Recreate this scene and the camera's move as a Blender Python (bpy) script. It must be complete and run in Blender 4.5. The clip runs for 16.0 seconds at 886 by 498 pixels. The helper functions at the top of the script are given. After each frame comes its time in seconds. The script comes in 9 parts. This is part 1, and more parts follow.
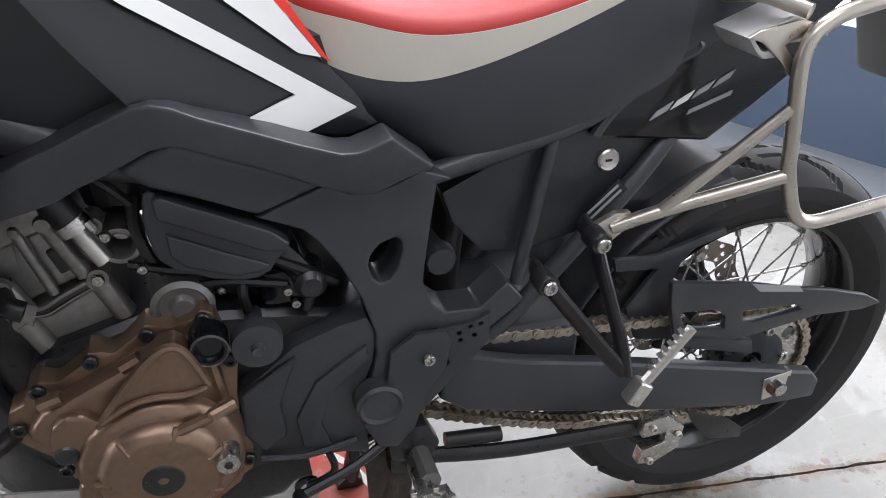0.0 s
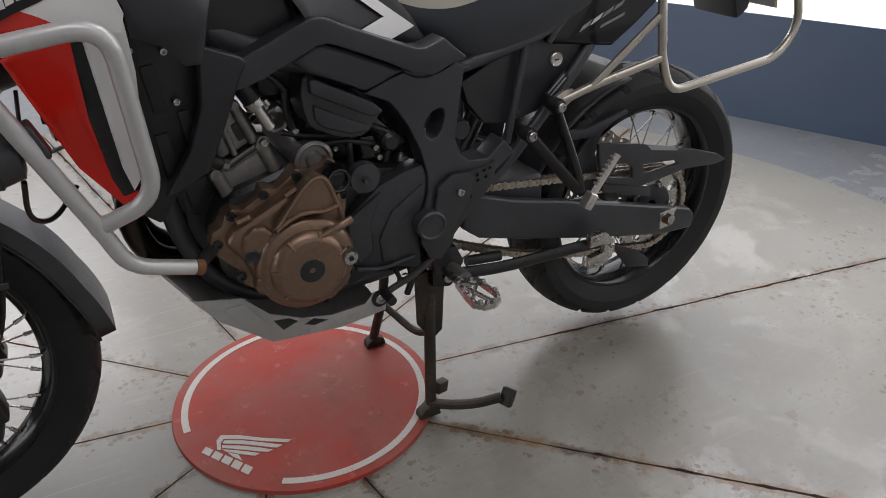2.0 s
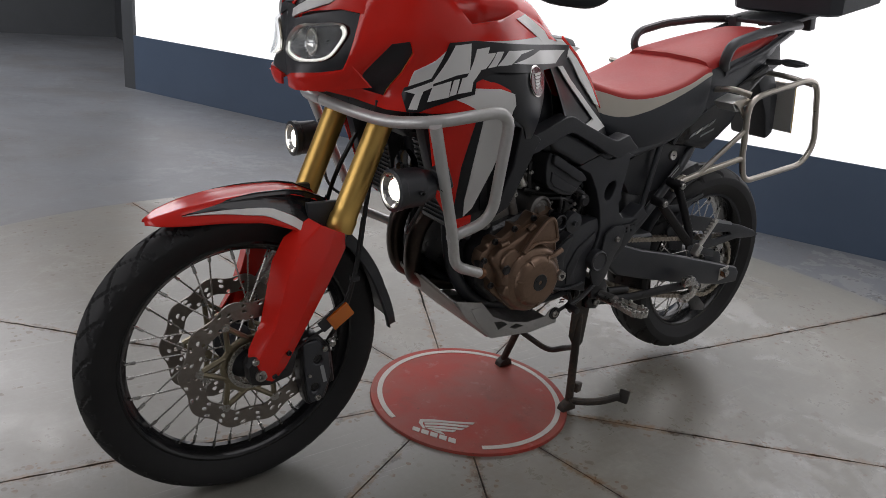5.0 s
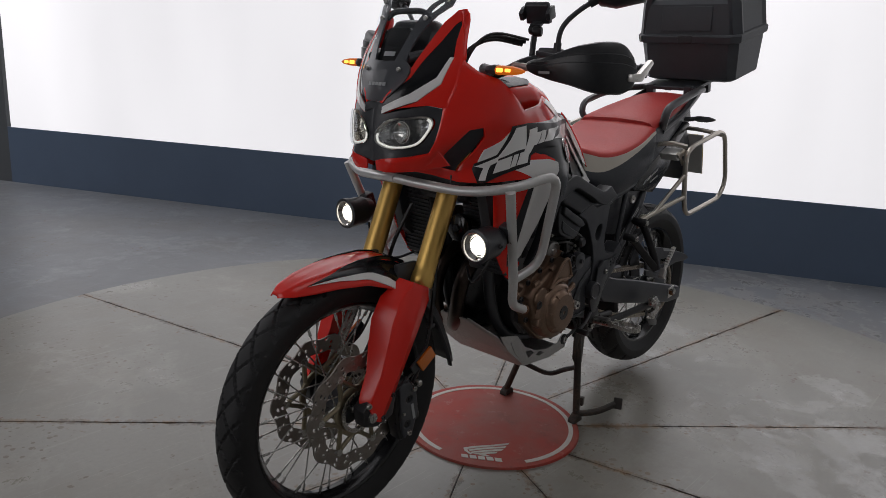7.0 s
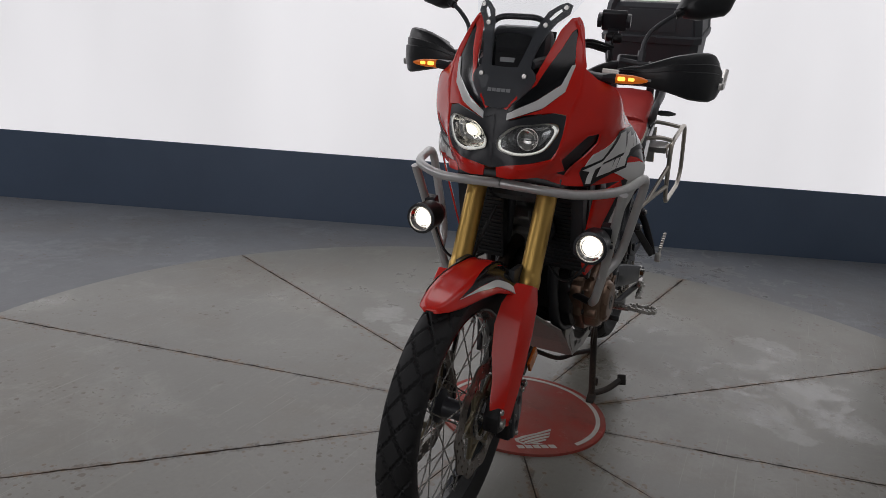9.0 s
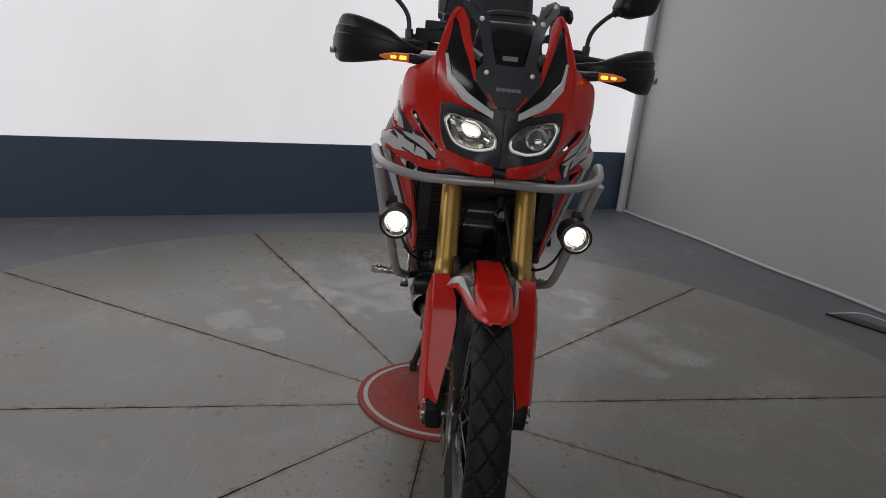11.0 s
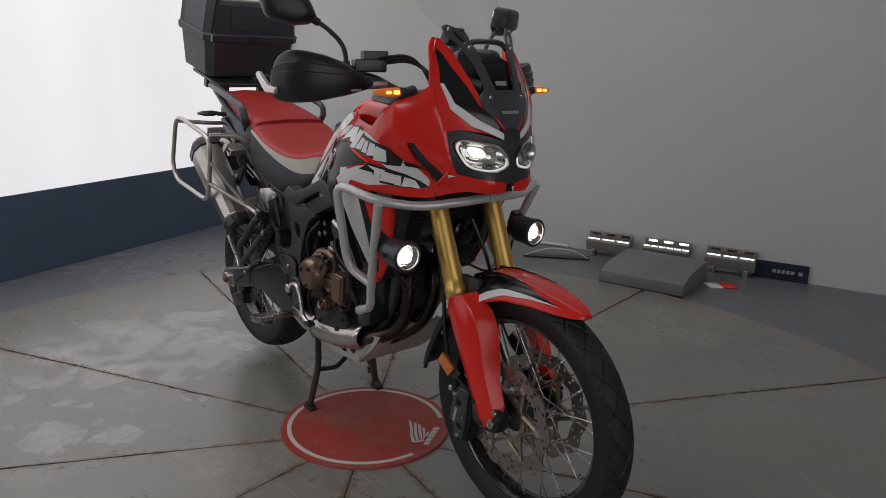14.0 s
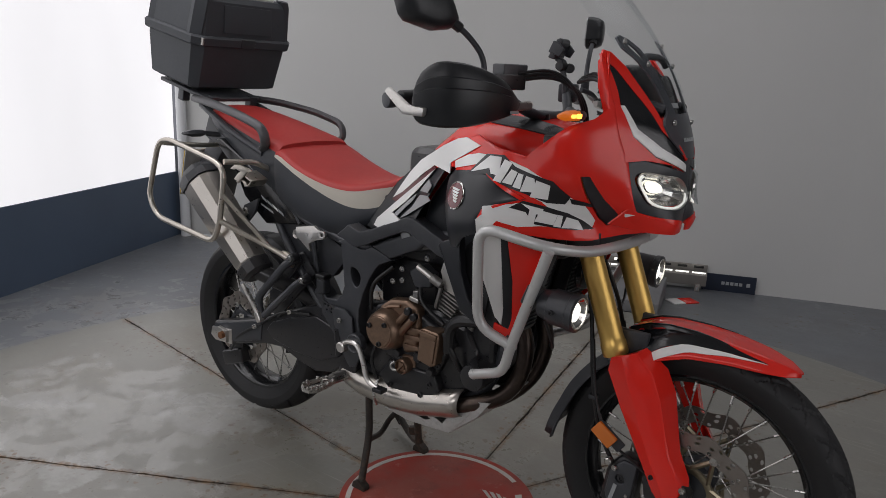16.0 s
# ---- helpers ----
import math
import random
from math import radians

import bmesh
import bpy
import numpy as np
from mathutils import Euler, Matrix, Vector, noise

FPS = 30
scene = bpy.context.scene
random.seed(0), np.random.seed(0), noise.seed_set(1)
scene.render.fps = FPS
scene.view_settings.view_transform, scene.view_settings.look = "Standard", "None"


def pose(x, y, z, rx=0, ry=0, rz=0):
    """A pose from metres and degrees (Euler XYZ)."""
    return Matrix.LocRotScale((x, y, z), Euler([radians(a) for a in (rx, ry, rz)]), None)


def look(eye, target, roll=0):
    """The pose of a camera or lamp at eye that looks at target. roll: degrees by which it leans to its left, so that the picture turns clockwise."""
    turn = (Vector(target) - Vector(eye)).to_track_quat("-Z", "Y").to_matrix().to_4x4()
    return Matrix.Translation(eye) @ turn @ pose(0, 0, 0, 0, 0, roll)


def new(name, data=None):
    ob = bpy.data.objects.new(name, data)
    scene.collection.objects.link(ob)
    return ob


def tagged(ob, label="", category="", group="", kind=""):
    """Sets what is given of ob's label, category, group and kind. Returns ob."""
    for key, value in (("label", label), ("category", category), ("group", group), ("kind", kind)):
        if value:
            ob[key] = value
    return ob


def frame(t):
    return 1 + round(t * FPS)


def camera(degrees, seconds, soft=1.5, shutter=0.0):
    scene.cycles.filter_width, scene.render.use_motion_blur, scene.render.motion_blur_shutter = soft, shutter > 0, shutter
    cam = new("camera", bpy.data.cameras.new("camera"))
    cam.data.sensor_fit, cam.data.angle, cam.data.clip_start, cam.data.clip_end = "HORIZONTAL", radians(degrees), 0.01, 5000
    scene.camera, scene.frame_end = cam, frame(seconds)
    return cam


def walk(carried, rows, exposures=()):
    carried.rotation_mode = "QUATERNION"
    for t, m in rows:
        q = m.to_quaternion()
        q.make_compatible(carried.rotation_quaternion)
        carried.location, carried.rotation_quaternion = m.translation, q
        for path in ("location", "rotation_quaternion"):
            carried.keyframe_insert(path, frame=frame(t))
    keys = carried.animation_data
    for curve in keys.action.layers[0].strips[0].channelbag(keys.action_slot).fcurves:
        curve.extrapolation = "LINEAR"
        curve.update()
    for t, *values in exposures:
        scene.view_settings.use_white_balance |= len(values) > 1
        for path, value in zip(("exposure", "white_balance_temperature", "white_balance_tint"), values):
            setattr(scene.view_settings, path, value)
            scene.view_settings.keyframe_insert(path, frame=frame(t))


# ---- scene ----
cam = camera(62.5, 16.0, soft=0.5)
PATH = [
    (0, (-0.77, -0.846, 1.111), (-0.227, 0.792, 0.101), 1.30),
    (0.5, (-0.84, -0.997, 1.097), (-0.262, 0.631, 0.089), 1.50),
    (1, (-0.914, -1.111, 1.129), (-0.37, 0.516, 0.101), 1.11),
    (1.5, (-1.072, -1.193, 1.129), (-0.318, 0.371, 0.136), 0.25),
    (2, (-1.198, -1.277, 1.118), (-0.358, 0.264, 0.159), 0.41),
    (2.5, (-1.303, -1.396, 1.126), (-0.444, 0.173, 0.231), 0.83),
    (3, (-1.466, -1.452, 1.133), (-0.608, 0.126, 0.254), 3.83),
    (3.5, (-1.659, -1.466, 1.137), (-0.795, 0.107, 0.254), 3.92),
    (4, (-1.802, -1.458, 1.143), (-0.891, 0.093, 0.271), 4.97),
    (4.2, (-1.851, -1.447, 1.147), (-0.9, 0.107, 0.322), 5.50),
    (6.3, (-2.529, -1.433, 1.18), (-1.16, -0.085, 0.624), 4.96),
    (6.5, (-2.583, -1.423, 1.186), (-1.185, -0.095, 0.652), 5.00),
    (7, (-2.701, -1.328, 1.196), (-1.244, -0.049, 0.705), 2.95),
    (7.5, (-2.841, -1.205, 1.227), (-1.329, 0.013, 0.749), 3.36),
    (8, (-3.002, -1.042, 1.227), (-1.363, 0.005, 0.761), 4.69),
    (8.5, (-3.089, -0.88, 1.224), (-1.378, 0.028, 0.729), 5.58),
    (8.7, (-3.111, -0.787, 1.219), (-1.384, 0.084, 0.712), 4.95),
    (10.8, (-3.223, 0.13, 1.229), (-1.297, 0.116, 0.689), 6.09),
    (11, (-3.219, 0.207, 1.245), (-1.299, 0.108, 0.693), 5.77),
    (11.5, (-3.235, 0.417, 1.235), (-1.343, 0.032, 0.714), 5.27),
    (12, (-3.227, 0.612, 1.256), (-1.4, -0.012, 0.733), 5.81),
    (12.5, (-3.124, 0.818, 1.25), (-1.363, 0.031, 0.719), 4.09),
    (13, (-3.04, 0.989, 1.258), (-1.356, 0.052, 0.721), 4.02),
    (13.5, (-2.963, 1.202, 1.277), (-1.396, 0.079, 0.745), 0.77),
    (14, (-2.825, 1.357, 1.27), (-1.339, 0.116, 0.768), 1.20),
    (14.5, (-2.652, 1.499, 1.275), (-1.185, 0.225, 0.799), 0.96),
    (15, (-2.466, 1.652, 1.26), (-1.116, 0.248, 0.807), 1.02),
    (15.5, (-2.278, 1.709, 1.252), (-1.091, 0.164, 0.802), 2.24),
    (16, (-1.998, 1.643, 1.261), (-0.849, 0.073, 0.796), 2.33),
]
walk(cam, [(t, look(eye, target, roll)) for t, eye, target, roll in PATH],
     exposures=[(0, 2.06, 6150, 10), (0.5, 1.96, 6250, 10), (1.0, 1.83, 6400, 10), (1.5, 1.52, 6450, 10), (2.0, 1.28, 6500, 10), (3.5, 1.06, 6500, 10), (4.2, 0.93, 6500, 10), (6.3, 0.32, 6500, 10), (7.0, 0.22, 6500, 10), (8.0, 0.12, 6500, 10), (8.7, 0.09, 6500, 10), (11.0, -0.06, 6500, 10), (12.5, 0.05, 6500, 10), (14.5, 0.2, 6500, 10), (16.0, 0.32, 6500, 10)])

# ---- light ----
world = bpy.data.worlds.new("hall")
scene.world = world
world.use_nodes = True
world.node_tree.nodes["Background"].inputs[0].default_value = (0.58, 0.59, 0.67, 1)
world.node_tree.nodes["Background"].inputs[1].default_value = 0.25


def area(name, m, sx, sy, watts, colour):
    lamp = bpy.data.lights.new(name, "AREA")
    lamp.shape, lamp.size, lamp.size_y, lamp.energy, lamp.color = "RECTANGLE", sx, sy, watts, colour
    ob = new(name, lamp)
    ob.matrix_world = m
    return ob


# added fill lamps, all unseen: three under the ceiling, one low ahead of the bike
area("overhead_fill", pose(0.7, 1.1, 3.35), 2.4, 2.4, 30, (0.99, 0.967, 1.0))
area("overhead_fill", pose(-1.0, -1.6, 3.35), 3.0, 1.4, 10, (0.99, 0.967, 1.0))
area("overhead_fill", pose(-2.6, 6.6, 3.35), 3.0, 3.0, 100, (0.99, 0.967, 1.0))
area("low_fill", pose(-5.9, 0.9, 1.75, 0, -83, 0), 2.2, 3.8, 31, (0.99, 0.967, 1.0))


# ---- materials ----
class Nodes:
    """A small writer of node materials."""

    def __init__(self, name):
        self.mat = bpy.data.materials.new(name)
        self.mat.use_nodes = True
        self.nt = self.mat.node_tree
        self.bsdf = self.nt.nodes["Principled BSDF"]

    def node(self, kind, **inputs):
        n = self.nt.nodes.new(kind)
        for key, value in inputs.items():
            self.put(n.inputs[key.replace("_", " ")], value)
        return n

    def put(self, socket, value):
        if isinstance(value, bpy.types.NodeSocket):
            self.nt.links.new(value, socket)
        elif isinstance(value, tuple) and len(value) == 3 and socket.type == "RGBA":
            socket.default_value = (*value, 1)
        else:
            socket.default_value = value

    def coords(self, which="Object"):
        return self.node("ShaderNodeTexCoord").outputs[which]

    def noise(self, scale, detail=4.0, rough=0.55, where=None):
        n = self.node("ShaderNodeTexNoise", Scale=scale, Detail=detail, Roughness=rough)
        self.put(n.inputs["Vector"], where or self.coords())
        return n.outputs["Fac"]

    def ramp(self, fac, stops):
        n = self.node("ShaderNodeValToRGB", Fac=fac)
        els = n.color_ramp.elements
        while len(els) < len(stops):
            els.new(0.5)
        for el, (at, c) in zip(els, stops):
            el.position = at
            el.color = (c, c, c, 1) if isinstance(c, float) else (*c, 1)
        return n.outputs["Color"]

    def mix(self, fac, a, b, how="MIX"):
        n = self.node("ShaderNodeMix")
        n.data_type, n.blend_type = "RGBA", how
        self.put(n.inputs["Factor"], fac)
        self.put(n.inputs["A"], a)
        self.put(n.inputs["B"], b)
        return n.outputs["Result"]

    def math(self, how, a, b=0.0, c=0.0):
        n = self.node("ShaderNodeMath")
        n.operation = how
        for s, v in zip(n.inputs, (a, b, c)):
            self.put(s, v)
        return n.outputs[0]

    def bump(self, height, strength, distance):
        n = self.node("ShaderNodeBump", Height=height, Strength=strength, Distance=distance)
        self.put(self.bsdf.inputs["Normal"], n.outputs["Normal"])

    def set(self, **inputs):
        for key, value in inputs.items():
            self.put(self.bsdf.inputs[key.replace("_", " ")], value)
        return self


def surface(name, colour, rough, metal=0.0, coat=0.0, vary=0.12, dirt=0.0, dirt_colour=(0.12, 0.09, 0.06), grain=0.0, grain_scale=400.0, big=7.0, spread=0.08):
    """A painted, plastic or metal surface: mottled at two scales, with worn gloss, dirt and fine grain."""
    n = Nodes(name)
    at = n.coords()
    large, fine = n.noise(big, 5, 0.6, at), n.noise(big * 14, 4, 0.6, at)
    c = n.mix(n.ramp(large, [(0.3, 0.0), (0.7, 1.0)]), tuple(v * (1 - vary) for v in colour), tuple(min(1, v * (1 + vary)) for v in colour))
    if dirt:
        c = n.mix(n.math("MULTIPLY", n.ramp(n.math("MULTIPLY", large, fine), [(0.24, 0.0), (0.42, 1.0)]), dirt), c, dirt_colour)
    n.set(Base_Color=c, Metallic=metal, Coat_Weight=coat, Coat_Roughness=0.06)
    lo, hi = max(0.02, rough - spread), min(1.0, rough + spread)
    n.set(Roughness=n.node("ShaderNodeMapRange", Value=fine, To_Min=lo, To_Max=hi).outputs[0])
    if grain:
        n.bump(n.noise(grain_scale, 3, 0.6, at), grain, 0.001)
    return n.mat


def glow(name, colour, strength):
    n = Nodes(name)
    n.set(Base_Color=tuple(0.4 * v for v in colour), Emission_Color=colour, Emission_Strength=strength, Roughness=0.4)
    return n.mat


RED = surface("red_gloss_paint", (0.76, 0.021, 0.012), 0.21, coat=0.12, vary=0.04, spread=0.015)
WHITE = surface("white_gloss_paint", (0.84, 0.84, 0.82), 0.26, coat=0.3, vary=0.03, spread=0.015)
GLOSSBLACK = surface("black_gloss_paint", (0.006, 0.0065, 0.008), 0.16, coat=0.03, vary=0.15, spread=0.02)
PLASTIC = surface("black_moulded_plastic", (0.032, 0.034, 0.039), 0.36, vary=0.25, spread=0.12, grain=0.18, grain_scale=700, dirt=0.15, dirt_colour=(0.1, 0.095, 0.09))
SATIN = surface("satin_black_frame_paint", (0.05, 0.053, 0.06), 0.36, metal=0.2, vary=0.15, dirt=0.15, dirt_colour=(0.1, 0.09, 0.08))
DARK = surface("black_engine_paint", (0.016, 0.016, 0.018), 0.30, vary=0.25, dirt=0.3, dirt_colour=(0.045, 0.038, 0.03))
RUBBER = surface("tyre_rubber", (0.0095, 0.0095, 0.0105), 0.62, vary=0.25, dirt=0.2, dirt_colour=(0.035, 0.033, 0.03), grain=0.2, grain_scale=300)
SHELL = surface("deep_black_moulded_plastic", (0.013, 0.014, 0.016), 0.36, vary=0.3, spread=0.12, grain=0.2, grain_scale=700, dirt=0.12, dirt_colour=(0.06, 0.058, 0.055))
HOSE = surface("black_rubber_hose", (0.010, 0.010, 0.011), 0.4, vary=0.2)
BRONZE = surface("bronze_engine_paint", (0.235, 0.155, 0.108), 0.32, metal=0.7, vary=0.12, dirt=0.3, dirt_colour=(0.06, 0.045, 0.03), grain=0.06)
CASTGREY = surface("cast_aluminium", (0.25, 0.242, 0.232), 0.36, metal=0.7, vary=0.15, dirt=0.35, dirt_colour=(0.07, 0.06, 0.05), grain=0.12)
SILVER = surface("silver_powder_coat", (0.6, 0.6, 0.59), 0.36, metal=0.45, vary=0.06, dirt=0.1, grain=0.05)
ALU = surface("brushed_aluminium", (0.62, 0.6, 0.57), 0.3, metal=0.9, vary=0.08, dirt=0.15)
STEEL = surface("bare_steel", (0.5, 0.49, 0.47), 0.28, metal=1.0, vary=0.1, dirt=0.2, dirt_colour=(0.16, 0.09, 0.05))
DISC = surface("brake_disc_steel", (0.3, 0.27, 0.245), 0.36, metal=0.9, vary=0.15, dirt=0.3, dirt_colour=(0.12, 0.07, 0.04))
CHROME = surface("polished_steel", (0.7, 0.68, 0.65), 0.14, metal=1.0, vary=0.06, dirt=0.12, dirt_colour=(0.3, 0.2, 0.12))
RAILGREY = surface("grey_cast_rail", (0.1, 0.1, 0.105), 0.42, metal=0.4, vary=0.1)
GOLD = surface("gold_anodised_fork", (0.7, 0.45, 0.13), 0.36, metal=0.8, vary=0.06)
CARRIER = surface("gold_disc_carrier", (0.3, 0.26, 0.18), 0.35, metal=0.9, vary=0.1)
BURNT = surface("heat_stained_exhaust", (0.06, 0.046, 0.04), 0.33, metal=0.9, vary=0.35, dirt=0.4, big=9)
MUFFLER = surface("satin_stainless_steel", (0.5, 0.47, 0.43), 0.3, metal=0.95, vary=0.05)
CHAIN = surface("oily_chain_steel", (0.42, 0.37, 0.31), 0.38, metal=0.85, vary=0.3, dirt=0.35, dirt_colour=(0.03, 0.025, 0.02))
RACK = surface("brushed_stainless_tube", (0.56, 0.52, 0.46), 0.3, metal=0.92, vary=0.08, dirt=0.12, dirt_colour=(0.25, 0.18, 0.11))
RUST = surface("rusty_steel", (0.2, 0.09, 0.04), 0.7, metal=0.3, vary=0.35)
SKID = surface("skid_plate_aluminium", (0.46, 0.455, 0.44), 0.5, metal=0.3, vary=0.1, dirt=0.25)
SEATRED = surface("red_seat_vinyl", (0.46, 0.03, 0.025), 0.5, vary=0.06, grain=0.25, grain_scale=700)
SEATWHITE = surface("cream_seat_vinyl", (0.62, 0.58, 0.5), 0.5, vary=0.05, grain=0.2, grain_scale=700)
SEATBLACK = surface("black_seat_vinyl", (0.036, 0.040, 0.048), 0.45, vary=0.12, grain=0.25, grain_scale=700)
AMBER = glow("amber_indicator_lens", (0.9, 0.2, 0.012), 0.3)
AMBERHOT = glow("amber_lamp_core", (1.0, 0.42, 0.06), 2.2)
REFLECTOR = surface("amber_reflector", (0.6, 0.16, 0.02), 0.2, coat=0.5, vary=0.1)
LAMPWHITE = glow("lit_led_lens", (1.0, 0.97, 0.86), 2.0)
BEAM = glow("lit_beam_core", (1.0, 0.96, 0.84), 1.3)
DARKCUP = surface("dark_lamp_bowl", (0.45, 0.45, 0.46), 0.2, metal=0.8, vary=0.1)
DAYLIGHT = glow("daytime_running_light", (1.0, 0.98, 0.92), 0.55)
GREYDECAL = surface("grey_print", (0.33, 0.34, 0.35), 0.4, vary=0.05)
PANELBLACK = surface("black_semi_gloss_panel", (0.014, 0.0155, 0.019), 0.3, vary=0.15, spread=0.05)
BLACKDECAL = surface("black_print", (0.012, 0.012, 0.014), 0.35, vary=0.05)


def clear(name, tint, rough, shine):
    """Thin clear plastic: lets the light through, with a sheen that grows towards grazing."""
    n = Nodes(name)
    through_it = n.node("ShaderNodeBsdfTransparent", Color=tint).outputs[0]
    sheen = n.node("ShaderNodeBsdfGlossy", Color=(0.5, 0.52, 0.54), Roughness=rough).outputs[0]
    both_of = n.node("ShaderNodeMixShader", Fac=n.math("MULTIPLY_ADD", n.math("POWER", n.node("ShaderNodeLayerWeight", Blend=0.5).outputs["Facing"], 4.0), shine, 0.02))
    n.put(both_of.inputs[1], through_it)
    n.put(both_of.inputs[2], sheen)
    n.put(n.nt.nodes["Material Output"].inputs["Surface"], both_of.outputs[0])
    return n.mat


SCREEN = clear("clear_windscreen_plastic", (0.975, 0.982, 0.985), 0.03, 0.12)
LENS = clear("clear_lamp_lens", (0.95, 0.96, 0.96), 0.03, 0.35)
SMOKE = Nodes("smoked_windscreen_plastic").set(Base_Color=(0.075, 0.08, 0.09), Roughness=0.3, Alpha=0.85).mat
MIRROR = surface("mirror_glass", (0.85, 0.86, 0.87), 0.03, metal=1.0, vary=0.01, spread=0.01)


# pale bare patches of the turntable: place from its middle and half sizes along and across; then the worn stretches of both floors
BARE_PATCHES = ((1.31, -0.80, 0.16, 0.085), (0.88, -0.97, 0.14, 0.09), (0.62, -1.09, 0.14, 0.10), (0.50, -0.84, 0.17, 0.08), (0.66, -0.70, 0.17, 0.06), (0.99, 0.10, 0.22, 0.11), (1.12, -0.02, 0.26, 0.06), (1.40, 0.72, 0.10, 0.09), (1.02, 0.58, 0.12, 0.12), (0.62, 0.86, 0.12, 0.08), (0.5, 0.70, 0.06, 0.09), (1.58, 0.42, 0.22, 0.05))
WORN_STRETCHES = {True: (((1.3, 0.4), 0.95), ((0.85, -0.9), 0.6)), False: (((1.6, -0.2), 0.9),)}


def floor_material(name, base, seams):
    """Worn grey floor paint: rubbed pale patches, scuffs, brown spots and, on the turntable, rust along the joints."""
    n = Nodes(name)
    at = n.coords()
    much = 1.0 if seams else 0.75
    bent = n.node("ShaderNodeVectorMath", Vector=at)
    bent.operation = "ADD"
    less = n.node("ShaderNodeVectorMath", Vector=n.node("ShaderNodeTexNoise", Vector=at, Scale=2.6, Detail=6.0).outputs["Color"])
    less.operation = "SCALE"
    less.inputs["Scale"].default_value = 0.3
    n.put(bent.inputs[1], less.outputs[0])
    big, mid, fine = n.noise(0.8, 5, 0.6, at), n.noise(5.5, 7, 0.7, at), n.noise(60, 4, 0.6, at)
    c = n.mix(n.ramp(big, [(0.32, 0.0), (0.68, 1.0)]), tuple(v * 0.82 for v in base), tuple(v * 1.15 for v in base))
    # warm grime in clouds
    c = n.mix(n.math("MULTIPLY", n.ramp(n.noise(1.7, 6, 0.65, bent.outputs[0]), [(0.48, 0.0), (0.66, 1.0)]), 0.5), c, tuple(v * k for v, k in zip(base, (0.86, 0.76, 0.64))))
    # patches rubbed pale, with ragged edges and a smoother face
    rubbed = n.ramp(n.math("ADD", n.noise(2.1, 9, 0.72, bent.outputs[0]), n.math("MULTIPLY", mid, 0.3)), [(0.68, 0.0), (0.76, 0.6), (0.9, 1.0)])
    rubbed = n.math("MULTIPLY", rubbed, n.ramp(n.noise(17, 6, 0.75, at), [(0.36, 0.35), (0.58, 1.0)]))
    c = n.mix(n.math("MULTIPLY", rubbed, 0.38 * much), c, tuple(v * 1.85 for v in base))
    # bare spots with ragged edges, thick on the worn stretches
    worn = None
    for (x, y), reach in WORN_STRETCHES[seams]:
        spot = n.node("ShaderNodeVectorMath", Vector=at)
        spot.operation = "DISTANCE"
        spot.inputs[1].default_value = (x, y, 0.0)
        one = n.math("MAXIMUM", n.math("SUBTRACT", 1.0, n.math("DIVIDE", spot.outputs["Value"], reach)), 0.0)
        worn = one if worn is None else n.math("MAXIMUM", worn, one)
    bare = n.ramp(n.math("ADD", n.math("ADD", n.noise(7.0, 8, 0.66, bent.outputs[0]), n.math("MULTIPLY", mid, 0.22)), n.math("MULTIPLY", worn, 0.2)), [(0.735, 0.0), (0.755, 0.8), (0.82, 1.0)])
    bare = n.math("MULTIPLY", bare, n.ramp(worn, [(0.02, 0.0), (0.3, 1.0)]))
    c = n.mix(n.math("MULTIPLY", bare, 0.42 * much), c, (0.42, 0.41, 0.39))
    c = n.mix(n.math("MULTIPLY", worn, 0.2), c, tuple(v * 1.5 for v in base))
    if seams:
        shake = n.node("ShaderNodeVectorMath", Vector=n.node("ShaderNodeTexNoise", Vector=at, Scale=7.0, Detail=7.0, Roughness=0.68).outputs["Color"])
        shake.operation = "MULTIPLY_ADD"
        shake.inputs[1].default_value, shake.inputs[2].default_value = (0.26, 0.26, 0.0), (-0.13, -0.13, 0.0)
        wavy = n.node("ShaderNodeVectorMath", Vector=at)
        n.put(wavy.inputs[1], shake.outputs[0])
        spots = None
        for x, y, along, across in BARE_PATCHES:
            m = n.node("ShaderNodeMapping", Vector=wavy.outputs[0], Location=(x, y, 0.0), Rotation=(0.0, 0.0, 0.5 * x - 0.6 * y), Scale=(along, across, 1.0))
            m.vector_type = "TEXTURE"
            reach = n.node("ShaderNodeVectorMath", Vector=m.outputs[0])
            reach.operation = "LENGTH"
            one = n.node("ShaderNodeMapRange", Value=reach.outputs["Value"], From_Min=0.9, From_Max=1.04, To_Min=1.0, To_Max=0.0).outputs[0]
            spots = one if spots is None else n.math("MAXIMUM", spots, one)
        spots = n.math("MULTIPLY", spots, n.ramp(n.noise(11, 8, 0.75, at), [(0.38, 0.25), (0.56, 1.0)]))
        c = n.mix(n.math("MULTIPLY", spots, 0.68), c, (0.42, 0.415, 0.40))
    rubbed = n.math("MAXIMUM", rubbed, bare)
    strokes = None
    for turn, size, cut in ((0.45, 2.6, 0.60), (-0.7, 3.4, 0.63), (1.3, 2.1, 0.64)):
        m = n.node("ShaderNodeMapping", Vector=at, Rotation=(0.0, 0.0, turn), Scale=(1.0, 11.0, 1.0)).outputs[0]
        one = n.ramp(n.noise(size, 6, 0.72, m), [(cut, 0.0), (cut + 0.1, 1.0)])
        strokes = one if strokes is None else n.math("MAXIMUM", strokes, one)
    c = n.mix(n.math("MULTIPLY", strokes, 0.42 * much), c, tuple(v * 1.6 for v in base))
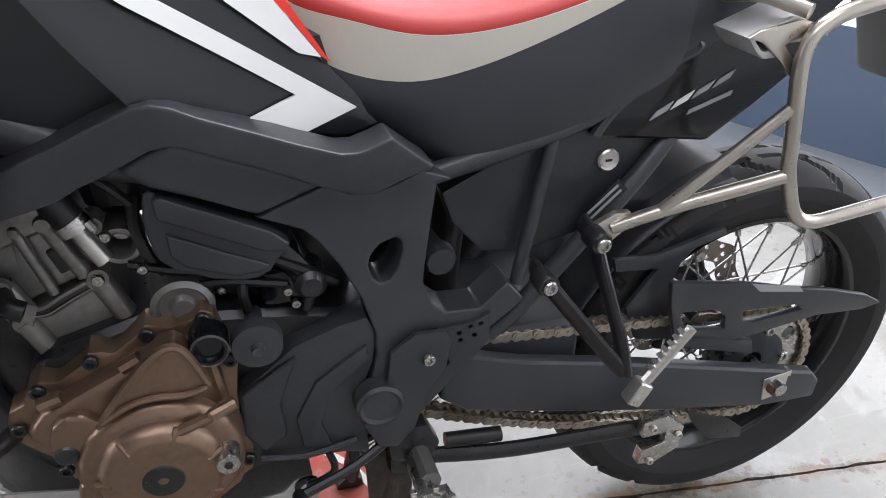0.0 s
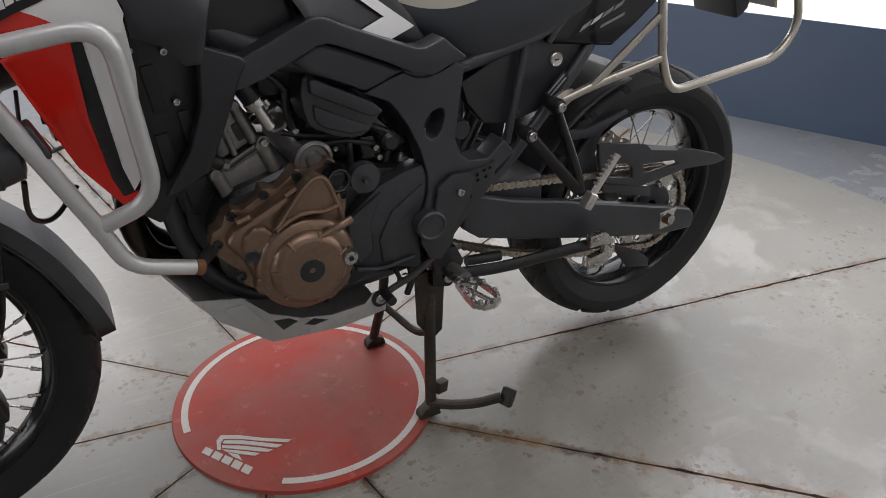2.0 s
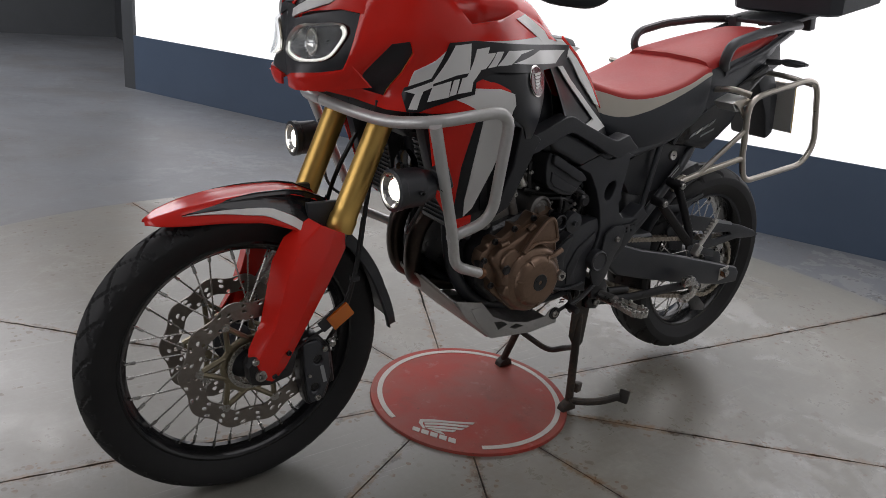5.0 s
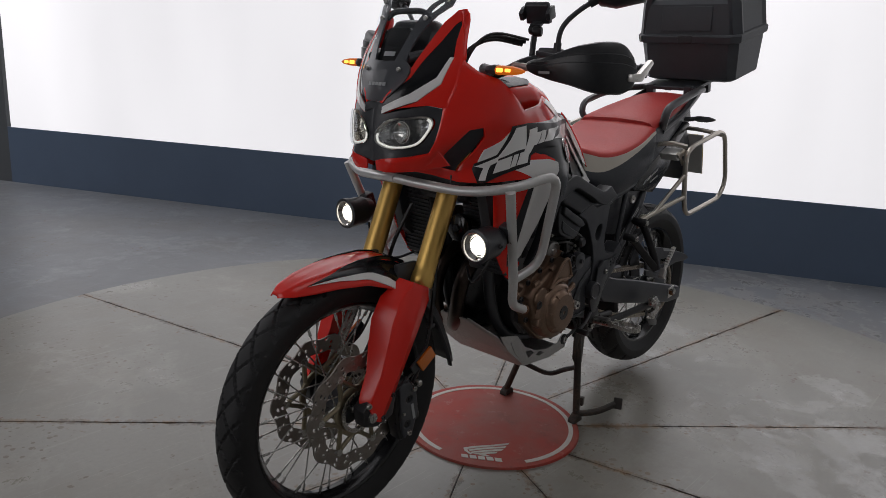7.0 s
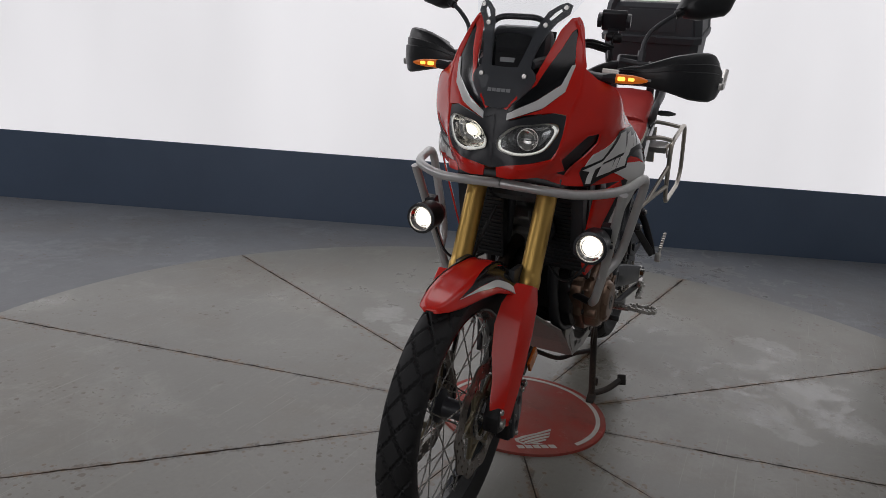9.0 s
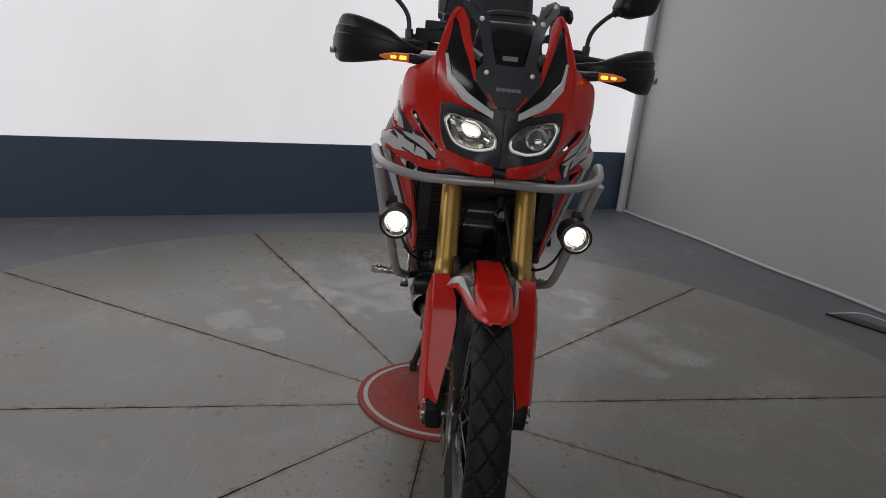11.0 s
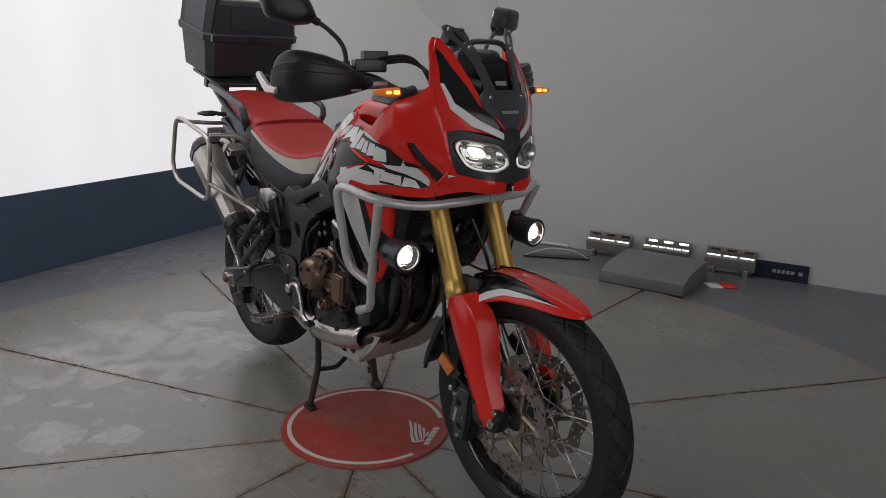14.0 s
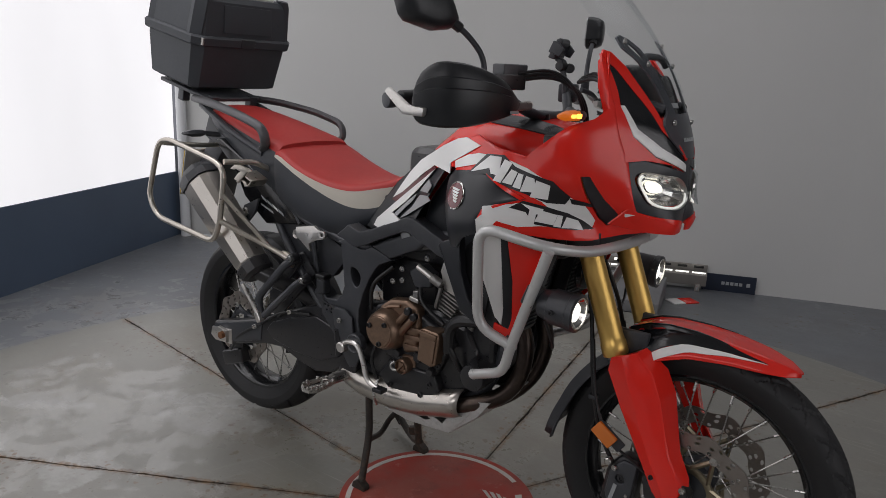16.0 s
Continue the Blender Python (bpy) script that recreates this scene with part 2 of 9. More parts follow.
    # swept arcs where wheels were turned, and fine scratches
    for middle, size, cut in (((-0.3, 0.6, 0.0), 7.0, 0.6), ((1.9, -0.6, 0.0), 9.0, 0.62)):
        gone = n.node("ShaderNodeVectorMath", Vector=at)
        gone.operation = "SUBTRACT"
        gone.inputs[1].default_value = middle
        bits = n.node("ShaderNodeSeparateXYZ", Vector=gone.outputs[0])
        span = n.node("ShaderNodeVectorMath", Vector=gone.outputs[0])
        span.operation = "LENGTH"
        polar = n.node("ShaderNodeCombineXYZ", X=n.math("MULTIPLY", span.outputs["Value"], 3.0), Y=n.math("MULTIPLY", n.math("ARCTAN2", bits.outputs[1], bits.outputs[0]), 0.25)).outputs[0]
        c = n.mix(n.math("MULTIPLY", n.ramp(n.noise(size, 5, 0.65, polar), [(cut, 0.0), (cut + 0.12, 1.0)]), 0.22 * much), c, tuple(v * 1.7 for v in base))
    for turn, cut in ((0.3, 0.66), (1.15, 0.67), (-0.5, 0.67)):
        m = n.node("ShaderNodeMapping", Vector=at, Rotation=(0.0, 0.0, turn), Scale=(1.2, 70.0, 1.0)).outputs[0]
        c = n.mix(n.math("MULTIPLY", n.ramp(n.noise(1.6, 3, 0.6, m), [(cut, 0.0), (cut + 0.03, 1.0)]), 0.4 * much), c, tuple(v * 1.8 for v in base))
    # scattered specks of rust and dirt, in loose swarms
    for scale, size, swarm in ((5.0, 0.035, 0.46), (13.0, 0.07, 0.50), (31.0, 0.125, 0.54)):
        spot = n.node("ShaderNodeTexVoronoi", Vector=at, Scale=scale)
        spot.voronoi_dimensions = "2D"
        near = n.math("LESS_THAN", n.math("ADD", spot.outputs["Distance"], n.math("MULTIPLY", n.math("SUBTRACT", fine, 0.5), 0.3)), n.math("MULTIPLY", n.math("POWER", spot.outputs["Color"], 2.0), size * 2.4))
        some = n.ramp(n.noise(1.9, 4, 0.6, at), [(swarm, 0.0), (swarm + 0.08, 1.0)])
        c = n.mix(n.math("MULTIPLY", n.math("MULTIPLY", near, some), 0.75), c, (0.1, 0.06, 0.035))
    c = n.mix(n.math("MULTIPLY", n.ramp(fine, [(0.35, 0.0), (0.75, 1.0)]), 0.2), c, tuple(v * 0.55 for v in base))
    if seams:
        xyz = n.node("ShaderNodeSeparateXYZ", Vector=at)
        ang = n.math("ARCTAN2", xyz.outputs[1], xyz.outputs[0])
        r = n.node("ShaderNodeVectorMath", Vector=at)
        r.operation = "LENGTH"
        turn = n.math("ABSOLUTE", n.math("SUBTRACT", n.math("FRACT", n.math("ADD", n.math("DIVIDE", n.math("SUBTRACT", ang, radians(SEAM)), radians(36)), 10.5)), 0.5))
        away = n.math("MULTIPLY", n.math("MULTIPLY", turn, radians(36)), r.outputs["Value"])
        wide = n.math("MULTIPLY", n.ramp(n.noise(17, 7, 0.85, at), [(0.40, 0.0), (0.72, 1.0)]), 0.036)
        stain = n.node("ShaderNodeMapRange", Value=n.math("SUBTRACT", away, wide), From_Min=-0.003, From_Max=0.006, To_Min=1.0, To_Max=0.0).outputs[0]
        crumbs = n.node("ShaderNodeTexVoronoi", Vector=at, Scale=38.0)
        crumbs.voronoi_dimensions = "2D"
        crumb = n.math("MULTIPLY", n.math("LESS_THAN", n.math("ADD", crumbs.outputs["Distance"], n.math("MULTIPLY", n.math("SUBTRACT", fine, 0.5), 0.5)), n.math("MULTIPLY", n.math("POWER", crumbs.outputs["Color"], 2.0), 0.5)), n.math("LESS_THAN", away, n.math("MULTIPLY", n.noise(4, 5, 0.7, at), 0.11)))
        c = n.mix(n.math("MULTIPLY", crumb, n.ramp(n.noise(19, 3, 0.6, at), [(0.48, 0.0), (0.56, 0.8)])), c, (0.15, 0.085, 0.045))
        c = n.mix(n.math("MULTIPLY", stain, n.ramp(n.noise(26, 4, 0.7, at), [(0.36, 0.3), (0.52, 1.0)])), c, n.mix(n.ramp(n.noise(9, 5, 0.7, at), [(0.4, 0.0), (0.6, 1.0)]), (0.055, 0.042, 0.032), (0.2, 0.125, 0.07)))
    rough = n.math("SUBTRACT", n.node("ShaderNodeMapRange", Value=mid, To_Min=0.24, To_Max=0.44).outputs[0], n.math("MULTIPLY", rubbed, 0.12))
    n.set(Specular_IOR_Level=0.9, Base_Color=c, Roughness=rough if seams else n.math("MULTIPLY", rough, 1.25))
    n.bump(n.math("ADD", fine, n.math("MULTIPLY", mid, 2.5)), 0.07, 0.002)
    return n.mat


SEAM = -7.47
TABLE = floor_material("worn_turntable_paint", (0.215, 0.209, 0.185), True)
FLOOR = floor_material("grey_hall_floor_paint", (0.140, 0.149, 0.162), False)
SEAMDARK = surface("dirt_in_the_joints", (0.032, 0.026, 0.02), 0.9, vary=0.4)


def disc_material():
    """Red rubber mat, scuffed dull and darker where feet and stands have rubbed it."""
    n = Nodes("scuffed_red_floor_mat")
    at = n.coords()
    big, fine = n.noise(5, 6, 0.6, at), n.noise(55, 5, 0.65, at)
    c = n.mix(n.ramp(big, [(0.3, 0.0), (0.7, 1.0)]), (0.34, 0.022, 0.013), (0.38, 0.05, 0.034))
    # a dull film of dust, rubbed through to clean red in places, dark tyre scuffs and small specks
    c = n.mix(n.math("MULTIPLY", n.ramp(n.noise(3.2, 7, 0.62, at), [(0.40, 0.0), (0.60, 1.0)]), 0.72), c, (0.27, 0.095, 0.074))
    c = n.mix(n.math("MULTIPLY", n.ramp(n.noise(6, 6, 0.7, at), [(0.54, 0.0), (0.70, 1.0)]), 0.6), c, (0.16, 0.05, 0.04))
    c = n.mix(n.math("MULTIPLY", n.ramp(n.noise(19, 5, 0.7, at), [(0.60, 0.0), (0.66, 1.0)]), 0.35), c, (0.42, 0.2, 0.17))
    c = n.mix(n.math("MULTIPLY", n.ramp(fine, [(0.64, 0.0), (0.72, 1.0)]), 0.6), c, (0.1, 0.045, 0.035))
    n.set(Specular_IOR_Level=0.3, Base_Color=c, Roughness=n.node("ShaderNodeMapRange", Value=big, To_Min=0.42, To_Max=0.7).outputs[0])
    n.bump(fine, 0.15, 0.001)
    return n.mat


MAT = disc_material()
MATWHITE = surface("worn_white_print", (0.55, 0.52, 0.48), 0.55, vary=0.1, dirt=0.55, dirt_colour=(0.3, 0.2, 0.17), big=16)
WALLWHITE = surface("matt_white_wall_paint", (0.51, 0.512, 0.50), 0.6, vary=0.025, big=0.8, grain=0.05, grain_scale=120)
WALLDARK = surface("dark_hall_wall_paint", (0.06, 0.065, 0.07), 0.6, vary=0.15, big=0.9)
BLUEBAND = surface("slate_blue_plinth_paint", (0.074, 0.105, 0.158), 0.36, vary=0.08, big=1.2, grain=0.04, grain_scale=150)
CEIL = surface("ceiling_paint", (0.5, 0.5, 0.5), 0.8, vary=0.03, big=1.0)
PIPE = surface("white_pipe_paint", (0.6, 0.61, 0.62), 0.4, vary=0.04)


def lit_screen():
    """The translucent skin of the light wall: bright, a little uneven where the tubes behind it stand."""
    n = Nodes("lit_fabric_screen")
    at = n.coords()
    uneven = n.node("ShaderNodeMapRange", Value=n.noise(0.9, 3, 0.5, n.node("ShaderNodeMapping", Vector=at, Scale=(1.0, 1.0, 0.25)).outputs[0]), To_Min=0.45, To_Max=0.80).outputs[0]
    n.set(Base_Color=(0.45, 0.45, 0.45), Roughness=0.7, Emission_Color=(0.985, 0.968, 1.0), Emission_Strength=uneven)
    return n.mat


LIGHTWALL = lit_screen()


# ---- tools for shaping ----
def mesh_from(name, bm, material, smooth=True, sharp=0.6):
    for f in bm.faces:
        f.smooth = smooth
    for e in bm.edges:
        e.smooth = not (len(e.link_faces) == 2 and e.calc_face_angle(0) > sharp)
    me = bpy.data.meshes.new(name)
    bm.to_mesh(me)
    bm.free()
    for m in material if isinstance(material, list) else [material]:
        me.materials.append(m)
    return me


def part(name, bm, material, parent=None, label="", smooth=True, sharp=0.6):
    """Links a bmesh as one mesh object under a thing or a part."""
    ob = new(name, mesh_from(name, bm, material, smooth, sharp))
    if parent:
        ob.parent = parent
        ob.matrix_parent_inverse = Matrix.Translation(parent.matrix_world.translation).inverted()
    return tagged(ob, label)


def thing(name, place, label, category, group="", kind=""):
    ob = new(name)
    ob.empty_display_size = 0.05
    ob.location = place
    ob.matrix_world = Matrix.Translation(place)
    return tagged(ob, label, category, group, kind)


def join(*bms):
    out = bm_new()
    for b in bms:
        me = bpy.data.meshes.new("tmp")
        b.to_mesh(me)
        b.free()
        out.from_mesh(me)
        bpy.data.meshes.remove(me)
    return out


def bm_new():
    return bmesh.new()


def moved(bm, m):
    bmesh.ops.transform(bm, matrix=m, verts=bm.verts)
    return bm


def rounded(bm, width, segments=2, angle=0.5):
    edges = [e for e in bm.edges if len(e.link_faces) == 2 and e.calc_face_angle(0) > angle]
    if width > 0 and edges:
        bmesh.ops.bevel(bm, geom=edges, offset=width, segments=segments, affect="EDGES", profile=0.6, clamp_overlap=True)
    return bm


def plate(outline, y0, y1, bevel=0.003, holes=(), segments=2):
    """A flat piece cut to an outline in x and z, from y0 to y1, with holes through it."""
    bm = bm_new()
    edges = []
    for loop in (outline, *holes):
        vs = [bm.verts.new((x, y0, z)) for x, z in loop]
        edges += [bm.edges.new((a, b)) for a, b in zip(vs, vs[1:] + vs[:1])]
    if holes:
        bmesh.ops.triangle_fill(bm, edges=edges, use_beauty=True, use_dissolve=False)
    else:
        bm.faces.new(bm.verts)
    faces = list(bm.faces)
    ext = bmesh.ops.extrude_face_region(bm, geom=faces)
    bmesh.ops.translate(bm, vec=(0, y1 - y0, 0), verts=[v for v in ext["geom"] if isinstance(v, bmesh.types.BMVert)])
    bmesh.ops.recalc_face_normals(bm, faces=bm.faces)
    return rounded(bm, bevel, segments)


def block(cx, cy, cz, sx, sy, sz, bevel=0.004, turn=(0, 0, 0), taper=1.0):
    bm = bm_new()
    bmesh.ops.create_cube(bm, size=1, matrix=Matrix.Diagonal((sx, sy, sz, 1)))
    for v in bm.verts:
        if v.co.z > 0:
            v.co.x *= taper
            v.co.y *= taper
    rounded(bm, bevel, 3)
    return moved(bm, pose(cx, cy, cz, *turn))


def rod(p, q, r, r2=None, seg=14, bevel=0.0):
    """A round bar from p to q."""
    p, q = Vector(p), Vector(q)
    bm = bm_new()
    bmesh.ops.create_cone(bm, cap_ends=True, segments=seg, radius1=r, radius2=r if r2 is None else r2, depth=(q - p).length)
    rounded(bm, bevel, 2, 0.9)
    return moved(bm, Matrix.Translation((p + q) / 2) @ (q - p).to_track_quat("Z", "Y").to_matrix().to_4x4())


def smooth_path(points, bend, steps=6):
    """The points with their corners rounded off."""
    pts = [Vector(p) for p in points]
    out = [pts[0]]
    for a, b, c in zip(pts, pts[1:], pts[2:]):
        d1, d2 = (a - b), (c - b)
        k1, k2 = min(bend, d1.length * 0.48), min(bend, d2.length * 0.48)
        s, e = b + d1.normalized() * k1, b + d2.normalized() * k2
        for i in range(steps + 1):
            u = i / steps
            out.append(s * (1 - u) ** 2 + b * 2 * u * (1 - u) + e * u * u)
    return out + [pts[-1]]


def tube(points, r, bend=0.04, seg=12, radii=None, flat=1.0):
    """A bent tube with closed ends; radii: a radius for the start and the end; flat squeezes it across."""
    pts = smooth_path(points, bend)
    bm = bm_new()
    rings = []
    up = None
    for i, p in enumerate(pts):
        t = (pts[min(i + 1, len(pts) - 1)] - pts[max(i - 1, 0)]).normalized()
        if up is None:
            up = Vector((0, 0, 1)) if abs(t.z) < 0.9 else Vector((1, 0, 0))
        side = t.cross(up).normalized()
        up = side.cross(t).normalized()
        rr = r if not radii else radii[0] + (radii[1] - radii[0]) * i / (len(pts) - 1)
        rings.append([bm.verts.new(p + (side * math.cos(a) * flat + up * math.sin(a)) * rr) for a in (2 * math.pi * k / seg for k in range(seg))])
    for a, b in zip(rings, rings[1:]):
        for k in range(seg):
            bm.faces.new((a[k], a[(k + 1) % seg], b[(k + 1) % seg], b[k]))
    bm.faces.new(list(reversed(rings[0])))
    bm.faces.new(rings[-1])
    bmesh.ops.recalc_face_normals(bm, faces=bm.faces)
    return bm


def lathe(profile, centre, seg=48, close=True):
    """A turned piece about the y axis: profile of (radius, y)."""
    bm = bm_new()
    rings = []
    for k in range(seg):
        a = 2 * math.pi * k / seg
        rings.append([bm.verts.new((r * math.cos(a), y, r * math.sin(a))) for r, y in profile])
    n = len(profile)
    for k in range(seg):
        a, b = rings[k], rings[(k + 1) % seg]
        for i in range(n if close else n - 1):
            j = (i + 1) % n
            bm.faces.new((a[i], a[j], b[j], b[i]))
    bmesh.ops.remove_doubles(bm, verts=bm.verts, dist=0.00005)
    bmesh.ops.recalc_face_normals(bm, faces=bm.faces)
    return moved(bm, Matrix.Translation(centre))


def circle(cx, cz, r, n=24, start=0.0):
    return [(cx + r * math.cos(start + 2 * math.pi * k / n), cz + r * math.sin(start + 2 * math.pi * k / n)) for k in range(n)]


def spline(points):
    """A smooth surface value over two coordinates, through rows of (u, v, value)."""
    p = np.array(points, float)

    def kernel(d):
        return np.where(d > 1e-9, d * d * np.log(np.maximum(d, 1e-9)), 0)

    d = np.hypot(p[:, None, 0] - p[None, :, 0], p[:, None, 1] - p[None, :, 1])
    one = np.c_[np.ones(len(p)), p[:, :2]]
    a = np.block([[kernel(d) + 1e-4 * np.eye(len(p)), one], [one.T, np.zeros((3, 3))]])
    w = np.linalg.solve(a, np.r_[p[:, 2], np.zeros(3)])

    def value(u, v):
        return float(kernel(np.hypot(u - p[:, 0], v - p[:, 1])) @ w[:-3] + w[-3] + w[-2] * u + w[-1] * v)

    return value


def skin(outline, place, thick=0.005, lift=0.0, rounds=3, holes=(), rim=0.0, fine=0.018):
    """A moulded panel: an outline in two coordinates, laid on a curved surface and given thickness.
    place(u, v, offset) gives the point at that offset outside the surface."""
    bm = bm_new()
    edges = []
    for loop in (outline, *holes):
        vs = [bm.verts.new((u, v, 0)) for u, v in loop]
        edges += [bm.edges.new((a, b)) for a, b in zip(vs, vs[1:] + vs[:1])]
    bmesh.ops.triangle_fill(bm, edges=edges, use_beauty=True, use_dissolve=False)
    for _ in range(rounds):
        long = [e for e in bm.edges if e.calc_length() > fine]
        if not long:
            break
        bmesh.ops.subdivide_edges(bm, edges=long, cuts=1)
        bmesh.ops.triangulate(bm, faces=bm.faces)
    top = list(bm.verts)
    flat = {v: (v.co.x, v.co.y) for v in top}
    border = {v for e in bm.edges if len(e.link_faces) == 1 for v in e.verts}
    faces = [tuple(f.verts) for f in bm.faces]
    open_edges = [tuple(e.verts) for e in bm.edges if len(e.link_faces) == 1]
    low = {}
    for v in top:
        u, w = flat[v]
        low[v] = bm.verts.new(place(u, w, lift - thick))
        v.co = place(u, w, lift - (rim if v in border else 0))
    for f in faces:
        bm.faces.new([low[v] for v in reversed(f)])
    for a, b in open_edges:
        bm.faces.new((a, b, low[b], low[a]))
    bmesh.ops.recalc_face_normals(bm, faces=bm.faces)
    return bm


def loft(rings, closed=True, caps=True):
    """A body through rings of points."""
    bm = bm_new()
    vs = [[bm.verts.new(p) for p in ring] for ring in rings]
    n = len(vs[0])
    for a, b in zip(vs, vs[1:]):
        for k in range(n if closed else n - 1):
            bm.faces.new((a[k], a[(k + 1) % n], b[(k + 1) % n], b[k]))
    if caps and closed:
        bm.faces.new(list(reversed(vs[0])))
        bm.faces.new(vs[-1])
    bmesh.ops.recalc_face_normals(bm, faces=bm.faces)
    return bm


def bolt(at, r=0.007, side=-1, high=0.006, out="y"):
    """A hexagon-socket bolt head facing to one side."""
    x, y, z = at
    head = lathe([(0, 0), (r, 0), (r, side * high * 0.7), (r * 0.85, side * high), (r * 0.5, side * high), (r * 0.45, side * high * 0.4), (0, side * high * 0.4)], (x, y, z), 14, close=False)
    return head


def bolts(name, places, parent, r=0.007, side=-1, material=None):
    for p in places:
        part(name, bolt(p, r, side), material or STEEL, parent)


# ---- the hall ----
TX, TY, TR = -0.879, 0.063, 2.238
CORNER = Vector((2.86, -1.585, 0))
ALONG_A = Vector((-0.4091, 0.9125, 0))
JOINT = Vector((0.76, -2.475, 0))
FOLD = Vector((-1.39, -3.24, 0))
ALONG_B = (FOLD - JOINT).normalized()
OUT_A = Vector((-0.9125, -0.4091, 0))
OUT_B = Vector((ALONG_B.y, -ALONG_B.x, 0))
H = 3.5


def wall_slab(name, start, along, length, z0, z1, out, material, thick=0.12, label="", rise=0.0):
    """A wall piece from start along a direction; out is the way that its face looks."""
    bm = bm_new()
    a, b = start, start + along * length
    pts = [a, b, b - out * thick, a - out * thick]
    low = [bm.verts.new((p.x, p.y, z0)) for p in pts]
    high = [bm.verts.new((p.x, p.y, z1)) for p in pts]
    bm.faces.new(low)
    bm.faces.new(high)
    for k in range(4):
        bm.faces.new((low[k], low[(k + 1) % 4], high[(k + 1) % 4], high[k]))
    bmesh.ops.recalc_face_normals(bm, faces=bm.faces)
    ob = part(name, bm, material, smooth=False)
    return tagged(ob, label, kind="structure")


bm = bm_new()
bmesh.ops.create_grid(bm, x_segments=2, y_segments=2, size=11)
tagged(part("floor", moved(bm, pose(-2.5, 3.0, -0.008)), FLOOR, smooth=False), "dark grey painted hall floor round the turntable", "floor", kind="structure")
LENGTH_A = 8.07
wall_slab("wall_plinth", CORNER, ALONG_A, LENGTH_A, -0.05, 0.476, OUT_A, BLUEBAND, 0.2, "slate blue painted plinth below the light wall")
wall_slab("wall_light_screen", CORNER + ALONG_A * 0.03 - OUT_A * 0.01, ALONG_A, LENGTH_A - 0.06, 0.476, H, OUT_A, LIGHTWALL, 0.1, "white backlit fabric light wall above the plinth")
FIRST = (JOINT - CORNER).normalized()
FIRST_OUT = Vector((FIRST.y, -FIRST.x, 0))
wall_slab("wall_white", CORNER, FIRST, (JOINT - CORNER).length, -0.05, H, FIRST_OUT, WALLWHITE, 0.12, "plain matt white painted studio wall")
wall_slab("wall_white_middle", JOINT, ALONG_B, (FOLD - JOINT).length, -0.05, H, OUT_B, WALLWHITE, 0.12, "plain matt white wall panel beyond the first joint")
TURN_C = Vector((-0.96, -0.27, 0)).normalized()
OUT_C = Vector((TURN_C.y, -TURN_C.x, 0))
wall_slab("wall_white_end", FOLD, TURN_C, 7.0, -0.05, H, OUT_C, WALLWHITE, 0.12, "plain matt white wall behind a shallow fold")
END_A = CORNER + ALONG_A * LENGTH_A
wall_slab("wall_return", END_A + ALONG_A * 0.15, -OUT_A, 0.6, -0.05, H, ALONG_A, WALLDARK, 0.15, "dark end of the light wall")
wall_slab("wall_far", Vector((3.0, 10.5, 0)), Vector((-1, 0, 0)), 14, -0.05, H, Vector((0, -1, 0)), WALLDARK, 0.15, "dark far wall of the hall")
# unseen white wall, set near so the bike's front has something bright to reflect
wall_slab("wall_bounce", Vector((-7.0, 10.5, 0)), Vector((0, -1, 0)), 15, -0.05, H, Vector((1, 0, 0)), WALLWHITE, 0.15, "unseen pale wall, added to throw light back at the bike's front")
wall_slab("wall_back", Vector((0.4, 6.0, 0)), Vector((0, 1, 0)), 5, -0.05, H, Vector((-1, 0, 0)), WALLDARK, 0.15, "dark wall behind the light wall")
bm = bm_new()
bmesh.ops.create_grid(bm, x_segments=2, y_segments=2, size=11)
tagged(part("ceiling", moved(bm, pose(-2.5, 3.0, H)), CEIL, smooth=False), "grey painted ceiling", kind="structure")

pipe = part("corner_pipe", rod(CORNER + OUT_A * 0.07 + FIRST_OUT * 0.05 + Vector((0, 0, -0.01)), CORNER + OUT_A * 0.07 + FIRST_OUT * 0.05 + Vector((0, 0, H)), 0.036, seg=20), PIPE)
tagged(pipe, "white painted upright pipe in the wall corner", "pipe")
run = [CORNER + FIRST * d + FIRST_OUT * (0.035 + 0.012 * math.sin(d * 5.0)) + Vector((0, 0, 0.004)) for d in np.linspace(0.12, 2.58, 14)]
tagged(part("floor_cable", tube(run, 0.011, 0.1, 8), PIPE), "white cable lying along the foot of the wall", "cable")


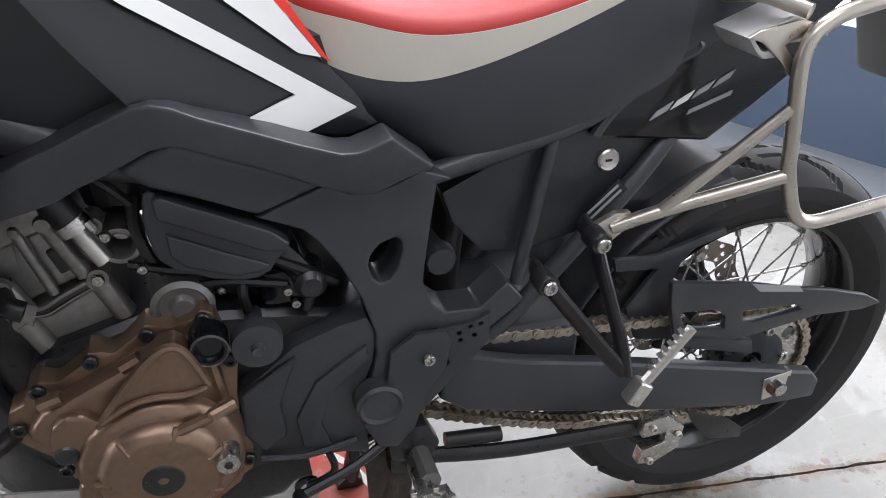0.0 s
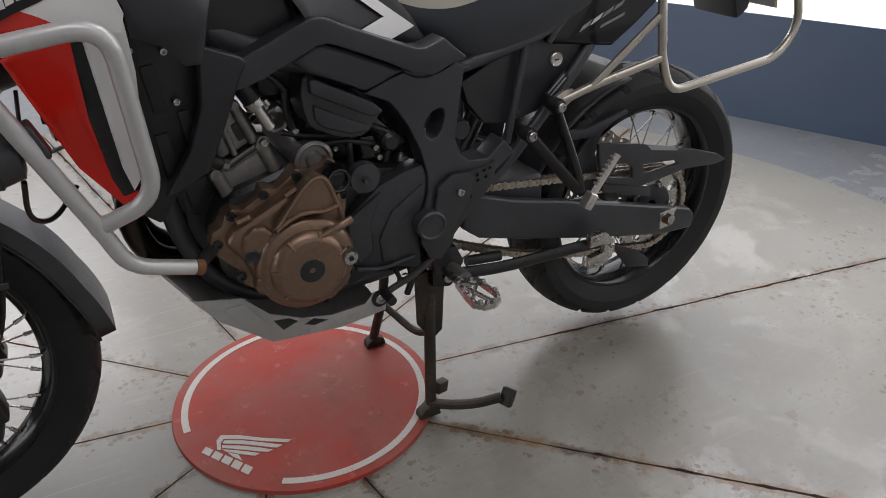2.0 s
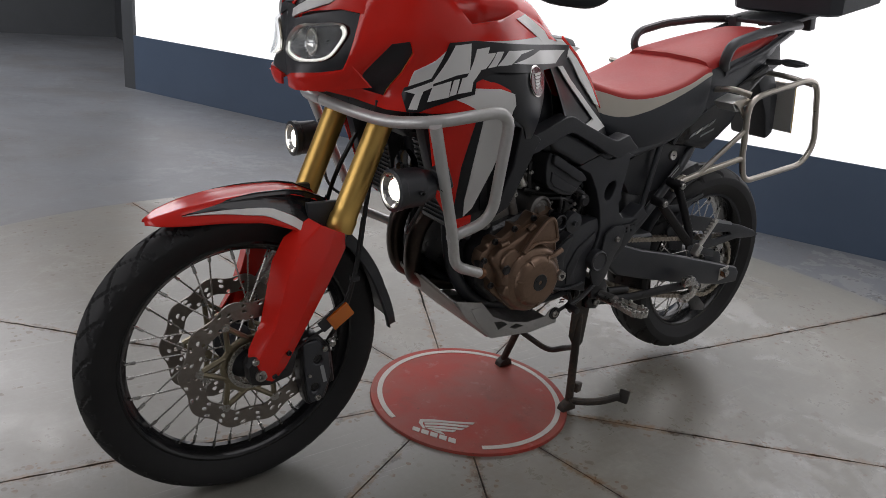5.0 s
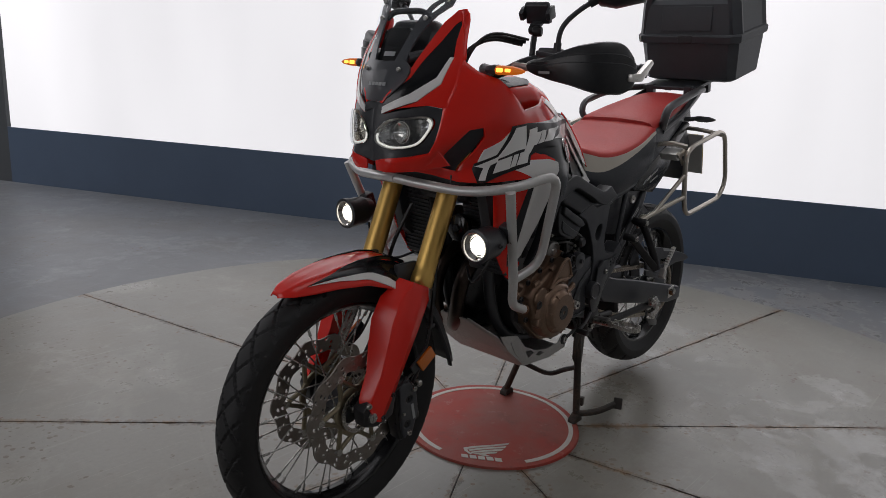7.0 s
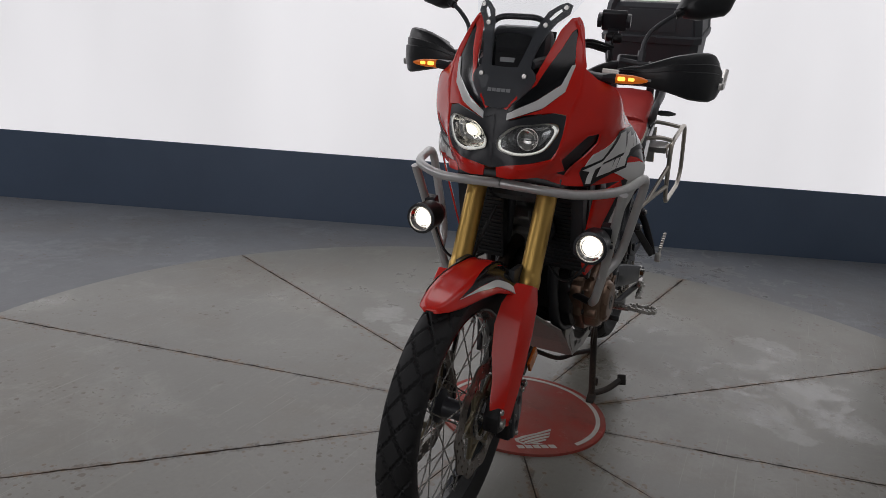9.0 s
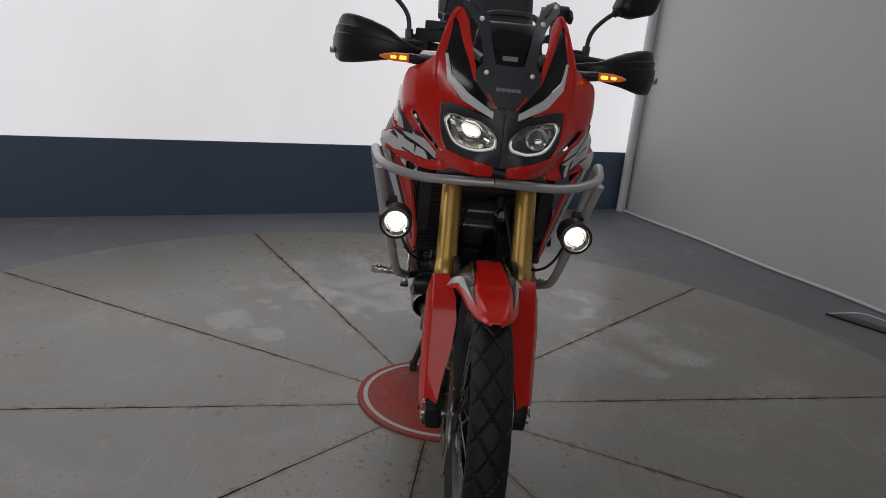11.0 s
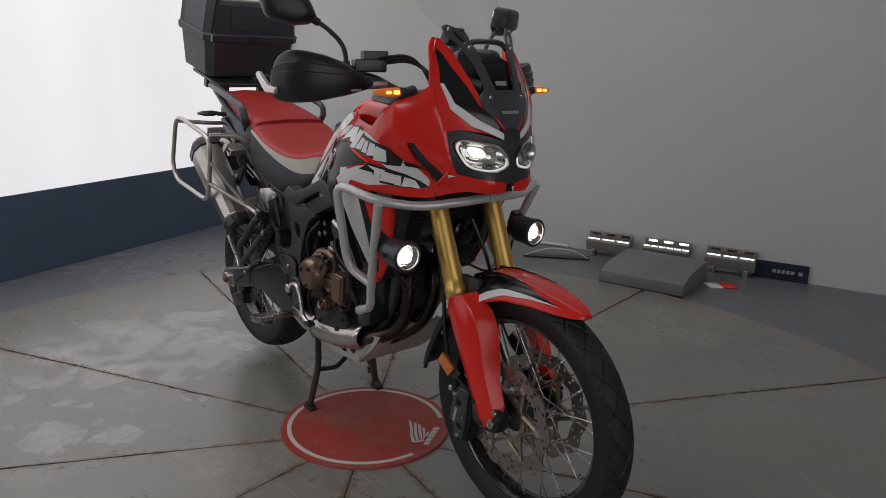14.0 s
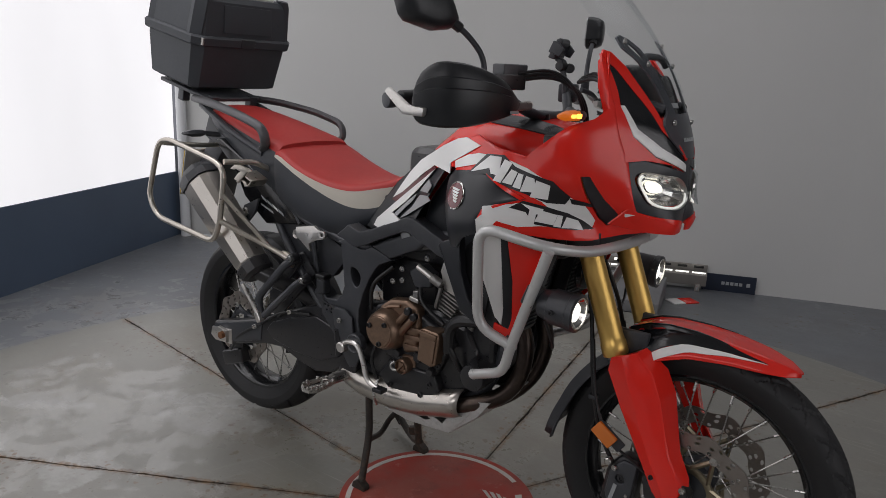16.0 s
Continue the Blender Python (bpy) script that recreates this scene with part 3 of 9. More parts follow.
def sector(k):
    """One steel sector of the turntable, with bevelled edges and a narrow joint on either side."""
    gap, r0 = 0.0018, 0.05
    a0, a1 = radians(SEAM + 36 * k), radians(SEAM + 36 * (k + 1))
    pts = []
    for i in range(25):
        a = a0 + (a1 - a0) * i / 24
        pts.append((TR * math.cos(a), TR * math.sin(a)))
    mid = (a0 + a1) / 2
    shift = Vector((math.cos(mid), math.sin(mid))) * gap / math.sin(radians(18))
    bm = bm_new()
    # chipped edges, worse towards the rim
    chips = random.Random(40 + k)
    ring = []
    for a, inward, radii in ((a1, -1, np.linspace(TR, r0, 130)[1:]), (a0, 1, np.linspace(r0, TR, 130)[:-1])):
        bite = 0.0
        for r in radii:
            bite = 0.55 * bite + 0.45 * max(0.0, chips.gauss(-0.002, 0.007)) * (0.45 + 0.55 * r / TR) if r > 0.6 else 0.0
            ring.append((r * math.cos(a) - inward * bite * math.sin(a), r * math.sin(a) + inward * bite * math.cos(a)))
    vs = [bm.verts.new((x + shift.x * 1.0, y + shift.y, 0)) for x, y in pts + ring]
    f = bm.faces.new(vs)
    ext = bmesh.ops.extrude_face_region(bm, geom=[f])
    bmesh.ops.translate(bm, vec=(0, 0, -0.012), verts=[v for v in ext["geom"] if isinstance(v, bmesh.types.BMVert)])
    bmesh.ops.recalc_face_normals(bm, faces=bm.faces)
    return bm


turntable = thing("turntable", (TX, TY, 0), "round grey steel turntable, scuffed, set flush in the floor", "turntable", kind="structure")
for k in range(10):
    ob = part("floor_panel", sector(k), TABLE, None, smooth=False)
    ob.parent = turntable
base = part("joint_bed", lathe([(0, -0.0065), (TR + 0.004, -0.0065), (TR + 0.004, -0.012), (0, -0.012)], (0, 0, 0), 96), SEAMDARK)
base.rotation_euler = (radians(-90), 0, 0)
base.parent = turntable
base.data.transform(Matrix.Rotation(radians(90), 4, "X"))
base.rotation_euler = (0, 0, 0)

DX, DY, DR = -0.84, 0.04, 0.298
mat_thing = thing("floor_mat", (DX, DY, 0), "round red rubber mat with a worn white ring and wing emblem", "floor mat")


def flat_ring(r0, r1, a0, a1, z0, z1, n=96):
    """A flat ring, or a part of one, lying level."""
    bm = bm_new()
    rows = []
    for k in range(n + 1):
        a = radians(a0 + (a1 - a0) * k / n)
        c, s = math.cos(a), math.sin(a)
        rows.append([bm.verts.new((DX + r * c, DY + r * s, z)) for r, z in ((r0, z0), (r1, z0), (r1, z1), (r0, z1))])
    for a, b in zip(rows, rows[1:]):
        for i in range(4):
            bm.faces.new((a[i], a[(i + 1) % 4], b[(i + 1) % 4], b[i]))
    bm.faces.new(list(reversed(rows[0])))
    bm.faces.new(rows[-1])
    bmesh.ops.recalc_face_normals(bm, faces=bm.faces)
    return bm


bm = bm_new()
bmesh.ops.create_cone(bm, cap_ends=True, segments=96, radius1=DR, radius2=DR - 0.002, depth=0.008)
part("mat_body", moved(bm, pose(DX, DY, 0.004)), MAT, mat_thing)
part("white_ring", flat_ring(0.262, 0.277, -119, 181, 0.0078, 0.0092), MATWHITE, mat_thing, "worn white printed ring")


def flat_shape(points, z0, z1):
    bm = bm_new()
    vs = [bm.verts.new((x, y, z0)) for x, y in points]
    ext = bmesh.ops.extrude_face_region(bm, geom=[bm.faces.new(vs)])
    bmesh.ops.translate(bm, vec=(0, 0, z1 - z0), verts=[v for v in ext["geom"] if isinstance(v, bmesh.types.BMVert)])
    bmesh.ops.recalc_face_normals(bm, faces=bm.faces)
    return bm


# the wing emblem: a hooked leading edge and four feathers, and a bar of five small blocks beside it
feathers = [[(-1.073, -0.048), (-1.068, -0.02), (-1.056, -0.008), (-1.022, -0.026), (-0.979, -0.058), (-0.925, -0.092), (-0.936, -0.096), (-0.982, -0.067), (-1.02, -0.04), (-1.054, -0.022), (-1.062, -0.032), (-1.066, -0.052)],
            [(-1.054, -0.027), (-1.021, -0.044), (-0.985, -0.070), (-0.948, -0.098), (-0.961, -0.101), (-0.986, -0.082), (-1.024, -0.055), (-1.058, -0.035)],
            [(-1.061, -0.040), (-1.03, -0.057), (-0.992, -0.084), (-0.969, -0.103), (-0.982, -0.104), (-1.014, -0.081), (-1.063, -0.047)],
            [(-1.064, -0.051), (-1.029, -0.075), (-0.996, -0.100), (-1.008, -0.102), (-1.036, -0.081), (-1.058, -0.062)],
            [(-1.056, -0.066), (-1.037, -0.083), (-1.035, -0.103), (-1.048, -0.085)]]
onto = pose(0.008, 0.0, 0)
part("wing_emblem", moved(join(*(flat_shape(f, 0.0078, 0.0092) for f in feathers)), onto), MATWHITE, mat_thing, "worn white wing emblem")
for k in range(5):
    ends = [(p[0] + (q[0] - p[0]) * f, p[1] + (q[1] - p[1]) * f) for f in (k / 5, (k + 0.8) / 5) for p, q in (((-1.092, -0.028), (-1.017, -0.137)), ((-1.104, -0.041), (-1.031, -0.153)))]
    part("print_bar", moved(flat_shape([ends[0], ends[1], ends[3], ends[2]], 0.0078, 0.0092), onto), MATWHITE, mat_thing)

# ---- the motorcycle ----
bike = thing("motorcycle", (-0.8, 0, 0), "red, white and black adventure motorcycle standing on its centre stand", "motorcycle")
FA, RA = Vector((-1.568, 0, 0.342)), Vector((0.0, -0.018, 0.366))


def group_part(name, place, parent, label=""):
    """A part that itself holds sub-parts."""
    ob = new(name)
    ob.empty_display_size = 0.05
    ob.parent = parent
    ob.location = Vector(place) - parent.matrix_world.translation
    ob.matrix_world = Matrix.Translation(place)
    return tagged(ob, label)


def tyre(centre, r_out, r_rim, width, tread, seg):
    """A tyre: side walls lathed, the crown cut with a pattern of grooves."""
    half = width / 2
    prof = [(r_rim - 0.004, -half * 0.62), (r_rim + 0.012, -half * 0.8), (r_rim + (r_out - r_rim) * 0.42, -half * 0.98), (r_rim + (r_out - r_rim) * 0.62, -half)]
    n = 26
    bm = bm_new()
    rings = []
    for k in range(seg):
        a = 2 * math.pi * k / seg
        row = [(r, y, 0.0) for r, y in prof]
        for i in range(n + 1):
            u = -1 + 2 * i / n
            y = u * half * 0.985
            r = r_out - (r_out - r_rim) * 0.36 * (1 - math.sqrt(max(0.0, 1 - (u * 0.985) ** 2))) * 1.08
            row.append((r - tread(a, u), y, 0.0))
        row += [(r, -y, 0.0) for r, y in reversed(prof)]
        row += [(r_rim - 0.012, half * 0.3, 0), (r_rim - 0.012, -half * 0.3, 0)]
        rings.append([bm.verts.new((r * math.cos(a), y, r * math.sin(a))) for r, y, _ in row])
    m = len(rings[0])
    for k in range(seg):
        a, b = rings[k], rings[(k + 1) % seg]
        for i in range(m):
            j = (i + 1) % m
            bm.faces.new((a[i], a[j], b[j], b[i]))
    bmesh.ops.recalc_face_normals(bm, faces=bm.faces)
    return moved(bm, Matrix.Translation(centre))


def front_tread(a, u):
    """Crossed slanting grooves that leave diamond blocks."""
    s = a * 25 / (2 * math.pi)
    zig = abs(((s + u * 0.85) % 1) - 0.5), abs(((s - u * 0.85) % 1) - 0.5)
    cut = min(zig) < 0.06
    return 0.0042 if cut and abs(u) < 0.93 else 0.0


def rear_tread(a, u):
    """Slanting cross grooves and a broken middle groove."""
    s = a * 19 / (2 * math.pi)
    side = abs(((s + abs(u) * 0.9 + (0.5 if u > 0 else 0)) % 1) - 0.5) < 0.075 and abs(u) > 0.16
    ring = abs(abs(u) - 0.2) < 0.04 and (s * 2) % 1 < 0.7
    return 0.0055 if (side or ring) and abs(u) < 0.96 else 0.0


def wheel(name, centre, r_out, r_rim, width, rim_w, hub_r, hub_w, spokes, tread, seg):
    w = group_part(name, centre, bike, "black spoked wheel with a road-worn tyre")
    part("tyre", tyre(centre, r_out, r_rim, width, tread, seg), RUBBER, w, "worn black block-tread tyre", sharp=0.35)
    h = rim_w / 2
    part("rim", lathe([(r_rim + 0.004, -h), (r_rim - 0.004, -h), (r_rim - 0.01, -h * 0.86), (r_rim - 0.016, -h * 0.5), (r_rim - 0.024, -h * 0.22), (r_rim - 0.024, h * 0.22), (r_rim - 0.016, h * 0.5), (r_rim - 0.01, h * 0.86), (r_rim - 0.004, h), (r_rim + 0.004, h), (r_rim - 0.006, 0)], centre, 96), GLOSSBLACK, w, "gloss black rim")
    part("hub", lathe([(0.012, -hub_w), (hub_r * 0.7, -hub_w), (hub_r, -hub_w * 0.93), (hub_r, -hub_w * 0.72), (hub_r * 0.6, -hub_w * 0.5), (hub_r * 0.55, 0), (hub_r * 0.6, hub_w * 0.5), (hub_r, hub_w * 0.72), (hub_r, hub_w * 0.93), (hub_r * 0.7, hub_w), (0.012, hub_w)], centre, 40), SATIN, w)
    one = mesh_from("spoke", rod((0, 0, 0), (0, 0, 1), 0.0019, seg=7), STEEL)
    nip = mesh_from("spoke_nipple", rod((0, 0, 0), (0, 0, 0.022), 0.0042, 0.003, seg=8), STEEL)
    for k in range(spokes):
        side = -1 if k % 2 else 1
        lean = 1 if (k // 2) % 2 else -1
        a = 2 * math.pi * (k + 0.5) / spokes
        b = a + lean * radians(58)
        p = centre + Vector((hub_r * 0.92 * math.cos(b), side * hub_w * 0.82, hub_r * 0.92 * math.sin(b)))
        q = centre + Vector(((r_rim - 0.022) * math.cos(a), side * h * 0.25, (r_rim - 0.022) * math.sin(a)))
        turn = (q - p).to_track_quat("Z", "Y").to_matrix().to_4x4()
        for mesh, at, length in ((one, p, (q - p).length), (nip, q - (q - p).normalized() * 0.02, 1.0)):
            s = new(mesh.name, mesh)
            s.parent = w
            s.matrix_parent_inverse = Matrix.Translation(centre).inverted()
            s.matrix_basis = Matrix.Translation(at) @ turn @ Matrix.Diagonal((1, 1, length, 1))
    return w


def brake_disc(centre, y, r, r_in, lobes, parent, thick=0.0045):
    """A wave-edged brake disc drilled with staggered rows of holes, cell by cell round the ring."""
    bm = bm_new()
    cols, rows = lobes * 5, 3
    h = thick / 2

    def edge(a, which):
        wave = math.cos(lobes * a)
        return r + 0.0055 * wave if which else r_in + 0.0035 * wave

    def at(a, u, yy):
        rad = edge(a, 0) + (edge(a, 1) - edge(a, 0)) * u
        return bm.verts.new((centre.x + rad * math.cos(a), yy, centre.z + rad * math.sin(a)))

    step = 2 * math.pi / cols
    for k in range(cols):
        a0 = k * step
        for j in range(rows):
            u0, u1 = j / rows, (j + 1) / rows
            drilled = (k + 2 * j) % 5 in (0, 2)
            outer = [(0, 0), (0.5, 0), (1, 0), (1, 0.5), (1, 1), (0.5, 1), (0, 1), (0, 0.5)]
            sides = []
            for yy in (y - h, y + h):
                out = [at(a0 + step * p, u0 + (u1 - u0) * q, yy) for p, q in outer]
                if drilled:
                    hole = [at(a0 + step * (0.5 + 0.36 * c), u0 + (u1 - u0) * (0.5 + 0.34 * d), yy) for c, d in ((-0.7, -0.7), (0, -1), (0.7, -0.7), (1, 0), (0.7, 0.7), (0, 1), (-0.7, 0.7), (-1, 0))]
                    for i in range(8):
                        bm.faces.new((out[i], out[(i + 1) % 8], hole[(i + 1) % 8], hole[i]))
                    sides.append(hole)
                else:
                    bm.faces.new(out)
                if j in (0, rows - 1):
                    sides.append((out[0], out[1], out[2]) if j == 0 else (out[6], out[5], out[4]))
            rims = [s for s in sides if len(s) == 3]
            holes = [s for s in sides if len(s) == 8]
            for pair in (rims, holes):
                if len(pair) == 2:
                    n = len(pair[0])
                    for i in range(n if n == 8 else n - 1):
                        bm.faces.new((pair[0][i], pair[0][(i + 1) % n], pair[1][(i + 1) % n], pair[1][i]))
    bmesh.ops.remove_doubles(bm, verts=bm.verts, dist=0.00003)
    bmesh.ops.recalc_face_normals(bm, faces=bm.faces)
    return part("brake_disc", bm, DISC, parent, "drilled wave-edged steel brake disc", sharp=0.5)


def disc_carrier(centre, y, r_in, r_out, arms, parent, material):
    """A spidered carrier: inner ring, curved arms and rivet bosses."""
    part("carrier_ring", plate(circle(centre.x, centre.z, r_in + 0.016, 40), y - 0.004, y + 0.004, 0.001, [circle(centre.x, centre.z, r_in, 32)]), material, parent, "gold anodised disc carrier" if material is CARRIER else "")
    for k in range(arms):
        a = 2 * math.pi * k / arms
        for lean in (-0.26, 0.26):
            p = centre + Vector(((r_in + 0.01) * math.cos(a + lean * 1.6), y - centre.y, (r_in + 0.01) * math.sin(a + lean * 1.6)))
            q = centre + Vector((r_out * math.cos(a), y - centre.y, r_out * math.sin(a)))
            part("carrier_arm", tube([p, q], 0.0062, 0.01, 6), material, parent)
    for k in range(arms):
        a = 2 * math.pi * k / arms
        part("disc_rivet", lathe([(0, -0.006), (0.0095, -0.006), (0.0095, 0.006), (0, 0.006)], centre + Vector((r_out * math.cos(a), y - centre.y, r_out * math.sin(a))), 12, close=False), STEEL, parent)


front_wheel = wheel("front_wheel", FA, 0.3425, 0.268, 0.092, 0.062, 0.045, 0.052, 36, front_tread, 600)
for side in (-1, 1):
    y = side * 0.072
    brake_disc(FA, y, 0.152, 0.112, 10, front_wheel)
    disc_carrier(FA, y * 0.97, 0.052, 0.113, 6, front_wheel, CARRIER)
part("abs_ring", plate(circle(FA.x, FA.z, 0.056, 48), -0.083, -0.079, 0.0, [circle(FA.x, FA.z, 0.046, 40)] + [circle(FA.x + 0.0512 * math.cos(k * 0.1745), FA.z + 0.0512 * math.sin(k * 0.1745), 0.0019, 6) for k in range(36)]), STEEL, front_wheel, "toothed steel sensor ring")
part("axle", rod((FA.x, -0.135, FA.z), (FA.x, 0.135, FA.z), 0.011, seg=18), STEEL, front_wheel)

rear_wheel = wheel("rear_wheel", RA, 0.327, 0.234, 0.145, 0.105, 0.058, 0.062, 36, rear_tread, 460)
brake_disc(RA, 0.088, 0.126, 0.082, 9, rear_wheel)
disc_carrier(RA, 0.086, 0.05, 0.083, 5, rear_wheel, SATIN)
part("axle", rod((RA.x, -0.19, RA.z), (RA.x, 0.175, RA.z), 0.011, seg=18), STEEL, rear_wheel)

# ---- fork ----
RAKE = Vector((0.082, 0, 0.217)).normalized()
for side in (-1, 1):
    fork = group_part("fork_leg", (-1.375, side * 0.1, 0.65), bike, "upside-down fork leg with a gold outer tube")
    low = Vector((-1.383, side * 0.1, 0.64))
    up = low + RAKE * 0.47
    rings = [(0.0, 0.029), (0.004, 0.0305), (0.03, 0.0305), (0.034, 0.0285), (0.05, 0.0278), (0.47, 0.0272)]
    q = (up - low).to_track_quat("Z", "Y").to_matrix()
    part("outer_tube", loft([[low + q @ Vector((r * math.cos(t), r * math.sin(t), d)) for t in (2 * math.pi * i / 28 for i in range(28))] for d, r in rings]), GOLD, fork, "gold anodised fork tube")
    axle_end = Vector((FA.x + 0.03, side * 0.105, FA.z + 0.02))
    part("inner_tube", rod(low, axle_end, 0.0215, seg=20), STEEL, fork)
    part("axle_clamp", plate([(FA.x - 0.028, FA.z + 0.02), (FA.x - 0.02, FA.z - 0.024), (FA.x + 0.02, FA.z - 0.034), (FA.x + 0.075, FA.z - 0.02), (FA.x + 0.085, FA.z + 0.03), (FA.x + 0.05, FA.z + 0.075), (FA.x + 0.005, FA.z + 0.06)], side * 0.086, side * 0.128, 0.008), DARK, fork, "black cast axle clamp")
    bolts("pinch_bolt", [(FA.x - 0.004, side * 0.129, FA.z - 0.002), (FA.x - 0.012, side * 0.129, FA.z + 0.034)], fork, 0.008, side)
    part("axle_nut", lathe([(0, 0), (0.013, 0), (0.013, side * 0.008), (0.008, side * 0.009), (0.006, side * 0.004), (0, side * 0.004)], (FA.x - 0.0, side * 0.128, FA.z), 20, close=False), STEEL, fork)

    # the red guard over the lower leg: flat facets that meet in creases, wrapped round the front of the leg
    rows = []
    for xr, zr, xf, zf, ym, yi in ((-1.380, 0.640, -1.452, 0.672, 0.136, 0.092), (-1.374, 0.606, -1.500, 0.628, 0.146, 0.074), (-1.412, 0.525, -1.522, 0.575, 0.150, 0.068), (-1.443, 0.468, -1.537, 0.505, 0.149, 0.074), (-1.473, 0.412, -1.553, 0.448, 0.148, 0.088), (-1.500, 0.360, -1.584, 0.392, 0.146, 0.098), (-1.508, 0.346, -1.586, 0.368, 0.144, 0.102), (-1.533, 0.322, -1.566, 0.332, 0.140, 0.106)):
        at = [(0.02, 0.10), (0.0, 0.106), (0.02, 0.124), (0.05, 0.129), (0.40, ym - 0.0006), (0.44, ym - 0.0006), (0.84, 0.133), (0.88, 0.129), (0.99, yi + 0.004), (1.0, yi), (0.96, yi), (0.80, 0.118), (0.4, ym - 0.012), (0.08, 0.112)]
        rows.append([(xr + (xf - xr) * k, side * y, zr + (zf - zr) * k) for k, y in at])
    part("fork_guard", loft(rows), RED, bike, "glossy red plastic fork guard", sharp=0.42)
    inner = [(-1.455, 0.63), (-1.39, 0.62), (-1.43, 0.52), (-1.50, 0.40), (-1.555, 0.40), (-1.515, 0.55)]
    part("guard_inner", plate(inner, side * 0.092, side * 0.12, 0.004), RED, bike)
    bolts("guard_screw", [(-1.51, side * 0.140, 0.388), (-1.541, side * 0.139, 0.338)], bike, 0.006, side, DARK)
    # brake caliper behind the leg
    cal = group_part("front_caliper", (-1.435, side * 0.09, 0.30), bike, "black four-piston brake caliper")
    body = [(-1.475, 0.40), (-1.43, 0.405), (-1.395, 0.365), (-1.385, 0.30), (-1.405, 0.235), (-1.45, 0.225), (-1.462, 0.265), (-1.47, 0.31)]
    part("caliper_body", plate(body, side * 0.074, side * 0.118, 0.012, segments=3), DARK, cal)
    half = [(-1.472, 0.392), (-1.435, 0.396), (-1.405, 0.36), (-1.397, 0.302), (-1.414, 0.246), (-1.447, 0.236), (-1.455, 0.268), (-1.462, 0.31)]
    part("caliper_face", plate(half, side * 0.114, side * 0.126, 0.006, [circle(-1.432, 0.345, 0.011, 14), circle(-1.436, 0.275, 0.011, 14)], 3), SATIN, cal)
    for z in (0.345, 0.275):
        part("piston_plug", lathe([(0, side * 0.112), (0.0105, side * 0.112), (0.0105, side * 0.121), (0.005, side * 0.122), (0.004, side * 0.119), (0, side * 0.119)], (-1.434, 0, z), 14, close=False), DARK, cal)
    part("pad_pin", rod((-1.452, side * 0.08, 0.31), (-1.452, side * 0.13, 0.31), 0.004, seg=8), STEEL, cal)
    part("hose_banjo", lathe([(0, side * 0.118), (0.009, side * 0.118), (0.009, side * 0.13), (0.006, side * 0.133), (0, side * 0.133)], (-1.40, 0, 0.382), 16, close=False), STEEL, cal)
    part("sensor_wire", tube([(-1.50, side * 0.118, 0.372), (-1.45, side * 0.128, 0.41), (-1.39, side * 0.122, 0.43), (-1.345, side * 0.11, 0.52), (-1.32, side * 0.09, 0.66)], 0.0035, 0.05, 7), HOSE, cal)
    part("hose_clip", block(-1.337, side * 0.1, 0.52, 0.02, 0.016, 0.012, 0.003), PLASTIC, cal)
    part("caliper_lug", block(-1.402, side * 0.096, 0.318, 0.018, 0.05, 0.085, 0.006, (0, -12, 0)), DARK, cal)
    bolts("caliper_bolt", [(-1.418, side * 0.126, 0.372), (-1.43, side * 0.126, 0.25)], cal, 0.0075, side, STEEL)
    part("caliper_print", block(-1.418, side * 0.1266, 0.308, 0.009, 0.0012, 0.045, 0.0, (0, -14, 0)), GREYDECAL, cal)
    part("brake_hose", tube([(-1.40, side * 0.1, 0.37), (-1.355, side * 0.1, 0.44), (-1.33, side * 0.1, 0.56), (-1.31, side * 0.085, 0.70), (-1.27, side * 0.05, 0.82)], 0.0055, 0.08, 8), HOSE, bike)
    part("side_reflector", block(-1.388, side * 0.137, 0.451, 0.058, 0.009, 0.036, 0.003, (0, -36, 0)), REFLECTOR, bike, "amber side reflector")
    part("reflector_bracket", block(-1.40, side * 0.128, 0.447, 0.075, 0.006, 0.03, 0.003, (0, -36, 0)), PLASTIC, bike)

for z0, x0, hh in ((0.885, -1.283, 0.045), (1.10, -1.205, 0.035)):
    clamp = plate([(x0 - 0.055, -0.145), (x0 + 0.03, -0.145), (x0 + 0.075, -0.05), (x0 + 0.075, 0.05), (x0 + 0.03, 0.145), (x0 - 0.055, 0.145), (x0 - 0.035, 0.0)], 0, hh, 0.006)
    part("fork_clamp", moved(clamp, Matrix(((1, 0, 0, 0), (0, 0, 1, 0), (0, 1, 0, z0), (0, 0, 0, 1)))), DARK, bike)


# ---- crash bars, racks and other tubes ----
def both(make):
    for s in (-1, 1):
        make(s)


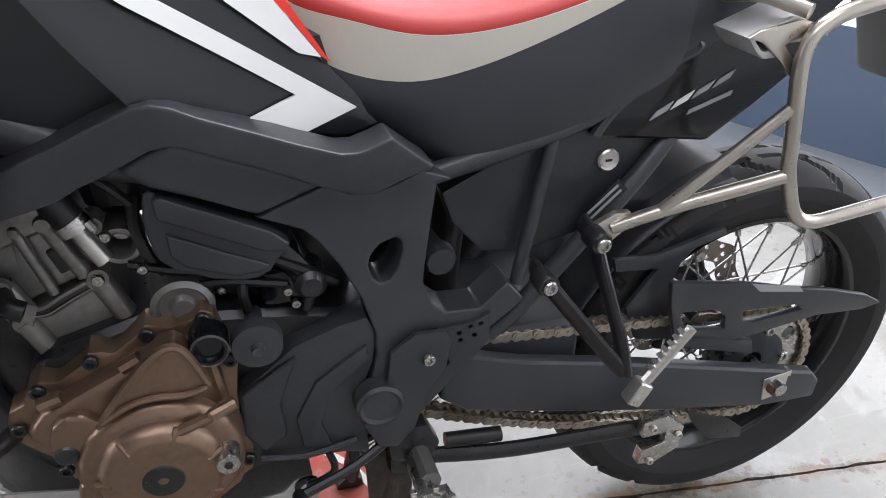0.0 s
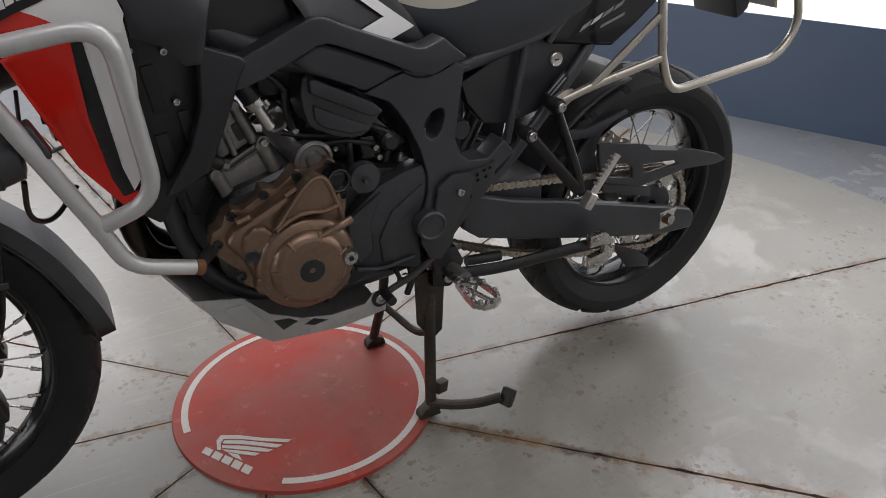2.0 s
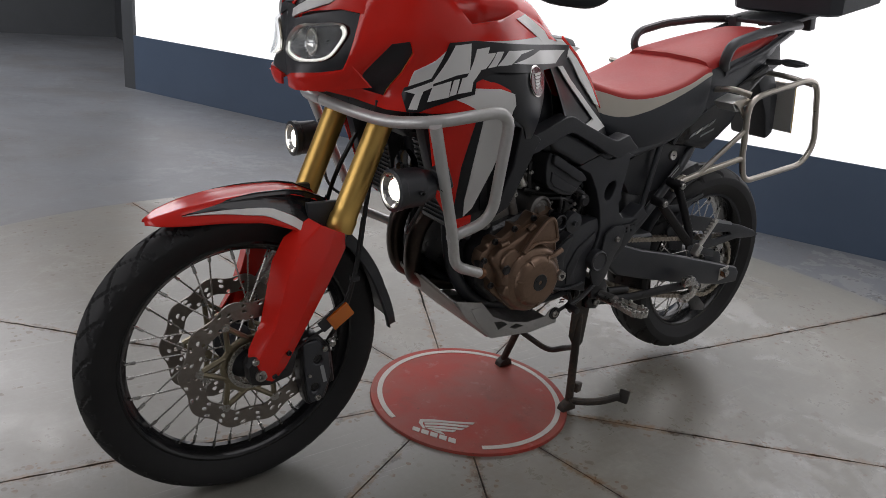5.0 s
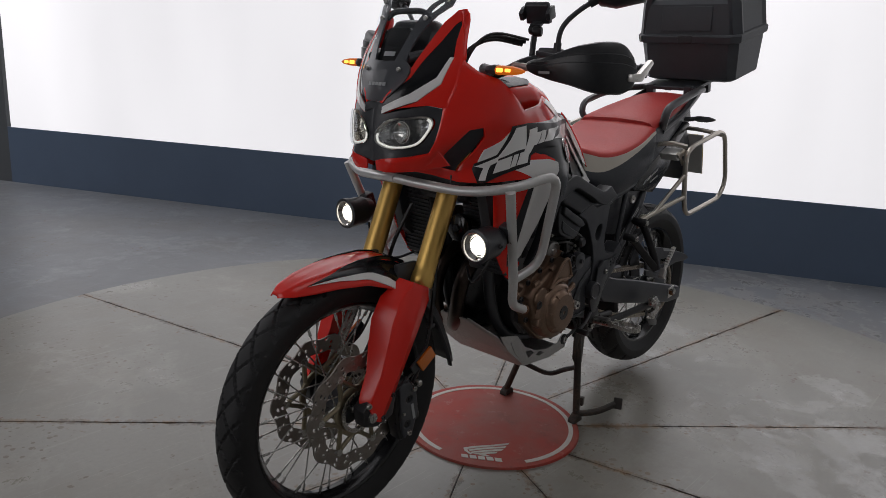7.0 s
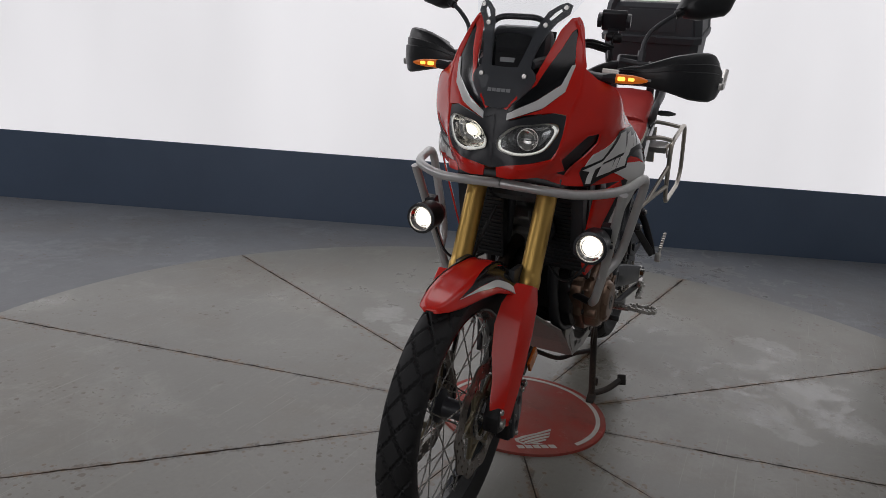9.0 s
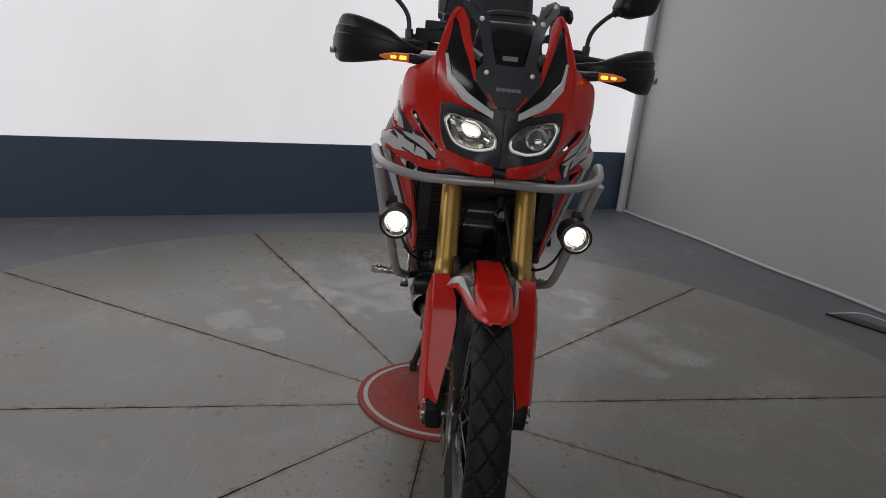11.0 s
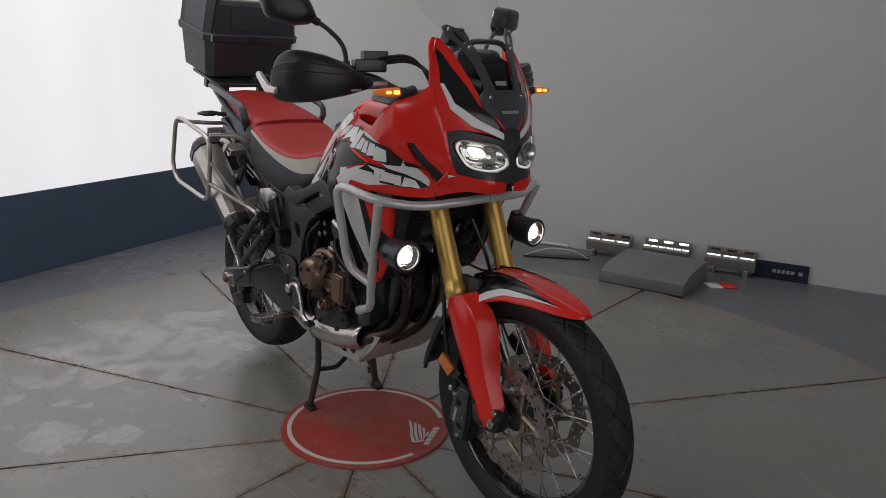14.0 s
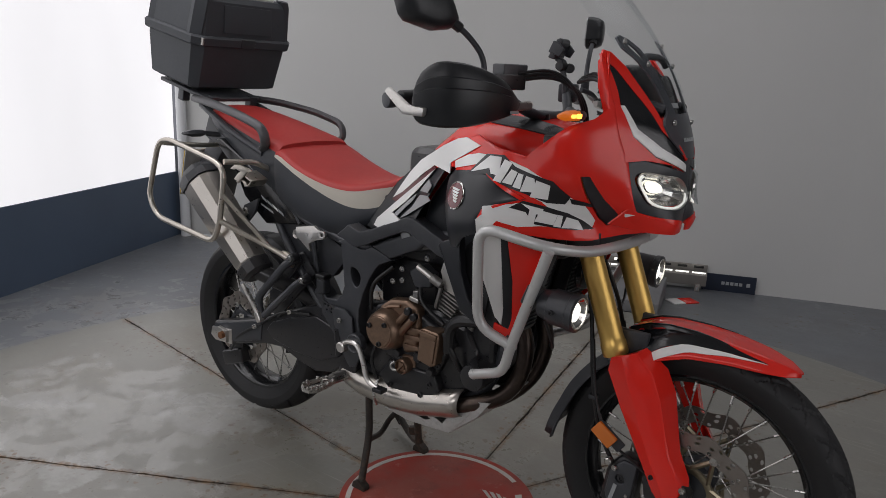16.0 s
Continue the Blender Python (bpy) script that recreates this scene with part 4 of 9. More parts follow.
def crash_bar(s):
    bar = group_part("crash_bar", (-1.2, s * 0.27, 0.8), bike, "silver tubular crash bar")
    r = 0.0125
    part("upper_tube", tube([(-1.385, 0.0, 0.905), (-1.372, s * 0.1, 0.9), (-1.335, s * 0.2, 0.893), (-1.285, s * 0.297, 0.912), (-1.128, s * 0.325, 0.94), (-1.105, s * 0.275, 0.69), (-1.182, s * 0.248, 0.652)], r, 0.05, 16), SILVER, bar)
    part("down_tube", tube([(-1.291, s * 0.297, 0.905), (-1.185, s * 0.25, 0.65), (-1.158, s * 0.232, 0.572), (-1.062, s * 0.205, 0.532)], r, 0.035, 16), SILVER, bar)
    part("weld", lathe([(0, -0.008), (0.016, -0.006), (0.016, 0.006), (0, 0.008)], (-1.183, s * 0.249, 0.652), 14, close=False), SILVER, bar)
    part("tube_end", loft([[Vector((-1.064, s * 0.2055, 0.533)) + Vector((0.84, -s * 0.2, -0.35)).normalized() * d + Vector((0.35, 0, 0.84)).normalized() * (rr * math.cos(t)) + Vector((0.2, s * 0.97, 0.0)).normalized() * (rr * math.sin(t)) for t in (2 * math.pi * i / 24 for i in range(24))] for d, rr in ((0.0, 0.0133), (0.012, 0.0137), (0.014, 0.0128), (0.0135, 0.0105), (0.0, 0.0100), (-0.004, 0.001))]), RUST if s < 0 else SILVER, bar, "open tube end with a rusty rim" if s < 0 else "open tube end")
    part("mount_arm", tube([(-1.06, s * 0.2, 0.53), (-1.02, s * 0.15, 0.53), (-1.0, s * 0.1, 0.53)], 0.011, 0.02), DARK, bar)
    part("bar_clamp", block(-1.24, s * 0.262, 0.79, 0.03, 0.036, 0.05, 0.006, (0, -22, 0)), PLASTIC, bar, "black plastic lamp clamp")
    fog = group_part("fog_lamp", (-1.30, s * 0.242, 0.767), bike, "round black auxiliary lamp with a lit lens")
    d = Vector((-1, s * 0.03, -0.05)).normalized()
    c = Vector((-1.342, s * 0.242, 0.766))
    q = d.to_track_quat("Z", "Y").to_matrix()

    def turned(profile, n=36):
        return loft([[c + q @ Vector((rr * math.cos(t), rr * math.sin(t), zz)) for t in (2 * math.pi * i / n for i in range(n))] for zz, rr in profile])

    part("housing", turned([(-0.09, 0.02), (-0.086, 0.032), (-0.06, 0.038), (-0.058, 0.041), (-0.012, 0.041), (-0.01, 0.0435), (0.004, 0.0435), (0.006, 0.037), (0.0, 0.0355), (-0.012, 0.03)]), PLASTIC, fog)
    part("lens_ring", loft([[c + q @ Vector((rr * math.cos(t), rr * math.sin(t), zz)) for t in (2 * math.pi * i / 36 for i in range(36))] for zz, rr in ((0.001, 0.0345), (0.004, 0.037), (0.007, 0.036), (0.006, 0.034), (0.002, 0.034))], caps=False), ALU, fog)
    part("fog_reflector", loft([[c + q @ Vector((rr * math.cos(t), rr * math.sin(t), zz)) for t in (2 * math.pi * i / 24 for i in range(24))] for zz, rr in ((0.003, 0.0345), (0.0, 0.031), (-0.006, 0.025), (-0.008, 0.02))], caps=False), CHROME, fog, "chromed reflector", smooth=False)
    part("lit_lens", turned([(-0.0075, 0.0225), (-0.003, 0.0205), (-0.0005, 0.011), (0.0, 0.003)]), LAMPWHITE, fog, "bright white lit lens")
    part("lamp_bracket", tube([(-1.27, s * 0.242, 0.775), (-1.25, s * 0.25, 0.80), (-1.24, s * 0.262, 0.80)], 0.011, 0.02), PLASTIC, fog)
    bolts("lamp_bolt", [(-1.30, s * 0.2835, 0.768)], fog, 0.006, s, DARK)
    part("lamp_wire", tube([(-1.26, s * 0.235, 0.73), (-1.27, s * 0.2, 0.66), (-1.24, s * 0.15, 0.63), (-1.2, s * 0.1, 0.66)], 0.004, 0.05, 7), HOSE, fog)


both(crash_bar)


def pannier_rack(s):
    rack = group_part("pannier_rack", (0, s * 0.26, 0.85), bike, "silver stainless steel side rack")
    y = s * (0.246 if s < 0 else 0.29)
    dz = 0 if s < 0 else 0.028
    r = 0.0088
    loop = [(-0.1675, y, 0.81 + dz), (-0.165, y, 0.78 + dz), (-0.13, y, 0.70 + dz), (0.17, y, 0.738 + dz), (0.215, y, 0.80 + dz), (0.145, y, 0.985 + dz), (0.09, y, 1.0 + dz), (-0.16, y, 0.95 + dz), (-0.19, y, 0.92 + dz), (-0.1675, y, 0.805 + dz)]
    part("rack_loop", tube(loop, r, 0.04, 12), RACK, rack)
    part("lower_strut", tube([(-0.338, s * 0.18, 0.696), (-0.285, s * 0.2, 0.723), (-0.165, y, 0.772 + dz)], 0.0085, 0.03), RACK, rack)
    part("brace", tube([(-0.287, s * 0.2, 0.723), (-0.178, y, 0.855 + dz)], 0.0075, 0.03), RACK, rack)
    tab = [(-0.372, 0.69), (-0.362, 0.703), (-0.335, 0.716), (-0.315, 0.715), (-0.318, 0.692), (-0.345, 0.672), (-0.36, 0.668)]
    part("mount_tab", plate(tab, s * 0.172, s * 0.182, 0.002), RACK, rack)
    top = [(-0.249, 0.93), (-0.237, 0.936), (-0.188, 0.945), (-0.171, 0.941), (-0.149, 0.927), (-0.163, 0.925), (-0.177, 0.928), (-0.194, 0.924), (-0.202, 0.919), (-0.185, 0.902), (-0.175, 0.889), (-0.186, 0.886), (-0.204, 0.903), (-0.23, 0.923)]
    bm = plate(top, s * 0.232, s * 0.237, 0.001)
    part("upper_plate", moved(bm, Matrix.Translation((0, 0, dz))), RACK, rack)
    part("upper_arm", tube([(-0.225, s * 0.15, 0.955), (-0.215, s * 0.2, 0.965 + dz * 0.5), (-0.19, y, 0.955 + dz)], 0.0085, 0.02), RACK, rack)
    part("lift_bracket", plate([(-0.246, 0.928), (-0.191, 0.949), (-0.18, 0.945), (-0.157, 0.922), (-0.2, 0.919), (-0.207, 0.905), (-0.222, 0.905), (-0.232, 0.912)], s * 0.17, s * 0.232, 0.002, [[(-0.236, 0.924), (-0.192, 0.942), (-0.181, 0.932), (-0.194, 0.927), (-0.217, 0.921), (-0.219, 0.913), (-0.226, 0.914)]]), SILVER if s < 0 else RACK, rack, "folded grey bracket")
    part("rear_tie", tube([(0.12, y, 0.985 + dz), (0.10, s * 0.16, 1.0), (0.09, s * 0.09, 1.0)], 0.008, 0.04), RACK, rack)


both(pannier_rack)

# ---- frame ----
frame_part = group_part("frame", (-0.7, 0, 0.7), bike, "satin black steel frame")
for s in (-1, 1):
    # the cast side plate, from the spar down to the swingarm pivot, with its window
    outline = [(-0.747, 0.761), (-0.718, 0.773), (-0.672, 0.789), (-0.648, 0.776), (-0.627, 0.774), (-0.599, 0.781), (-0.572, 0.793), (-0.543, 0.783), (-0.535, 0.778), (-0.553, 0.775), (-0.558, 0.739), (-0.566, 0.674), (-0.568, 0.652), (-0.557, 0.62), (-0.539, 0.604), (-0.496, 0.601), (-0.475, 0.621), (-0.461, 0.633), (-0.438, 0.605), (-0.454, 0.59), (-0.479, 0.571), (-0.509, 0.563), (-0.538, 0.561), (-0.561, 0.559), (-0.578, 0.538), (-0.592, 0.505), (-0.618, 0.475), (-0.639, 0.494), (-0.625, 0.557), (-0.626, 0.591), (-0.641, 0.642), (-0.664, 0.691), (-0.687, 0.726), (-0.7, 0.74)]
    hole = [(-0.632, 0.686), (-0.628, 0.698), (-0.618, 0.71), (-0.6, 0.716), (-0.593, 0.711), (-0.592, 0.699), (-0.598, 0.675), (-0.608, 0.661), (-0.619, 0.659), (-0.627, 0.667)]
    part("spar_casting", plate([(-0.868, 0.83), (-0.845, 0.842), (-0.814, 0.853), (-0.776, 0.839), (-0.715, 0.814), (-0.669, 0.791), (-0.707, 0.778), (-0.744, 0.765), (-0.798, 0.79), (-0.84, 0.807)], s * 0.12, s * 0.175, 0.012, (), 4), SATIN, frame_part)
    part("side_plate", plate(outline, s * 0.118, s * 0.168, 0.009, [hole], 3), SATIN, frame_part)
    part("main_spar", tube([(-1.18, s * 0.05, 1.02), (-1.06, s * 0.12, 0.93), (-0.93, s * 0.145, 0.845), (-0.84, s * 0.147, 0.828), (-0.66, s * 0.143, 0.772), (-0.56, s * 0.14, 0.775)], 0.026, 0.09, 14, flat=0.75), SATIN, frame_part)
    part("down_tube", tube([(-1.16, s * 0.04, 0.98), (-1.09, s * 0.075, 0.72), (-1.06, s * 0.085, 0.5), (-0.98, s * 0.09, 0.39), (-0.72, s * 0.095, 0.36), (-0.58, s * 0.1, 0.4)], 0.017, 0.08, 12), SATIN, frame_part)
    part("seat_rail", tube([(-0.56, s * 0.140, 0.772), (-0.397, s * 0.142, 0.812), (-0.33, s * 0.135, 0.835), (-0.19, s * 0.115, 0.925), (0.06, s * 0.1, 1.03)], 0.0125, 0.06), SATIN, frame_part)
    part("lower_rail", tube([(-0.475, s * 0.142, 0.54), (-0.43, s * 0.14, 0.575), (-0.296, s * 0.138, 0.724), (-0.25, s * 0.13, 0.776), (-0.19, s * 0.105, 0.84)], 0.0125, 0.04), SATIN, frame_part)
    part("cross_strut", tube([(-0.406, s * 0.143, 0.815), (-0.44, s * 0.143, 0.615)], 0.0085, 0.02), SATIN, frame_part)
    pivot = [(-0.612, 0.567), (-0.581, 0.588), (-0.542, 0.586), (-0.535, 0.571), (-0.541, 0.529), (-0.563, 0.498), (-0.581, 0.441), (-0.604, 0.413), (-0.628, 0.42), (-0.647, 0.459), (-0.638, 0.508), (-0.617, 0.511)]
    part("pivot_cover", plate(pivot, s * 0.172, s * 0.181, 0.004), PLASTIC, frame_part, "black plastic pivot cover")
    part("heel_guard", plate([(-0.551, 0.585), (-0.504, 0.587), (-0.484, 0.597), (-0.484, 0.555), (-0.516, 0.518), (-0.553, 0.48), (-0.579, 0.449), (-0.56, 0.501), (-0.535, 0.531)], s * 0.166, s * 0.174, 0.002, [circle(x, z, 0.0035, 10) for x, z in [(-0.524, 0.574), (-0.509, 0.581), (-0.496, 0.583), (-0.522, 0.563), (-0.504, 0.567)]]), PLASTIC, frame_part)
    part("pivot_cap", lathe([(0, s * 0.165), (0.03, s * 0.165), (0.03, s * 0.186), (0.026, s * 0.19), (0.022, s * 0.187), (0, s * 0.187)], (-0.627, 0, 0.494), 32, close=False), PLASTIC, frame_part)
    bolts("pivot_bolt", [(-0.565, s * 0.182, 0.55)], frame_part, 0.008, s)
    # passenger peg hanger: two bars that meet below
    hang = group_part("passenger_hanger", (-0.38, s * 0.2, 0.62), bike, "black passenger footrest hanger")
    foot = (-0.336, s * 0.255, 0.532)
    if s < 0:
        part("front_bar", tube([(-0.428, s * 0.165, 0.648), (-0.426, s * 0.195, 0.645), (-0.352, s * 0.245, 0.55), foot], 0.0135, 0.02, 12, flat=0.5), DARK, hang)
        part("rear_bar", tube([(-0.366, s * 0.16, 0.697), (-0.366, s * 0.195, 0.69), (-0.364, s * 0.215, 0.66), (-0.342, s * 0.245, 0.575), foot], 0.0135, 0.03, 12, flat=0.5), DARK, hang)
    else:
        part("front_bar", tube([(-0.425, s * 0.172, 0.655), (-0.40, s * 0.2, 0.63), (-0.27, s * 0.225, 0.50)], 0.011, 0.02, 10), SATIN, hang)
        part("rear_bar", tube([(-0.39, s * 0.172, 0.705), (-0.36, s * 0.2, 0.69), (-0.25, s * 0.225, 0.56), (-0.27, s * 0.225, 0.50)], 0.0125, 0.03, 10), SATIN, hang)
    for x, z in ((-0.429, 0.648), (-0.367, 0.695)) if s < 0 else ((-0.438, 0.651), (-0.388, 0.709)):
        part("hanger_eye", lathe([(0, s * 0.186), (0.014, s * 0.186), (0.014, s * 0.210), (0.012, s * 0.213), (0, s * 0.213)], (x, 0, z), 24, close=False), DARK, hang)
        bolts("hanger_bolt", [(x, s * 0.2125, z)], hang, 0.0095, s)
    pa, pb = ((-0.331, s * 0.278, 0.522), (-0.279, s * 0.286, 0.611)) if s < 0 else ((-0.27, s * 0.235, 0.505), (-0.205, s * 0.245, 0.60))
    peg = group_part("passenger_peg", pa, bike, "folded-up aluminium passenger footrest")
    u = (Vector(pb) - Vector(pa)).normalized()
    part("peg_body", tube([pa, Vector(pa) + u * 0.03, pb], 0.0075, 0.01, 8, flat=0.75), ALU, peg)
    for k in range(7):
        c = Vector(pa) + u * (0.035 + 0.0098 * k) - Vector((0.0065, 0, -0.004))
        part("peg_tooth", block(c.x, c.y, c.z, 0.005, 0.010, 0.007, 0.0, (0, -34, 0)), ALU, peg)
    part("peg_pivot", block(pa[0], pa[1], pa[2], 0.02, 0.022, 0.034, 0.005, (0, 30, 0)), ALU, peg)

# side panels below the seat
for s in (-1, 1):
    panel = [(-0.535, 0.742), (-0.412, 0.80), (-0.36, 0.815), (-0.215, 0.79), (-0.25, 0.745), (-0.335, 0.667), (-0.428, 0.646), (-0.481, 0.655), (-0.52, 0.70)]
    part("side_panel", plate(panel, s * 0.098, s * 0.126, 0.006), PLASTIC, bike, "black plastic side panel")
    lock = group_part("seat_lock" if s < 0 else "panel_plug", (-0.325, s * 0.126, 0.762), bike, "chromed key lock" if s < 0 else "")
    part("lock_ring", lathe([(0, s * 0.124), (0.0145, s * 0.124), (0.0145, s * 0.132), (0.0125, s * 0.134), (0.0095, s * 0.1325), (0, s * 0.1325)], (-0.325, 0, 0.762), 28, close=False), ALU, lock)
    part("key_slot", block(-0.325, s * 0.1328, 0.762, 0.009, 0.001, 0.003, 0), BLACKDECAL, lock)
sticker = part("maker_sticker", block(-0.335, -0.1505, 0.716, 0.062, 0.001, 0.02, 0.0, (0, -43, 0)), BLACKDECAL, bike, "small black data sticker with rows of pale print")
for k in range(2):
    part("sticker_print", block(-0.337 + k * 0.005, -0.1513, 0.720 - k * 0.007, 0.05, 0.0008, 0.0035, 0.0, (0, -43, 0)), GREYDECAL, bike)

# ---- swingarm, chain and rear brake ----
arm = group_part("swingarm", (-0.3, 0, 0.42), bike, "black cast aluminium swingarm")
left_arm = [(-0.53, 0.522), (-0.497, 0.514), (-0.42, 0.490), (-0.297, 0.464), (-0.19, 0.438), (-0.005, 0.392), (0.075, 0.372), (0.092, 0.352), (0.09, 0.318), (0.0, 0.318), (-0.197, 0.352), (-0.40, 0.395), (-0.50, 0.42), (-0.54, 0.45)]
bm = plate(left_arm, -0.152, -0.128, 0.009, segments=3)
for v in bm.verts:
    v.co.y -= 0.02 * (v.co.x + 0.5) / 0.5
part("left_arm", bm, SATIN, arm)
right_arm = [(-0.60, 0.50), (-0.53, 0.557), (-0.435, 0.563), (-0.334, 0.523), (-0.253, 0.49), (-0.20, 0.462), (-0.04, 0.418), (0.07, 0.392), (0.085, 0.352), (0.075, 0.325), (-0.05, 0.335), (-0.20, 0.375), (-0.28, 0.382), (-0.35, 0.358), (-0.43, 0.343), (-0.51, 0.36), (-0.57, 0.41)]
part("right_arm", plate(right_arm, 0.108, 0.155, 0.012, segments=3), DARK, arm)
part("arm_rib", plate([(-0.56, 0.50), (-0.44, 0.53), (-0.33, 0.497), (-0.24, 0.462), (-0.215, 0.43), (-0.245, 0.405), (-0.34, 0.39), (-0.45, 0.385), (-0.54, 0.42)], 0.150, 0.163, 0.010, segments=3), DARK, arm)
part("arm_end", plate([(-0.19, 0.452), (-0.04, 0.412), (0.06, 0.386), (0.07, 0.352), (0.06, 0.335), (-0.05, 0.345), (-0.18, 0.383)], 0.152, 0.159, 0.005), SATIN, arm)
part("brake_line", tube([(-0.42, 0.162, 0.53), (-0.30, 0.166, 0.515), (-0.18, 0.164, 0.44), (-0.06, 0.16, 0.37), (0.0, 0.14, 0.30)], 0.0045, 0.05, 8), HOSE, arm)
for x, z in ((-0.33, 0.517), (-0.16, 0.428)):
    part("line_clip", block(x, 0.164, z, 0.018, 0.012, 0.014, 0.003, (0, 25, 0)), STEEL, arm)
reservoir = group_part("rear_brake_reservoir", (-0.48, 0.165, 0.64), bike, "black rear brake fluid reservoir")
part("reservoir_body", block(-0.48, 0.165, 0.635, 0.034, 0.03, 0.045, 0.008), PLASTIC, reservoir)
part("reservoir_cap", block(-0.48, 0.165, 0.664, 0.038, 0.034, 0.014, 0.005), HOSE, reservoir)
part("reservoir_hose", tube([(-0.48, 0.165, 0.612), (-0.49, 0.17, 0.57), (-0.52, 0.168, 0.52), (-0.545, 0.165, 0.48)], 0.005, 0.03, 8), HOSE, reservoir)
part("master_cylinder", tube([(-0.55, 0.175, 0.52), (-0.56, 0.178, 0.44)], 0.011, 0.01, 12), DARK, reservoir)
part("exhaust_hanger", plate([(-0.45, 0.665), (-0.395, 0.725), (-0.365, 0.71), (-0.24, 0.565), (-0.25, 0.50), (-0.28, 0.485), (-0.33, 0.54)], 0.158, 0.168, 0.004, [[(-0.405, 0.665), (-0.388, 0.69), (-0.30, 0.585), (-0.31, 0.555)]]), DARK, reservoir)
part("arm_bridge", block(-0.40, 0, 0.47, 0.16, 0.24, 0.10, 0.02), SATIN, arm)
for s in (-1, 1):
    part("chain_adjuster", plate([(-0.03, 0.385), (0.075, 0.372), (0.085, 0.34), (0.06, 0.325), (-0.03, 0.33)], s * 0.156, s * 0.160, 0.001), ALU, arm)
    part("axle_block", block(0.008, s * 0.166, 0.360, 0.05, 0.014, 0.044, 0.002, (0, -8, 0)), ALU, arm)
    part("axle_nut", rod((0.0, s * 0.166, 0.362), (0.0, s * 0.186, 0.362), 0.0135, seg=6, bevel=0.0015), RUST, arm, "rust-stained axle nut")
    part("adjust_bolt", rod((0.05, s * 0.14, 0.352), (0.1, s * 0.14, 0.343), 0.004, seg=8), STEEL, arm)
guard = [(-0.209, 0.574), (-0.08, 0.551), (0.006, 0.527), (0.085, 0.51), (0.159, 0.487), (0.196, 0.466), (0.158, 0.46), (0.068, 0.466), (-0.043, 0.452), (-0.083, 0.45), (-0.187, 0.48), (-0.203, 0.535)]
holes = [[(-0.186, 0.52), (-0.123, 0.514), (-0.105, 0.5), (-0.101, 0.475), (-0.168, 0.489)], [(-0.074, 0.502), (0.022, 0.495), (0.036, 0.484), (-0.05, 0.477), (-0.069, 0.481)]]
part("chain_guard_foot", plate([(-0.185, 0.477), (-0.038, 0.439), (-0.03, 0.411), (-0.18, 0.455)], -0.146, -0.136, 0.003), PLASTIC, bike, "lower edge of the chain guard")
part("chain_guard", plate(guard, -0.150, -0.138, 0.004, holes), PLASTIC, bike, "black plastic chain guard")
part("guard_stay", tube([(-0.15, -0.14, 0.50), (-0.16, -0.105, 0.51)], 0.008, 0.01, 8), PLASTIC, bike)
part("guard_sticker", plate([(-0.073, 0.55), (0.015, 0.531), (0.026, 0.519), (-0.056, 0.534)], -0.1512, -0.1495, 0), GREYDECAL, bike, "pale printed sticker")
part("lower_chain_fin", plate([(-0.109, 0.295), (-0.033, 0.265), (0.016, 0.225), (0.017, 0.203), (-0.053, 0.218), (-0.089, 0.261)], -0.126, -0.120, 0.003), DARK, bike)
hugger = []
for k in range(15):
    a = radians(104 + k * 5)
    hugger.append([(0.352 * math.cos(a), y, RA.z + 0.352 * math.sin(a) + (0.0 if abs(y) < 0.06 else -0.022)) for y in (-0.09, -0.075, -0.05, 0, 0.05, 0.075, 0.09)])
bm = loft(hugger, closed=False, caps=False)
ob = part("rear_hugger", bm, PLASTIC, bike, "black plastic hugger over the rear tyre")
ob.modifiers.new("thickness", "SOLIDIFY").thickness = 0.004
web = [(-0.279, 0.599), (-0.212, 0.595), (-0.152, 0.611), (-0.103, 0.624), (-0.098, 0.612), (-0.148, 0.596), (-0.166, 0.578), (-0.18, 0.532), (-0.147, 0.435), (-0.221, 0.451), (-0.247, 0.512), (-0.214, 0.558), (-0.203, 0.571), (-0.272, 0.577)]
part("hugger_side", plate(web, -0.108, -0.098, 0.004), PLASTIC, bike)

CY = -0.112
FS, RS, FR, RR = Vector((-0.645, CY, 0.492)), Vector((RA.x, CY, RA.z)), 0.039, 0.102


def toothed(c, r, teeth, y, thick, holes):
    pts = []
    for k in range(teeth * 4):
        a = 2 * math.pi * k / (teeth * 4)
        rr = r + (0.005 if k % 4 in (1, 2) else -0.004)
        pts.append((c.x + rr * math.cos(a), c.z + rr * math.sin(a)))
    return plate(pts, y - thick / 2, y + thick / 2, 0.0, holes)


part("rear_sprocket", toothed(RS, RR, 42, CY, 0.006, [circle(RS.x, RS.z, 0.046, 24)] + [circle(RS.x + 0.077 * math.cos(a), RS.z + 0.077 * math.sin(a), 0.014, 10) for a in (k * 1.2566 + 0.6 for k in range(5))]), STEEL, rear_wheel, "steel chain sprocket")
part("sprocket_carrier", lathe([(0.02, -0.1), (0.06, -0.1), (0.062, -0.07), (0.02, -0.06)], RA, 36), SATIN, rear_wheel)
bolts("sprocket_nut", [(RS.x + 0.062 * math.cos(a), CY - 0.005, RS.z + 0.062 * math.sin(a)) for a in (k * 1.2566 for k in range(5))], rear_wheel, 0.009)
